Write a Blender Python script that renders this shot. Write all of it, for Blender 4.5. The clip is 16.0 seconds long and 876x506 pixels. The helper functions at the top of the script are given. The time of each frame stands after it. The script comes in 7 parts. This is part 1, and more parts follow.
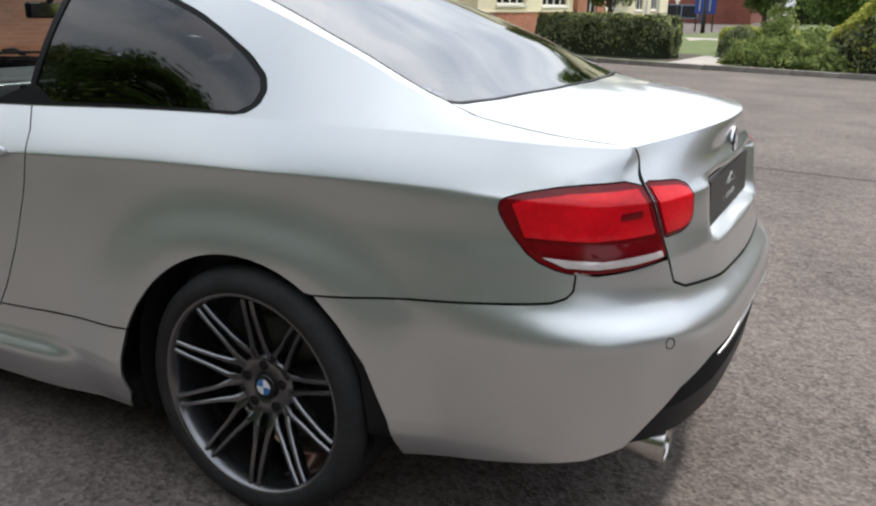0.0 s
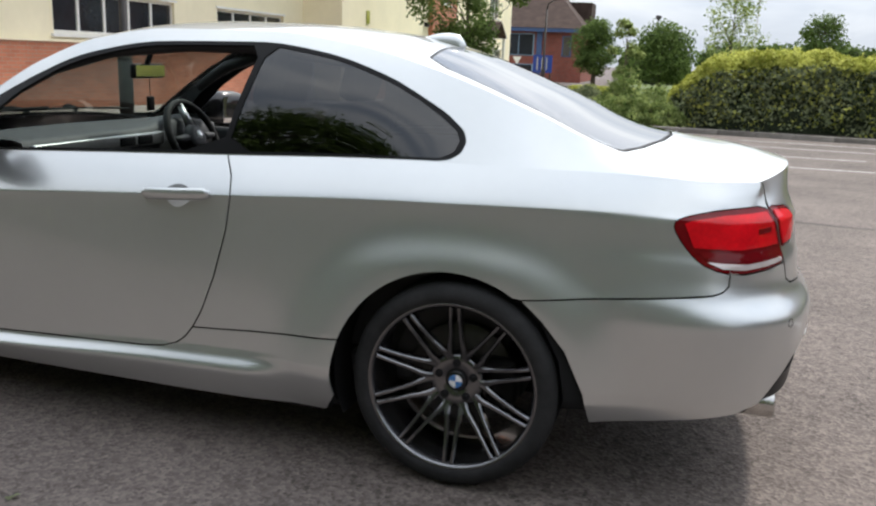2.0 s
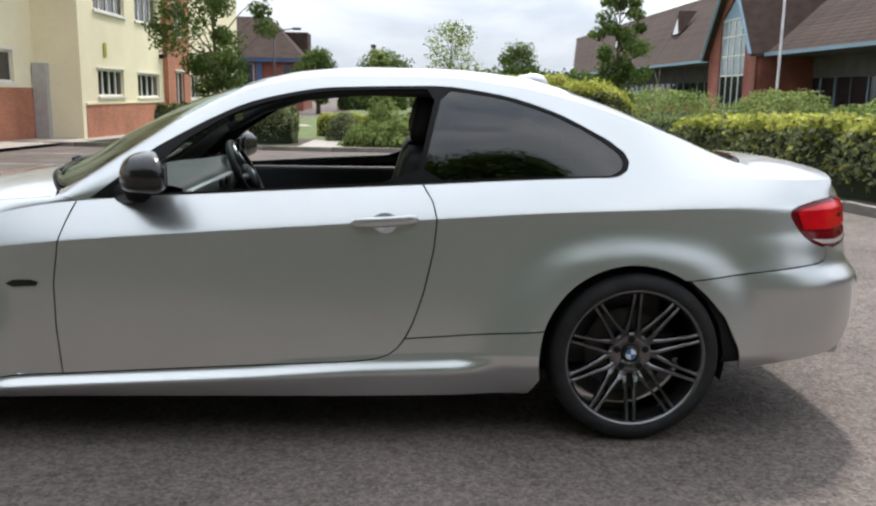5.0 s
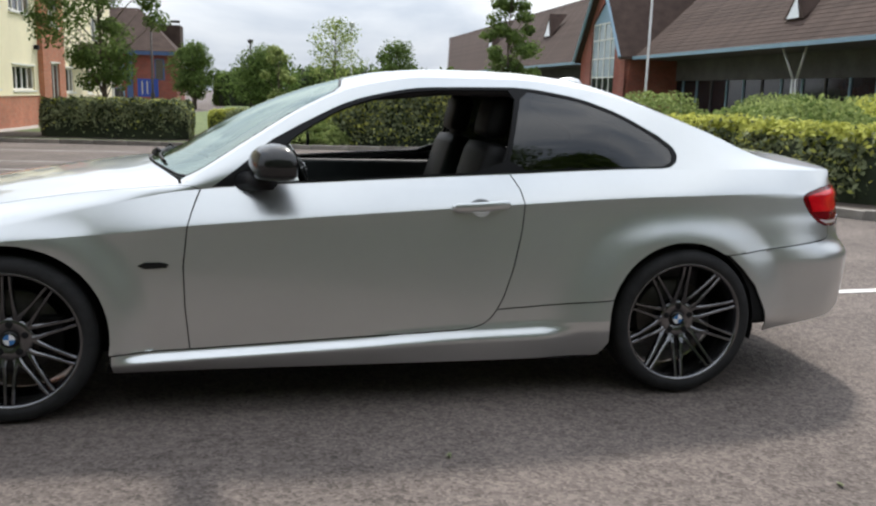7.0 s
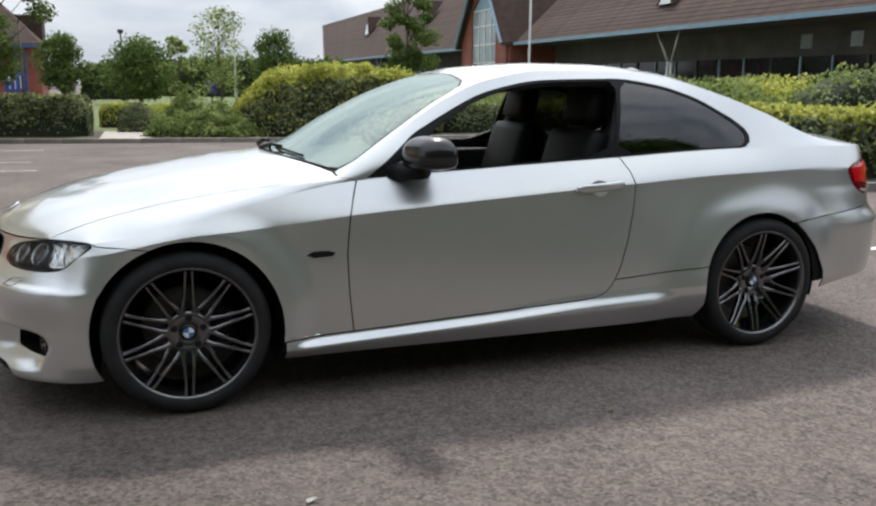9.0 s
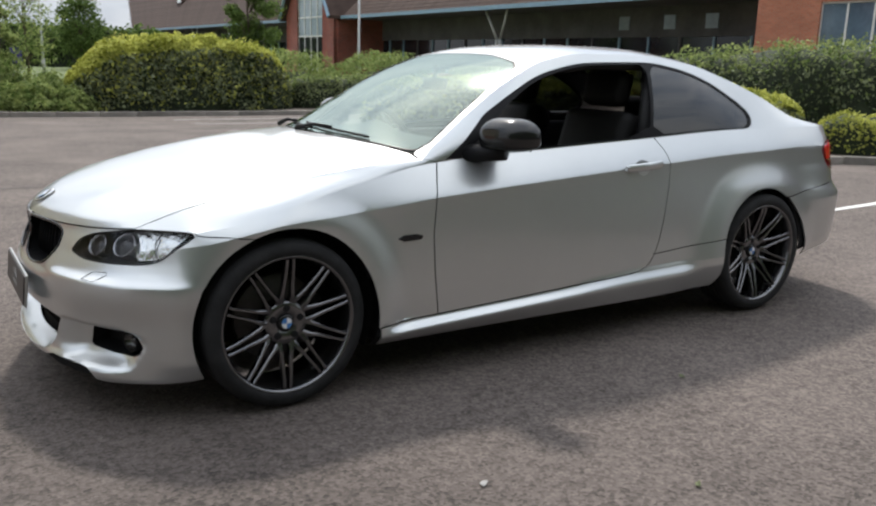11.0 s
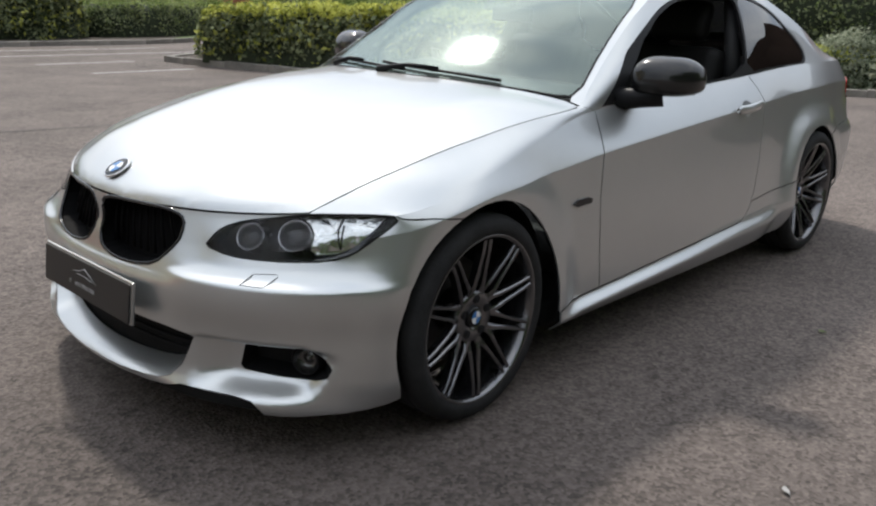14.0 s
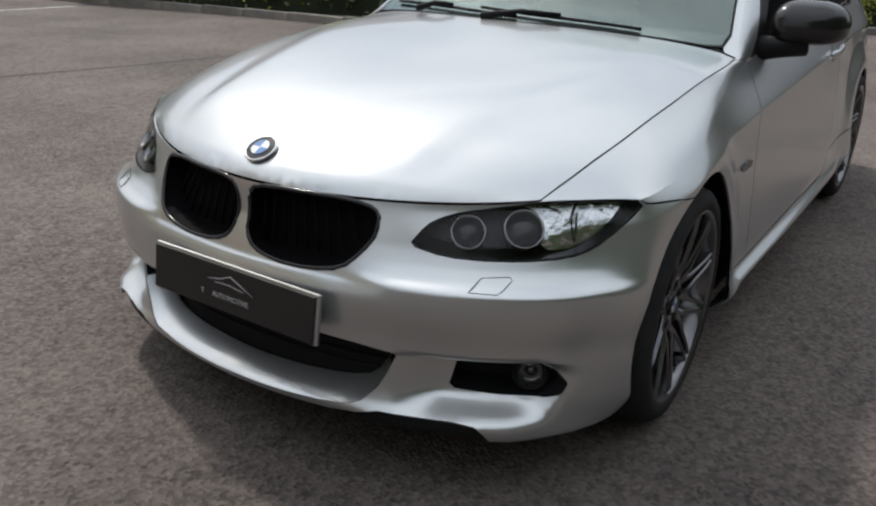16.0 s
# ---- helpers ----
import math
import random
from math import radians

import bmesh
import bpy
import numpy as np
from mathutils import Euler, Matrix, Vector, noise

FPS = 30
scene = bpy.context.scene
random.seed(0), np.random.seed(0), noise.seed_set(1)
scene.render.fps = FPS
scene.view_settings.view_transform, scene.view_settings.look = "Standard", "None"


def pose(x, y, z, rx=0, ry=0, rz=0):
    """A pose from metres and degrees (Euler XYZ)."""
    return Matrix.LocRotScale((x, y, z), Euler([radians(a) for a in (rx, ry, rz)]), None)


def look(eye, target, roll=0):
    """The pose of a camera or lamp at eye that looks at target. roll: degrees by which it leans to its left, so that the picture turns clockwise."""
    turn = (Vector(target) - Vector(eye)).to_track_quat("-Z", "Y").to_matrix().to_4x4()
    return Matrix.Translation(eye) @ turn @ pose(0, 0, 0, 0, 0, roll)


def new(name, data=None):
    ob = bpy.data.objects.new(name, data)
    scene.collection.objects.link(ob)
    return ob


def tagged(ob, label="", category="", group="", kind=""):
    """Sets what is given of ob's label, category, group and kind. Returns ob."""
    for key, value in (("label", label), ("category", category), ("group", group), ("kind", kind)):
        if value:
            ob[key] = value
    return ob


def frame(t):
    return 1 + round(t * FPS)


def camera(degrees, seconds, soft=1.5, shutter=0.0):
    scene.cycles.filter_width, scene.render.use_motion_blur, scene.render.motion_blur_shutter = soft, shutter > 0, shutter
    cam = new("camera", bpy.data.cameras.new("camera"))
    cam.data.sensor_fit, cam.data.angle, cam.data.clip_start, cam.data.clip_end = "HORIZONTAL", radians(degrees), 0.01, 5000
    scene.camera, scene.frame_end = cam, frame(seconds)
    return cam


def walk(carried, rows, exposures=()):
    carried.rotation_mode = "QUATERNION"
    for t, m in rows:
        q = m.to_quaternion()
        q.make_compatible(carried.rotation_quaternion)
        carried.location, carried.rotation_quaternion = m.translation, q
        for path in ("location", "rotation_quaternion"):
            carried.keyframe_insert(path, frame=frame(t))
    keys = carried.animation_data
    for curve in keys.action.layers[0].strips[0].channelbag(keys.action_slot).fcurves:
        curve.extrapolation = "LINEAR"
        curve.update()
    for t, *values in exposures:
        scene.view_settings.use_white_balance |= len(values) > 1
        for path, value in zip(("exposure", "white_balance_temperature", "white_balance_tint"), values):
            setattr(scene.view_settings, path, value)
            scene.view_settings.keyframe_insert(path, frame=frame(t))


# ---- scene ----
cam = camera(55.0, 16.0, soft=2.3)
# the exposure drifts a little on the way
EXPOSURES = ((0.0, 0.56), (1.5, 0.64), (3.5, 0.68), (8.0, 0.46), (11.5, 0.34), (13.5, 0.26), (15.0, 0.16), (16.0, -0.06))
PATH = [
    (0, (4.03, -2.271, 1.281), (3.145, -0.575, 0.697), 1.4),
    (0.5, (3.924, -2.534, 1.305), (3.139, -0.782, 0.745), 2.5),
    (1, (3.713, -2.722, 1.298), (3.0, -0.92, 0.806), 2.8),
    (1.5, (3.547, -2.928, 1.315), (2.907, -1.087, 0.864), 1.9),
    (2, (3.387, -3.124, 1.3), (2.832, -1.257, 0.848), 2.4),
    (2.5, (3.162, -3.195, 1.266), (2.669, -1.306, 0.832), 2.2),
    (3, (2.877, -3.346, 1.31), (2.55, -1.42, 0.886), 2.1),
    (3.5, (2.635, -3.545, 1.327), (2.394, -1.597, 0.939), 1.8),
    (4, (2.377, -3.637, 1.295), (2.237, -1.675, 0.931), 1.4),
    (6.5, (1.199, -4.096, 1.299), (1.542, -2.163, 0.914), 1.4),
    (7, (0.975, -4.137, 1.288), (1.364, -2.21, 0.918), 1.7),
    (7.5, (0.71, -4.157, 1.307), (1.161, -2.241, 0.951), 1.3),
    (8, (0.394, -4.235, 1.301), (0.908, -2.337, 0.933), 1.0),
    (10.5, (-0.886, -3.802, 1.291), (0.06, -2.093, 0.862), 1.0),
    (11, (-1.142, -3.674, 1.302), (-0.096, -2.028, 0.859), 1.6),
    (11.5, (-1.324, -3.477, 1.285), (-0.187, -1.895, 0.832), 1.6),
    (12, (-1.415, -3.246, 1.294), (-0.211, -1.719, 0.827), 1.4),
    (12.5, (-1.576, -3.018, 1.286), (-0.292, -1.564, 0.797), 2.3),
    (13, (-1.71, -2.822, 1.279), (-0.373, -1.425, 0.768), 2.8),
    (13.5, (-1.777, -2.579, 1.267), (-0.4, -1.231, 0.733), 2.1),
    (14, (-1.843, -2.35, 1.261), (-0.431, -1.06, 0.676), 2.3),
    (14.5, (-1.839, -2.11, 1.242), (-0.425, -0.852, 0.597), 4.0),
    (15, (-1.867, -1.87, 1.235), (-0.438, -0.643, 0.565), 4.7),
    (15.5, (-1.996, -1.632, 1.248), (-0.506, -0.497, 0.549), 3.6),
    (16, (-2.091, -1.418, 1.24), (-0.521, -0.405, 0.526), 2.8),
]
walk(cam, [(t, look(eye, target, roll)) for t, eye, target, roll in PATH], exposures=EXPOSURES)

# ---- light: hazy noon sun high behind the car, bright broken cloud ----
SUN_EL, SUN_AZ = radians(54.0), radians(69.0)
world = bpy.data.worlds.new("sky")
scene.world = world
world.use_nodes = True
wn, wl = world.node_tree.nodes, world.node_tree.links
wn.clear()


def wnode(kind, **values):
    n = wn.new(kind)
    for k, v in values.items():
        n.inputs[k].default_value = v
    return n


w_out = wn.new("ShaderNodeOutputWorld")
w_bg = wn.new("ShaderNodeBackground")
w_sky = wn.new("ShaderNodeTexSky")
w_sky.sky_type = "NISHITA"
w_sky.sun_disc = False
w_sky.sun_elevation = SUN_EL
w_sky.sun_rotation = radians(21.0)
w_sky.air_density, w_sky.dust_density, w_sky.ozone_density = 1.0, 3.0, 1.0
w_co = wn.new("ShaderNodeTexCoord")
w_map = wn.new("ShaderNodeMapping")
w_map.inputs["Scale"].default_value = (1.0, 1.0, 3.2)
w_noise = wnode("ShaderNodeTexNoise", Scale=2.3, Detail=6.0, Roughness=0.55, Distortion=0.4)
w_ramp = wn.new("ShaderNodeValToRGB")
w_ramp.color_ramp.elements[0].position, w_ramp.color_ramp.elements[0].color = 0.36, (4.9, 5.6, 6.7, 1)
w_ramp.color_ramp.elements[1].position, w_ramp.color_ramp.elements[1].color = 0.60, (9.5, 9.8, 10.2, 1)
w_mix = wn.new("ShaderNodeMix")
w_mix.data_type = "RGBA"
w_mix.inputs[0].default_value = 0.86
wl.new(w_co.outputs["Generated"], w_map.inputs["Vector"])
wl.new(w_map.outputs[0], w_noise.inputs["Vector"])
wl.new(w_noise.outputs["Fac"], w_ramp.inputs["Fac"])
wl.new(w_sky.outputs[0], w_mix.inputs[6])
wl.new(w_ramp.outputs[0], w_mix.inputs[7])
# thicker, darker haze towards the horizon
w_sep = wn.new("ShaderNodeSeparateXYZ")
w_grad = wn.new("ShaderNodeMapRange")
w_grad.inputs["From Min"].default_value, w_grad.inputs["From Max"].default_value = 0.0, 0.75
w_grad.inputs["To Min"].default_value, w_grad.inputs["To Max"].default_value = 0.66, 1.27
w_mul = wn.new("ShaderNodeVectorMath")
w_mul.operation = "SCALE"
wl.new(w_co.outputs["Generated"], w_sep.inputs[0])
wl.new(w_sep.outputs["Z"], w_grad.inputs["Value"])
wl.new(w_mix.outputs[2], w_mul.inputs[0])
wl.new(w_grad.outputs[0], w_mul.inputs["Scale"])
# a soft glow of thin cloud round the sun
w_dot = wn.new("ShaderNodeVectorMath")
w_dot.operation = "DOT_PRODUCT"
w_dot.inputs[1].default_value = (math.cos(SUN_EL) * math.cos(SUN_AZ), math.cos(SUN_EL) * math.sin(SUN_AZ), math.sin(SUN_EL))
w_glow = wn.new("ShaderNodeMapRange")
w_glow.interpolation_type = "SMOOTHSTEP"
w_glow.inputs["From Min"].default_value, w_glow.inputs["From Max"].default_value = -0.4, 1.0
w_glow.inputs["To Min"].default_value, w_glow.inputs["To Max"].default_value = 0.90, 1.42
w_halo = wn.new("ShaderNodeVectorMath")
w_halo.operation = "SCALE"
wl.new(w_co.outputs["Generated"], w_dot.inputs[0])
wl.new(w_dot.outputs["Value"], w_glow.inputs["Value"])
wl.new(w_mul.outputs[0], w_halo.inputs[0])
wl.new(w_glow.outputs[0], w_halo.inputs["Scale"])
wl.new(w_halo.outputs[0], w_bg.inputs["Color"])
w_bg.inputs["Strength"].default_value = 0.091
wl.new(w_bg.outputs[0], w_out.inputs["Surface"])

sun_data = bpy.data.lights.new("sun", "SUN")
sun_data.energy, sun_data.angle, sun_data.color = 2.5, radians(4.5), (1.0, 0.95, 0.88)
sun = new("sun", sun_data)
sun.matrix_world = look((0, 0, 30), (-30 * math.cos(SUN_AZ) / math.tan(SUN_EL), -30 * math.sin(SUN_AZ) / math.tan(SUN_EL), 0))

# ---- materials ----
def material(name, color, rough=0.6, metal=0.0, vary=0.12, scale=8.0, bump=0.0, bump_scale=60.0, coat=0.0, island=0.0, second=None, spec=0.5, stretch=(1, 1, 1), objrand=0.0):
    """A surface with two scales of colour variation (stains and grain) and a fine relief."""
    m = bpy.data.materials.new(name)
    m.use_nodes = True
    nt = m.node_tree
    b = nt.nodes["Principled BSDF"]
    b.inputs["Roughness"].default_value = rough
    b.inputs["Metallic"].default_value = metal
    b.inputs["Coat Weight"].default_value = coat
    b.inputs["Coat Roughness"].default_value = 0.03
    b.inputs["Specular IOR Level"].default_value = spec
    co = nt.nodes.new("ShaderNodeTexCoord")
    mp = nt.nodes.new("ShaderNodeMapping")
    mp.inputs["Scale"].default_value = stretch
    nt.links.new(co.outputs["Object"], mp.inputs["Vector"])

    def noise_at(sc, detail):
        n = nt.nodes.new("ShaderNodeTexNoise")
        n.inputs["Scale"].default_value, n.inputs["Detail"].default_value = sc, detail
        nt.links.new(mp.outputs[0], n.inputs["Vector"])
        return n.outputs["Fac"]

    c2 = second or tuple(min(1, c * (1 + 2.2 * vary)) for c in color)
    c1 = tuple(c * (1 - vary) for c in color)
    mix = nt.nodes.new("ShaderNodeMix")
    mix.data_type = "RGBA"
    mix.inputs[6].default_value, mix.inputs[7].default_value = (*c1, 1), (*c2, 1)
    fac = noise_at(scale, 3)
    grain = noise_at(scale * 9, 2)
    add = nt.nodes.new("ShaderNodeMath")
    add.operation = "MULTIPLY_ADD"
    add.inputs[1].default_value, add.inputs[2].default_value = 1.5, -0.6
    nt.links.new(fac, add.inputs[0])
    add2 = nt.nodes.new("ShaderNodeMath")
    add2.operation = "MULTIPLY_ADD"
    add2.inputs[1].default_value = 0.5
    nt.links.new(grain, add2.inputs[0])
    nt.links.new(add.outputs[0], add2.inputs[2])
    last = add2.outputs[0]
    if island or objrand:
        src = nt.nodes.new("ShaderNodeNewGeometry").outputs["Random Per Island"] if island else nt.nodes.new("ShaderNodeObjectInfo").outputs["Random"]
        a3 = nt.nodes.new("ShaderNodeMath")
        a3.operation = "MULTIPLY_ADD"
        a3.inputs[1].default_value = island or objrand
        nt.links.new(src, a3.inputs[0])
        a4 = nt.nodes.new("ShaderNodeMath")
        a4.operation = "SUBTRACT"
        a4.inputs[1].default_value = (island or objrand) / 2
        nt.links.new(last, a3.inputs[2])
        nt.links.new(a3.outputs[0], a4.inputs[0])
        last = a4.outputs[0]
    nt.links.new(last, mix.inputs[0])
    nt.links.new(mix.outputs[2], b.inputs["Base Color"])
    if bump:
        bn = nt.nodes.new("ShaderNodeBump")
        bn.inputs["Strength"].default_value, bn.inputs["Distance"].default_value = bump, 0.01
        nt.links.new(noise_at(bump_scale, 3), bn.inputs["Height"])
        nt.links.new(bn.outputs[0], b.inputs["Normal"])
    return m


def thin_glass(name, tint, gloss=1.0, power=3.5, base=0.07, rough=0.02):
    """A single sheet of glass: clear or tinted, with a mirror gloss that grows at grazing angles."""
    m = bpy.data.materials.new(name)
    m.use_nodes = True
    nt = m.node_tree
    out = nt.nodes["Material Output"]
    nt.nodes.remove(nt.nodes["Principled BSDF"])
    tr = nt.nodes.new("ShaderNodeBsdfTransparent")
    tr.inputs[0].default_value = (*tint, 1)
    gl = nt.nodes.new("ShaderNodeBsdfGlossy")
    gl.inputs["Roughness"].default_value = rough
    gl.inputs["Color"].default_value = (*gloss, 1) if isinstance(gloss, tuple) else (gloss, gloss, gloss, 1)
    lw = nt.nodes.new("ShaderNodeLayerWeight")
    lw.inputs[0].default_value = 0.5
    pw = nt.nodes.new("ShaderNodeMath")
    pw.operation = "POWER"
    pw.inputs[1].default_value = power
    nt.links.new(lw.outputs["Facing"], pw.inputs[0])
    fr = nt.nodes.new("ShaderNodeMath")
    fr.operation = "MULTIPLY_ADD"
    fr.inputs[1].default_value, fr.inputs[2].default_value = 0.85, base
    nt.links.new(pw.outputs[0], fr.inputs[0])
    mx = nt.nodes.new("ShaderNodeMixShader")
    nt.links.new(fr.outputs[0], mx.inputs[0])
    nt.links.new(tr.outputs[0], mx.inputs[1])
    nt.links.new(gl.outputs[0], mx.inputs[2])
    nt.links.new(mx.outputs[0], out.inputs["Surface"])
    return m


def leaf(name, dark, pale, through_=0.42):
    """Leaves of mixed age that let some light through."""
    m = material(name, dark, 0.75, 0, 0.3, 1.2, second=pale, island=0.8, spec=0.12)
    nt = m.node_tree
    b, out = nt.nodes["Principled BSDF"], nt.nodes["Material Output"]
    tl = nt.nodes.new("ShaderNodeBsdfTranslucent")
    nt.links.new(b.inputs["Base Color"].links[0].from_socket, tl.inputs["Color"])
    mx = nt.nodes.new("ShaderNodeMixShader")
    mx.inputs[0].default_value = through_
    nt.links.new(b.outputs[0], mx.inputs[1])
    nt.links.new(tl.outputs[0], mx.inputs[2])
    nt.links.new(mx.outputs[0], out.inputs["Surface"])
    return m


PAINT = material("silver_paint", (0.572, 0.588, 0.588), 0.31, 0.86, 0.02, 3.0, coat=0.9)
SEAM = material("seam_black", (0.014, 0.014, 0.0145), 0.85, 0, 0.1, spec=0.1)
BLACK_TRIM = material("black_trim", (0.013, 0.013, 0.014), 0.40, 0, 0.1, spec=0.12)
GLOSS_BLACK = material("gloss_black", (0.008, 0.008, 0.009), 0.14, 0, 0.1, coat=0.15, spec=0.4)
GRILLE_BLACK = material("grille_black", (0.004, 0.004, 0.0045), 0.7, 0, 0.1, spec=0.08)
RUBBER = material("tyre_rubber", (0.020, 0.020, 0.0205), 0.75, 0, 0.3, 14.0, 0.15, 140.0, spec=0.2)
ALLOY = material("anthracite_alloy", (0.150, 0.150, 0.156), 0.22, 0.95, 0.08, 10.0, coat=0.6)
DISC = material("brake_disc_steel", (0.09, 0.085, 0.08), 0.5, 0.9, 0.15, 30.0)
# shade of the door handle's hollow as an even grey
CUP_SHADE = material("handle_hollow", (0.16, 0.165, 0.165), 0.6, 0.2, 0.05)
CHROME = material("chrome", (0.75, 0.75, 0.76), 0.12, 1.0, 0.02)
STEEL = material("exhaust_steel", (0.50, 0.49, 0.47), 0.22, 1.0, 0.12, 20.0)
RED_LENS = material("red_lens", (0.62, 0.005, 0.012), 0.12, 0, 0.25, 10.0, coat=0.3, spec=0.3)
DARK_RED = material("dark_red_lens", (0.15, 0.003, 0.006), 0.12, 0, 0.10, 10.0, coat=0.15, spec=0.3)
CLEAR_LENS = material("clear_lamp_strip", (0.62, 0.55, 0.54), 0.10, 0.2, 0.1, 20.0, coat=1.0)
LAMP_GLASS = thin_glass("lamp_cover_glass", (0.93, 0.94, 0.95), power=6.0, base=0.022)
REFLECTOR = material("lamp_reflector", (0.78, 0.79, 0.78), 0.20, 1.0, 0.1, 12.0, 0.9, 22.0)
LAMP_RING = material("lamp_ring_metal", (0.30, 0.30, 0.31), 0.18, 1.0, 0.05)
FOG_BOWL = material("fog_lamp_metal", (0.12, 0.12, 0.12), 0.25, 0.9, 0.05)
LAMP_DARK = material("lamp_bezel_dark", (0.008, 0.008, 0.0085), 0.25, 0.0, 0.1, spec=0.3)
WINDSCREEN = thin_glass("windscreen_glass", (0.66, 0.76, 0.73), gloss=(0.62, 0.72, 0.67), power=1.9, base=0.11, rough=0.10)
TINTED = thin_glass("tinted_glass", (0.035, 0.037, 0.04))
MIRROR_BLACK = material("mirror_shell_black", (0.010, 0.010, 0.0105), 0.20, 0, 0.15, 20.0, coat=0.4, spec=0.4)
REAR_GLASS = thin_glass("rear_window_glass", (0.10, 0.10, 0.11), gloss=0.86, power=2.4, base=0.12)
INTERIOR = material("interior_black", (0.024, 0.024, 0.026), 0.6, 0, 0.15, 20.0, 0.1, 200.0)
LEATHER = material("dark_leather", (0.006, 0.0057, 0.0055), 0.6, 0, 0.15, 18.0, 0.1, 160.0, spec=0.2)
HEADLINER = material("headliner_grey", (0.10, 0.10, 0.10), 0.9, 0, 0.1)
ALU_TRIM = material("brushed_trim", (0.45, 0.46, 0.46), 0.35, 0.9, 0.06, 30.0)
BADGE_BLUE = material("badge_blue", (0.03, 0.16, 0.42), 0.2, 0, 0.03, coat=1.0)
BADGE_WHITE = material("badge_white", (0.75, 0.77, 0.78), 0.2, 0, 0.03, coat=1.0)
PLATE_BLACK = material("plate_black", (0.012, 0.012, 0.012), 0.4, 0, 0.1)
PLATE_TEXT = material("plate_lettering", (0.42, 0.42, 0.42), 0.5, 0, 0.05)
GRILLE_CHROME = material("grille_rim_black_chrome", (0.04, 0.04, 0.042), 0.15, 0.7, 0.05)

LINE_PAINT = material("line_paint", (0.62, 0.62, 0.60), 0.7, 0, 0.25, 14.0, 0.3, 120.0)
KERB = material("kerb_concrete", (0.20, 0.185, 0.165), 0.85, 0, 0.3, 4.0, 0.3, 50.0, objrand=0.5)
SOIL = material("bed_soil", (0.05, 0.038, 0.028), 0.95, 0, 0.3, 3.0, 0.8, 25.0)
GRASS = material("lawn", (0.07, 0.11, 0.03), 0.9, 0, 0.3, 2.0, 0.8, 60.0, second=(0.16, 0.20, 0.06))
PAVING = material("footpath_paving", (0.34, 0.31, 0.28), 0.85, 0, 0.15, 1.4, 0.2, 60.0)
LEAF_DARK = leaf("hedge_leaf", (0.062, 0.090, 0.040), (0.40, 0.44, 0.25))
LEAF_GOLD = leaf("golden_leaf", (0.34, 0.38, 0.06), (0.72, 0.72, 0.20))
LEAF_SILVER = leaf("silver_leaf", (0.16, 0.20, 0.12), (0.55, 0.58, 0.44))
LEAF_GREEN = leaf("tree_leaf", (0.075, 0.125, 0.032), (0.19, 0.27, 0.075))
LEAF_PALE = leaf("pale_leaf", (0.15, 0.23, 0.060), (0.44, 0.50, 0.19))
# near-black green: shade among the leaves, put into the core's colour
SHADE_CORE = material("hedge_inside", (0.018, 0.026, 0.010), 0.9, 0, 0.3, 4.0, 0.8, 30.0)
BARK = material("bark", (0.10, 0.08, 0.06), 0.9, 0, 0.3, 8.0, 0.6, 40.0)
CREAM = material("cream_render", (0.86, 0.78, 0.56), 0.9, 0, 0.05, 0.7, 0.15, 60.0)
ROOF_TILE = material("brown_roof_tile", (0.058, 0.038, 0.031), 0.9, 0, 0.25, 1.5, 0.3, 20.0, second=(0.088, 0.060, 0.050), objrand=0.35, spec=0.2)
WHITE_PAINT = material("white_frame_paint", (0.75, 0.74, 0.70), 0.5, 0, 0.06, 4.0)
BLUE_PAINT = material("blue_frame_paint", (0.045, 0.09, 0.20), 0.5, 0, 0.1, 3.0)
BLUE_GREY = material("blue_grey_panel", (0.22, 0.33, 0.42), 0.5, 0, 0.08, 3.0)
SIGN_PURPLE = material("sign_purple", (0.06, 0.045, 0.26), 0.4, 0, 0.08, 3.0)
SIGN_BLUE = material("sign_blue", (0.012, 0.05, 0.30), 0.4, 0, 0.08, 3.0)
PANE = material("dark_window_pane", (0.018, 0.020, 0.024), 0.08, 0, 0.3, 1.0)
PANE_BLUE = material("blue_window_pane", (0.09, 0.13, 0.17), 0.1, 0, 0.3, 0.8)
PANE_PALE = material("pale_window_pane", (0.30, 0.36, 0.40), 0.12, 0, 0.15, 2.0)
# the shade under the office eaves is put into this dark colour
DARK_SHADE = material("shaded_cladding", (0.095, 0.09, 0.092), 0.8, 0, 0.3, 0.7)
POST_DARK = material("lamp_post_dark", (0.035, 0.030, 0.028), 0.5, 0.3, 0.15, 6.0)
POST_PALE = material("pale_post", (0.45, 0.45, 0.44), 0.5, 0.2, 0.1, 6.0)


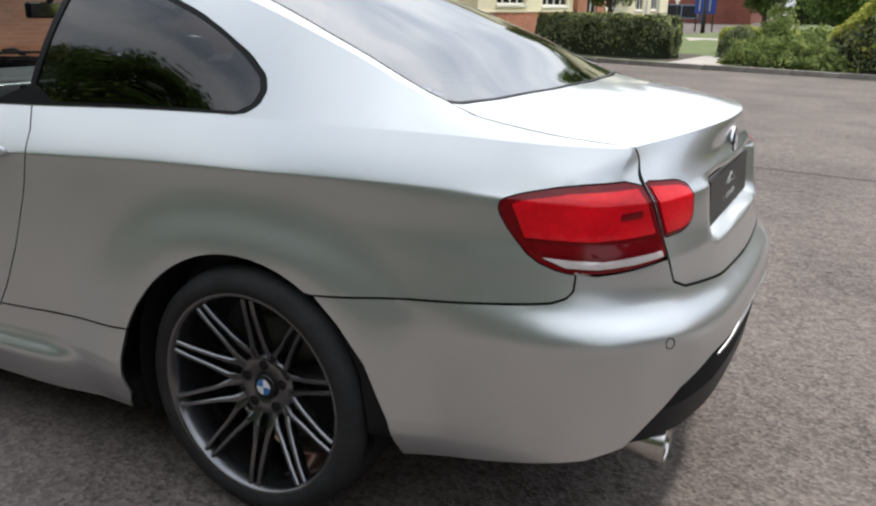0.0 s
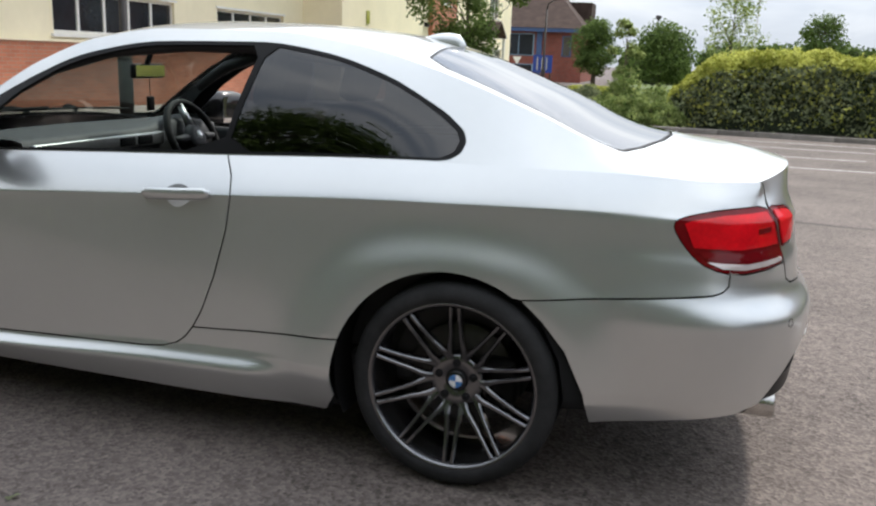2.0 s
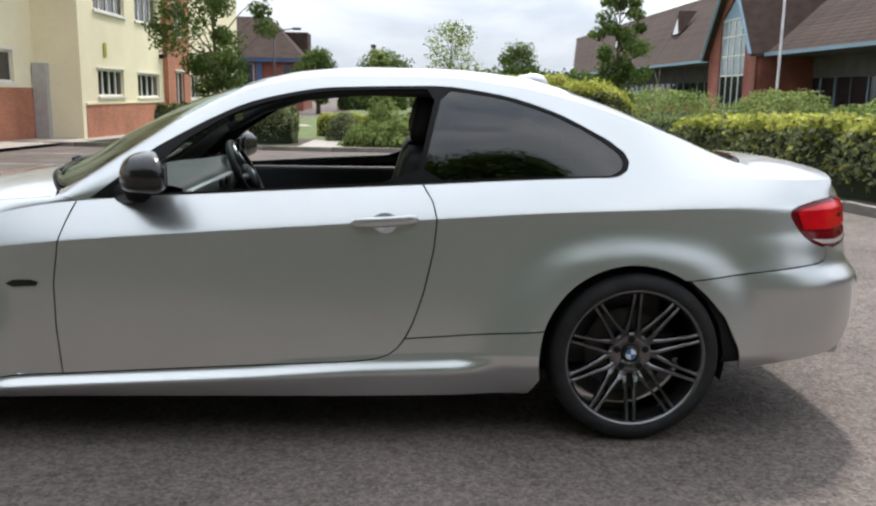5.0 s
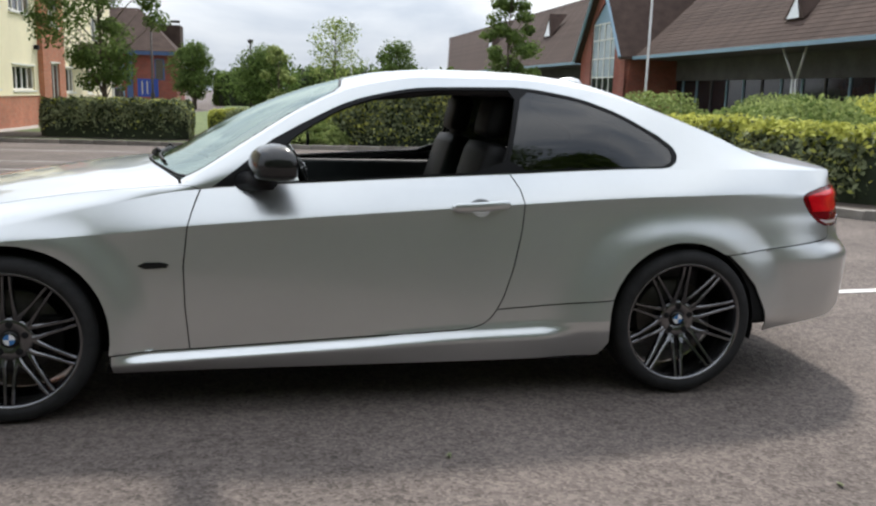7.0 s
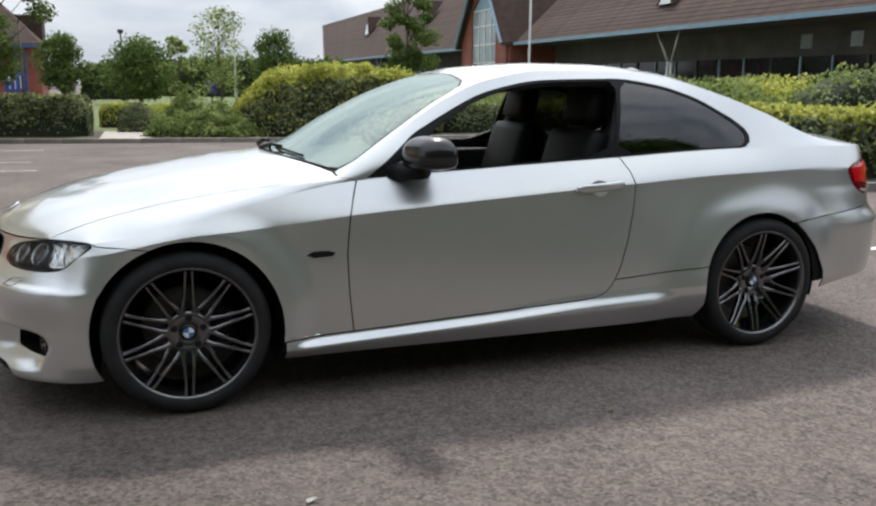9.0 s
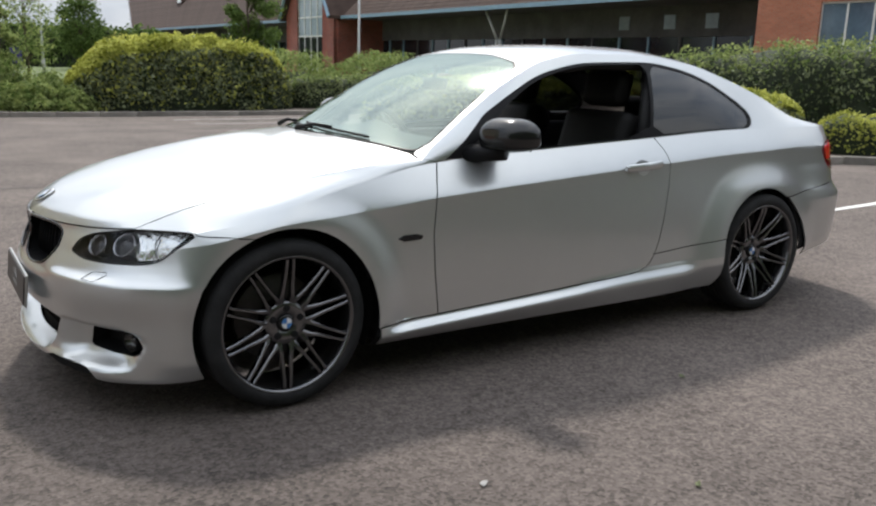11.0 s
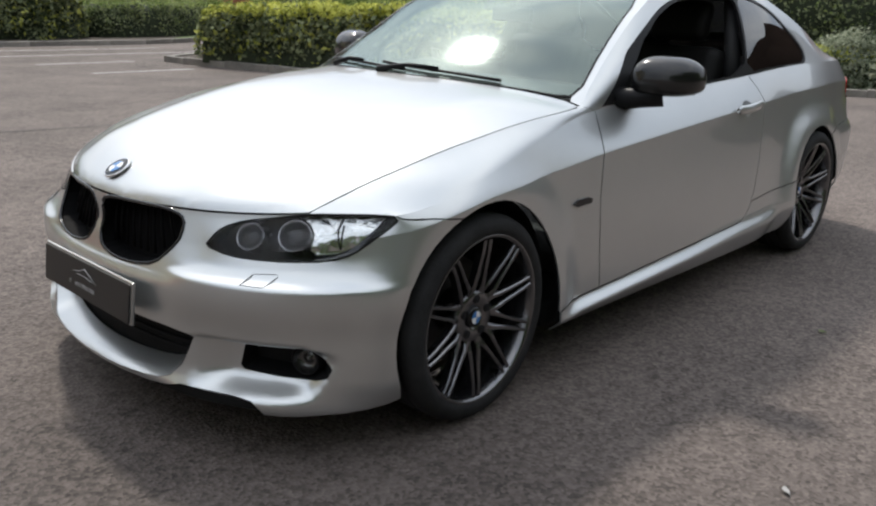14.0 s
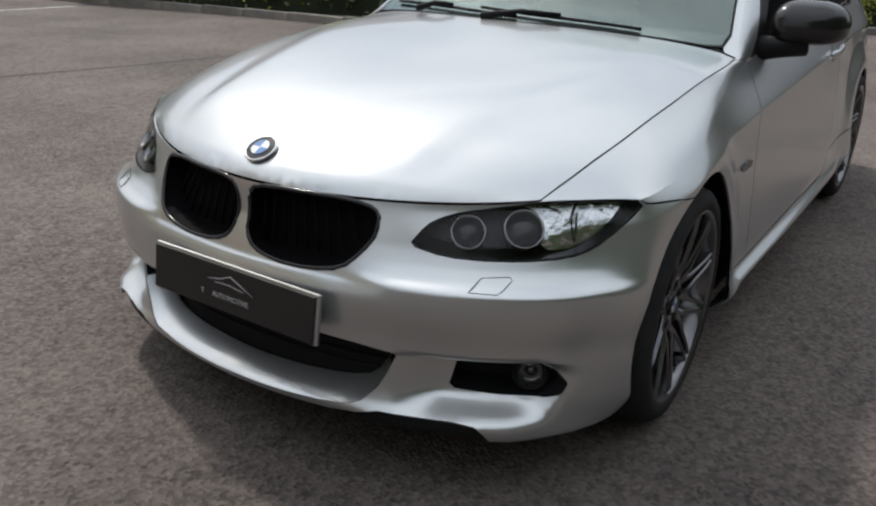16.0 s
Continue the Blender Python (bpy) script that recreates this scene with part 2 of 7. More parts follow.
def brickwork(name, c1, c2, mortar):
    m = bpy.data.materials.new(name)
    m.use_nodes = True
    nt = m.node_tree
    b = nt.nodes["Principled BSDF"]
    b.inputs["Roughness"].default_value = 0.9
    co = nt.nodes.new("ShaderNodeTexCoord")
    sp = nt.nodes.new("ShaderNodeSeparateXYZ")
    ad = nt.nodes.new("ShaderNodeMath")
    cb = nt.nodes.new("ShaderNodeCombineXYZ")
    nt.links.new(co.outputs["Object"], sp.inputs[0])
    nt.links.new(sp.outputs["X"], ad.inputs[0])
    nt.links.new(sp.outputs["Y"], ad.inputs[1])
    nt.links.new(ad.outputs[0], cb.inputs["X"])
    nt.links.new(sp.outputs["Z"], cb.inputs["Y"])
    br = nt.nodes.new("ShaderNodeTexBrick")
    for k, v in (("Scale", 1.0), ("Mortar Size", 0.008), ("Brick Width", 0.225), ("Row Height", 0.075)):
        br.inputs[k].default_value = v
    br.inputs["Color1"].default_value, br.inputs["Color2"].default_value, br.inputs["Mortar"].default_value = (*c1, 1), (*c2, 1), (*mortar, 1)
    nt.links.new(cb.outputs[0], br.inputs["Vector"])
    ns = nt.nodes.new("ShaderNodeTexNoise")
    ns.inputs["Scale"].default_value, ns.inputs["Detail"].default_value = 0.9, 5.0
    nt.links.new(co.outputs["Object"], ns.inputs["Vector"])
    mr = nt.nodes.new("ShaderNodeMapRange")
    mr.inputs["To Min"].default_value, mr.inputs["To Max"].default_value = 0.6, 1.4
    nt.links.new(ns.outputs["Fac"], mr.inputs["Value"])
    sc = nt.nodes.new("ShaderNodeVectorMath")
    sc.operation = "SCALE"
    nt.links.new(br.outputs["Color"], sc.inputs[0])
    nt.links.new(mr.outputs[0], sc.inputs["Scale"])
    nt.links.new(sc.outputs[0], b.inputs["Base Color"])
    bp = nt.nodes.new("ShaderNodeBump")
    bp.inputs["Strength"].default_value, bp.inputs["Distance"].default_value = 0.6, 0.01
    bp.invert = True
    nt.links.new(br.outputs["Fac"], bp.inputs["Height"])
    nt.links.new(bp.outputs[0], b.inputs["Normal"])
    return m


def tarmac(name, dark, light):
    """Asphalt: mixed pale and dark stone chips, with broad worn patches."""
    m = bpy.data.materials.new(name)
    m.use_nodes = True
    nt = m.node_tree
    b = nt.nodes["Principled BSDF"]
    b.inputs["Roughness"].default_value = 0.88
    b.inputs["Specular IOR Level"].default_value = 0.35
    co = nt.nodes.new("ShaderNodeTexCoord")

    def nz(sc, det, ro=0.5):
        n = nt.nodes.new("ShaderNodeTexNoise")
        n.inputs["Scale"].default_value, n.inputs["Detail"].default_value, n.inputs["Roughness"].default_value = sc, det, ro
        nt.links.new(co.outputs["Object"], n.inputs["Vector"])
        return n.outputs["Fac"]

    vo = nt.nodes.new("ShaderNodeTexVoronoi")
    vo.inputs["Scale"].default_value = 82.0
    nt.links.new(co.outputs["Object"], vo.inputs["Vector"])
    bw = nt.nodes.new("ShaderNodeSeparateColor")
    nt.links.new(vo.outputs["Color"], bw.inputs[0])
    patch, blot = nz(0.7, 4, 0.6), nz(16.0, 3, 0.6)
    s1 = nt.nodes.new("ShaderNodeMath")
    s1.operation = "MULTIPLY_ADD"
    s1.inputs[1].default_value, s1.inputs[2].default_value = 0.44, -0.22
    nt.links.new(bw.outputs[0], s1.inputs[0])
    s2 = nt.nodes.new("ShaderNodeMath")
    s2.operation = "MULTIPLY_ADD"
    s2.inputs[1].default_value = 0.75
    nt.links.new(patch, s2.inputs[0])
    nt.links.new(s1.outputs[0], s2.inputs[2])
    s3 = nt.nodes.new("ShaderNodeMath")
    s3.operation = "MULTIPLY_ADD"
    s3.inputs[1].default_value = 0.6
    nt.links.new(blot, s3.inputs[0])
    nt.links.new(s2.outputs[0], s3.inputs[2])
    mp = nt.nodes.new("ShaderNodeMapRange")
    mp.inputs["From Min"].default_value, mp.inputs["From Max"].default_value = 0.30, 1.02
    nt.links.new(s3.outputs[0], mp.inputs["Value"])
    mx = nt.nodes.new("ShaderNodeMix")
    mx.data_type = "RGBA"
    mx.inputs[6].default_value, mx.inputs[7].default_value = (*dark, 1), (*light, 1)
    nt.links.new(mp.outputs[0], mx.inputs[0])
    # one broad stretch has a darker tone painted into the asphalt's colour
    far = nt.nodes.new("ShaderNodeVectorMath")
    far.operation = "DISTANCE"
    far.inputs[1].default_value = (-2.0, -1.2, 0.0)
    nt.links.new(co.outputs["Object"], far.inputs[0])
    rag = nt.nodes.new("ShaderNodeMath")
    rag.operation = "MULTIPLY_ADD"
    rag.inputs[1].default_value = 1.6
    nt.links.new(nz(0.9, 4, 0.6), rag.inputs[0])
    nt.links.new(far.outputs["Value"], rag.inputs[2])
    dark_spot = nt.nodes.new("ShaderNodeMapRange")
    dark_spot.interpolation_type = "SMOOTHSTEP"
    dark_spot.inputs["From Min"].default_value, dark_spot.inputs["From Max"].default_value = 1.6, 4.6
    dark_spot.inputs["To Min"].default_value, dark_spot.inputs["To Max"].default_value = 0.78, 1.06
    nt.links.new(rag.outputs[0], dark_spot.inputs["Value"])
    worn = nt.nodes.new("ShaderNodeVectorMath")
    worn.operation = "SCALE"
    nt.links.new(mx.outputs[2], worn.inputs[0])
    nt.links.new(dark_spot.outputs[0], worn.inputs["Scale"])
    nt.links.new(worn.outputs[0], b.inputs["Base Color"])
    bp = nt.nodes.new("ShaderNodeBump")
    bp.inputs["Strength"].default_value, bp.inputs["Distance"].default_value = 0.55, 0.006
    nt.links.new(vo.outputs["Distance"], bp.inputs["Height"])
    nt.links.new(bp.outputs[0], b.inputs["Normal"])
    return m


BRICK = brickwork("red_brick", (0.50, 0.18, 0.10), (0.40, 0.135, 0.075), (0.36, 0.23, 0.16))
BRICK_DARK = brickwork("dark_red_brick", (0.30, 0.085, 0.055), (0.22, 0.062, 0.042), (0.20, 0.11, 0.085))
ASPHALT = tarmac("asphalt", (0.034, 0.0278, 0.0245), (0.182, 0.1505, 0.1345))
WORN_LINE = material("worn_line_paint", (0.30, 0.29, 0.275), 0.8, 0, 0.35, 9.0, 0.3, 120.0, second=(0.62, 0.61, 0.59))
TAR = material("tar_joint", (0.03, 0.028, 0.027), 0.8, 0, 0.2, 20.0)

# ---- the car's shape: x runs from nose to tail with the front axle at 0, y outwards from the centre line, z up ----
def curve(*keys):
    """A smooth function through a few keys (x, value)."""
    kx, kv = np.array(keys, float).T
    d = np.diff(kv) / np.diff(kx)
    m = np.r_[d[0], [0 if a * b <= 0 else 2 * a * b / (a + b) for a, b in zip(d[:-1], d[1:])], d[-1]]

    def at(x):
        x = np.clip(np.asarray(x, float), kx[0], kx[-1])
        i = np.clip(np.searchsorted(kx, x) - 1, 0, len(kx) - 2)
        h = kx[i + 1] - kx[i]
        t = (x - kx[i]) / h
        return kv[i] * (1 + 2 * t) * (1 - t) ** 2 + h * m[i] * t * (1 - t) ** 2 + kv[i + 1] * t * t * (3 - 2 * t) + h * m[i + 1] * t * t * (t - 1)

    return at


def step(a, b, x):
    t = np.clip((np.asarray(x, float) - a) / (b - a), 0, 1)
    return t * t * (3 - 2 * t)


# plan outline of the widest line, front centre to rear centre
OUT_X = (-0.804, -0.797, -0.775, -0.738, -0.680, -0.592, -0.492, -0.360, 0.0, 0.4, 0.65, 1.4, 2.0, 2.4, 2.76, 3.1, 3.35, 3.52, 3.648, 3.735, 3.785, 3.80, 3.803)
OUT_Y = (0, 0.15, 0.30, 0.44, 0.58, 0.71, 0.795, 0.843, 0.866, 0.870, 0.872, 0.884, 0.884, 0.858, 0.842, 0.806, 0.785, 0.744, 0.660, 0.54, 0.36, 0.18, 0)


def outline():
    px, py = np.array(OUT_X), np.array(OUT_Y)
    px = np.r_[px[1], px, px[-2]]
    py = np.r_[-py[1], py, -py[-2]]
    t = np.linspace(0, 1, 40, endpoint=False)[:, None]
    out = []
    for i in range(1, len(px) - 2):
        p0, p1, p2, p3 = (np.array([px[j], py[j]]) for j in (i - 1, i, i + 1, i + 2))
        d1, d2 = np.linalg.norm(p1 - p0) ** 0.5, np.linalg.norm(p2 - p1) ** 0.5
        d3 = np.linalg.norm(p3 - p2) ** 0.5
        m1 = (p1 - p0) / d1**2 * 0 + ((p2 - p0) / (d1**2 + d2**2)) * d2**2
        m2 = ((p3 - p1) / (d2**2 + d3**2)) * d2**2
        out.append(p1 * (2 * t**3 - 3 * t**2 + 1) + m1 * (t**3 - 2 * t**2 + t) + p2 * (3 * t**2 - 2 * t**3) + m2 * (t**3 - t**2))
    p = np.concatenate(out + [np.array([[px[-2], py[-2]]])])
    arc = np.r_[0, np.cumsum(np.linalg.norm(np.diff(p, axis=0), axis=1))]
    fa, ra = np.interp(-0.33, p[: len(p) // 2, 0], arc[: len(p) // 2]), None
    half = len(p) // 2
    ra = np.interp(3.1, p[half:, 0], arc[half:])
    s = np.where(arc < fa, -0.33 - (fa - arc), np.where(arc > ra, 3.1 + arc - ra, p[:, 0]))
    return s, p


S_TAB, P_TAB = outline()
S0, S1 = float(S_TAB[0]), float(S_TAB[-1])
_g = np.gradient(P_TAB, axis=0)
N_TAB = np.stack([_g[:, 1] * -1, _g[:, 0]], 1)
N_TAB /= np.linalg.norm(N_TAB, axis=1)[:, None]

# feature heights along the outline
z_low = curve((S0, 0.15), (-0.95, 0.145), (-0.7, 0.125), (-0.4, 0.135), (0.39, 0.18), (1.2, 0.188), (2.4, 0.19), (3.1, 0.25), (S1, 0.25))
z_sill = curve((S0, 0.265), (-0.4, 0.265), (0.39, 0.272), (0.655, 0.282), (1.225, 0.311), (1.85, 0.35), (2.4, 0.36), (S1, 0.40))
z_mid = curve((S0, 0.50), (-0.75, 0.505), (-0.4, 0.50), (0.4, 0.50), (2.4, 0.54), (3.1, 0.575), (3.6, 0.605), (S1, 0.615))
z_crease = curve((S0, 0.60), (-0.8, 0.60), (-0.33, 0.655), (0.0, 0.712), (0.39, 0.735), (0.655, 0.762), (1.22, 0.802), (2.0, 0.850), (2.65, 0.882), (3.25, 0.895), (3.6, 0.875), (S1, 0.90))
z_belt = curve((S0, 0.677), (-0.95, 0.668), (-0.65, 0.695), (-0.33, 0.70), (0.0, 0.765), (0.35, 0.838), (0.65, 0.892), (1.23, 0.930), (1.98, 0.968), (2.64, 0.995), (3.2, 0.998), (3.5, 0.99), (3.75, 0.982), (S1, 1.0))
ROWS_V = (0.0, 0.15, 0.40, 0.75, 1.0)

# how far the skin lies inside the outline: nose, flank and tail
off_nose = curve((0.125, -0.028), (0.150, -0.006), (0.175, 0.010), (0.200, 0.012), (0.225, -0.006), (0.27, -0.014), (0.36, -0.014), (0.47, 0.0), (0.512, -0.003), (0.535, -0.034), (0.56, -0.056), (0.60, -0.074), (0.70, -0.088))
off_centre = curve((0.125, -0.028), (0.150, -0.012), (0.175, -0.004), (0.200, 0.004), (0.225, -0.004), (0.27, -0.010), (0.36, -0.012), (0.47, -0.004), (0.492, -0.007), (0.512, -0.023), (0.53, -0.029), (0.56, -0.039), (0.60, -0.055), (0.66, -0.076), (0.70, -0.088))
off_tail = curve((0.25, -0.05), (0.32, -0.022), (0.45, -0.007), (0.59, 0.0), (0.607, -0.003), (0.67, -0.046), (0.71, -0.056), (0.76, -0.060), (0.80, -0.070), (0.865, -0.078), (0.882, -0.080), (0.898, -0.090), (0.95, -0.116), (1.0, -0.142))
off_top = curve((-0.33, -0.026), (0.0, -0.038), (0.35, -0.090), (0.65, -0.130), (0.9, -0.142), (2.0, -0.150), (2.6, -0.134), (3.1, -0.112), (3.4, -0.112))


def arch_gap(s, z, cx, r):
    return np.hypot(s - cx, z - 0.335) - r


def v_of(s, z):
    """Height z at station s, as the row coordinate 0 to 1."""
    s, z = np.asarray(s, float), np.asarray(z, float)
    h = [f(s) for f in (z_low, z_sill, z_mid, z_crease, z_belt)]
    v = np.zeros_like(z)
    for a, b, za, zb in zip(ROWS_V[:-1], ROWS_V[1:], h[:-1], h[1:]):
        v = np.where(z >= za, a + (b - a) * (z - za) / (zb - za), v)
    return v


def z_of(s, v):
    h = [f(s) for f in (z_low, z_sill, z_mid, z_crease, z_belt)]
    z = h[0] + 0 * v
    for a, b, za, zb in zip(ROWS_V[:-1], ROWS_V[1:], h[:-1], h[1:]):
        z = np.where(v >= a, za + (zb - za) * (v - a) / (b - a), z)
    return z


def flare(s, z):
    out = 0.0
    for cx, r, k, f in ((0.007, 0.362, 0.021, 0.17), (2.74, 0.352, 0.025, 0.20)):
        d = arch_gap(s, z, cx, r)
        lip = 1 - step(0.025, f, d)
        out = out + k * lip * step(0.12, 0.24, z) * (1 - step(0.68, 0.85, z))
    return out


# the flank leans in from the sill to the crease
LEAN = curve((0.4, 0.048), (0.65, 0.050), (1.4, 0.066), (2.0, 0.074), (2.74, 0.058), (3.4, 0.040))


def off_flank(s, z):
    zl, zs, zc, zt = z_low(s), z_sill(s), z_crease(s), z_belt(s)
    skirt = step(0.36, 0.5, s) * (1 - step(2.08, 2.27, s))
    t = np.clip((z - zs) / (zc - zs), 0, 1)
    lean = -LEAN(s) * step(-0.25, 0.45, s)
    door = -0.020 * skirt * (1 - t) ** 2.2 + 0.006 * np.sin(np.pi * t) * step(0.2, 0.6, s) + lean * (1 - (1 - t) ** 1.5)
    ledge = 1 - step(zs - 0.040 - 0.026 * step(0.9, 2.0, s), zs - 0.002, z)
    low = skirt * (-0.018 + 0.030 * ledge) - 0.052 * np.clip((zs - 0.036 - z) / (zs - 0.036 - zl), 0, 1) ** 1.25
    up = np.clip((z - zc) / (zt - zc), 0, 1)
    top = lean + (off_top(s) - lean) * up ** 1.12
    return np.where(z < zs, low, np.where(z < zc, door, top))


y_rail = curve((-0.48, 0.645), (-0.35, 0.682), (-0.2, 0.708), (0.1, 0.730), (0.45, 0.732), (0.62, 0.724), (0.72, 0.698), (0.9, 0.655), (1.15, 0.612), (1.4, 0.578), (1.7, 0.557), (2.1, 0.552), (2.5, 0.566), (2.9, 0.60), (3.2, 0.615), (3.4, 0.605), (3.58, 0.553))
z_rail = curve((-0.48, 0.700), (-0.33, 0.764), (-0.2, 0.800), (0.0, 0.845), (0.35, 0.892), (0.5, 0.902), (0.62, 0.912), (0.72, 0.970), (0.9, 1.085), (1.15, 1.236), (1.36, 1.318), (1.635, 1.360), (2.0, 1.362), (2.33, 1.328), (2.6, 1.262), (2.9, 1.160), (3.2, 1.045), (3.4, 1.010), (3.58, 0.990))
z_top = curve((-0.48, 0.681), (-0.468, 0.700), (-0.445, 0.720), (-0.3, 0.796), (0.0, 0.882), (0.3, 0.932), (0.56, 0.962), (0.66, 0.976), (0.9, 1.130), (1.15, 1.280), (1.38, 1.368), (1.5, 1.388), (1.75, 1.405), (2.0, 1.405), (2.35, 1.378), (2.5, 1.345), (2.9, 1.205), (3.2, 1.080), (3.27, 1.066), (3.45, 1.040), (3.58, 1.008))


# how far the scuttle and the windscreen bow forward on the centre line
screen_bow = curve((-0.1, 0.0), (0.0, 0.01), (0.3, 0.11), (0.56, 0.195), (0.648, 0.215), (0.8, 0.18), (1.0, 0.13), (1.2, 0.06), (1.3, 0.02), (1.4, 0.0))


def top_point(q, b):
    """The upper skin (bonnet, windscreen, roof, rear window, boot): q along, b from the centre line (0) to the rail (1)."""
    q, b = np.asarray(q, float), np.asarray(b, float)
    x = q - (1 - b * b) * (0.262 * step(0.35, -0.48, q) + screen_bow(q)) + (1 - b * b) * 0.115 * step(3.05, 3.58, q)
    y = b * y_rail(q)
    zr, zc = z_rail(q), z_top(q)
    p = 2.3 + 2.2 * (1 - step(0.4, 0.8, q)) + 0.7 * step(0.5, 0.8, q) * (1 - step(2.5, 3.0, q))
    z = zr + (zc - zr) * (1 - b**p)
    # two bonnet folds that run back from the grille
    fold = step(0.58, 0.1, q) * step(-0.475, -0.36, q)
    ridge = 0.50 + 0.20 * step(-0.45, 0.3, q)
    z = z + 0.011 * fold * (step(ridge + 0.13, ridge, b) - 0.35)
    return np.stack([x, y, z], -1)


def base_point(s, z):
    s, z = np.asarray(s, float), np.asarray(z, float)
    x, y = np.interp(s, S_TAB, P_TAB[:, 0]), np.interp(s, S_TAB, P_TAB[:, 1])
    nx, ny = np.interp(s, S_TAB, N_TAB[:, 0]), np.interp(s, S_TAB, N_TAB[:, 1])
    wf, wr = 1 - step(-0.58, -0.04, s), step(2.90, 3.66, s)
    mid = 1 - step(-1.10, -0.93, s)
    # the hollow that leads to the fog lamp, over a shelf
    low_ = 0.195 + 0.100 * step(-0.61, -0.49, s)
    high_ = 0.346 - 0.046 * step(-0.62, -0.50, s)
    soft_ = 0.010 + 0.025 * step(-0.62, -0.52, s)
    scoop = 0.052 * step(-0.965, -0.83, s) * (1 - step(-0.66, -0.475, s)) * step(low_, low_ + 0.058, z) * (1 - step(high_, high_ + soft_, z))
    # the shelf under the lamp fades out towards the wheel arch
    arch = step(-0.50, -0.28, s)
    round_ = off_nose(np.minimum(z, 0.47)) - 0.040 * step(0.47, 0.70, z)
    shelf = off_nose(z) * (1 - arch) + round_ * arch
    # the splitter runs out beside the fog lamp
    plain_ = -0.014 - 0.016 * (1 - step(0.125, 0.175, z))
    runs_out = step(-0.70, -0.54, s) * (1 - step(0.235, 0.275, z))
    shelf = shelf * (1 - runs_out) + plain_ * runs_out
    # the hollow of the rear plate
    dent = 0.045 * step(4.04, 4.085, s) * step(0.752, 0.768, z) * (1 - step(0.888, 0.904, z))
    tail = off_tail(z) + 0.020 * (1 - step(3.25, 3.72, s)) * step(0.607, 0.66, z) * (1 - step(0.67, 0.80, z))
    off = -dent + wf * (shelf * (1 - mid) + off_centre(z) * mid - scoop) + wr * tail + (1 - wf - wr) * off_flank(s, z) + flare(s, z)
    return np.stack([x + nx * off, y + ny * off, z + 0 * x], -1)


def side_point(s, v):
    """The flank, wrapped from the nose round to the tail: s along, v from the sill (0) to the belt line (1)."""
    s, v = np.asarray(s, float), np.asarray(v, float)
    p = base_point(s, z_of(s, v))
    # the upper edge meets the bonnet's and the boot's edge
    b = np.clip((s - S0) / (-0.60 - S0), 0, 1)
    nose = top_point(np.full_like(s, -0.48), b) - np.stack([np.full_like(s, 0.007), 0 * s, np.full_like(s, 0.005)], -1)
    tail = top_point(np.full_like(s, 3.58), np.clip((S1 - s) / (S1 - 3.67), 0, 1)) 
    edge = base_point(s, z_belt(s))
    tip = base_point(np.full_like(s, -0.33), z_belt(np.full_like(s, -0.33)))
    along = np.clip((s + 0.60) / 0.27, 0, 1)[..., None]
    nose = nose * (1 - along) + tip * along
    wn = (1 - step(-0.33, -0.20, s))[..., None]
    wt = step(3.40, 3.67, s)[..., None]
    pull = step(0.72, 1.0, v)[..., None]
    pull_r = step(0.86, 1.0, v)[..., None]
    return p + (nose - edge) * wn * pull + (tail - edge) * wt * pull_r


Q_KEYS = ((-0.60, -0.48), (-0.33, -0.42), (0.5, 0.5), (3.0, 3.0), (3.67, 3.58))


def q_of(s):
    return np.interp(s, [k[0] for k in Q_KEYS], [k[1] for k in Q_KEYS])


def upper_point(s, w):
    """The strip from the belt line (w 0) to the rail (w 1): wing crown, door frames, side windows, rear pillar."""
    s, w = np.asarray(s, float), np.asarray(w, float)
    a = side_point(s, np.ones_like(s))
    r = top_point(q_of(s), np.ones_like(s))
    house = step(0.55, 0.95, s) * (1 - step(2.25, 2.75, s))
    wing = (1 - step(0.1, 0.75, s)) * step(-0.35, 0.1, s)
    bow = 4 * w * (1 - w)
    out = np.stack([0 * s, bow * (0.024 * house + 0.012 * wing), bow * (0.008 * house + 0.030 * wing)], -1)
    # where no window follows, the strip leaves the flank without a break
    low = side_point(s, np.full_like(s, 0.94))
    run = np.linalg.norm(r - a, axis=-1, keepdims=True) * (a - low) / np.maximum(np.linalg.norm(a - low, axis=-1, keepdims=True), 1e-6)
    free = (0.25 * step(2.66, 2.95, s) + (1 - step(0.35, 0.66, s)) * step(-0.3, 0.0, s))[..., None]
    ease = (w * (1 - w) ** 2)[..., None]
    out = out * (1 - np.maximum(free, step(2.66, 2.95, s)[..., None])) + free * ease * (run - (r - a))
    return a * (1 - w)[..., None] + r * w[..., None] + out


# ---- building tools ----
from mathutils.geometry import delaunay_2d_cdt


def part(name, bm, mat, parent=None, label="", smooth=True):
    """Links a bmesh as one mesh object, under a thing or a part."""
    me = bpy.data.meshes.new(name)
    bm.to_mesh(me)
    bm.free()
    for m in mat if isinstance(mat, (list, tuple)) else (mat,):
        me.materials.append(m)
    if smooth:
        me.polygons.foreach_set("use_smooth", [True] * len(me.polygons))
    ob = new(name, me)
    if parent:
        ob.parent = parent
    if label:
        ob["label"] = label
    return ob


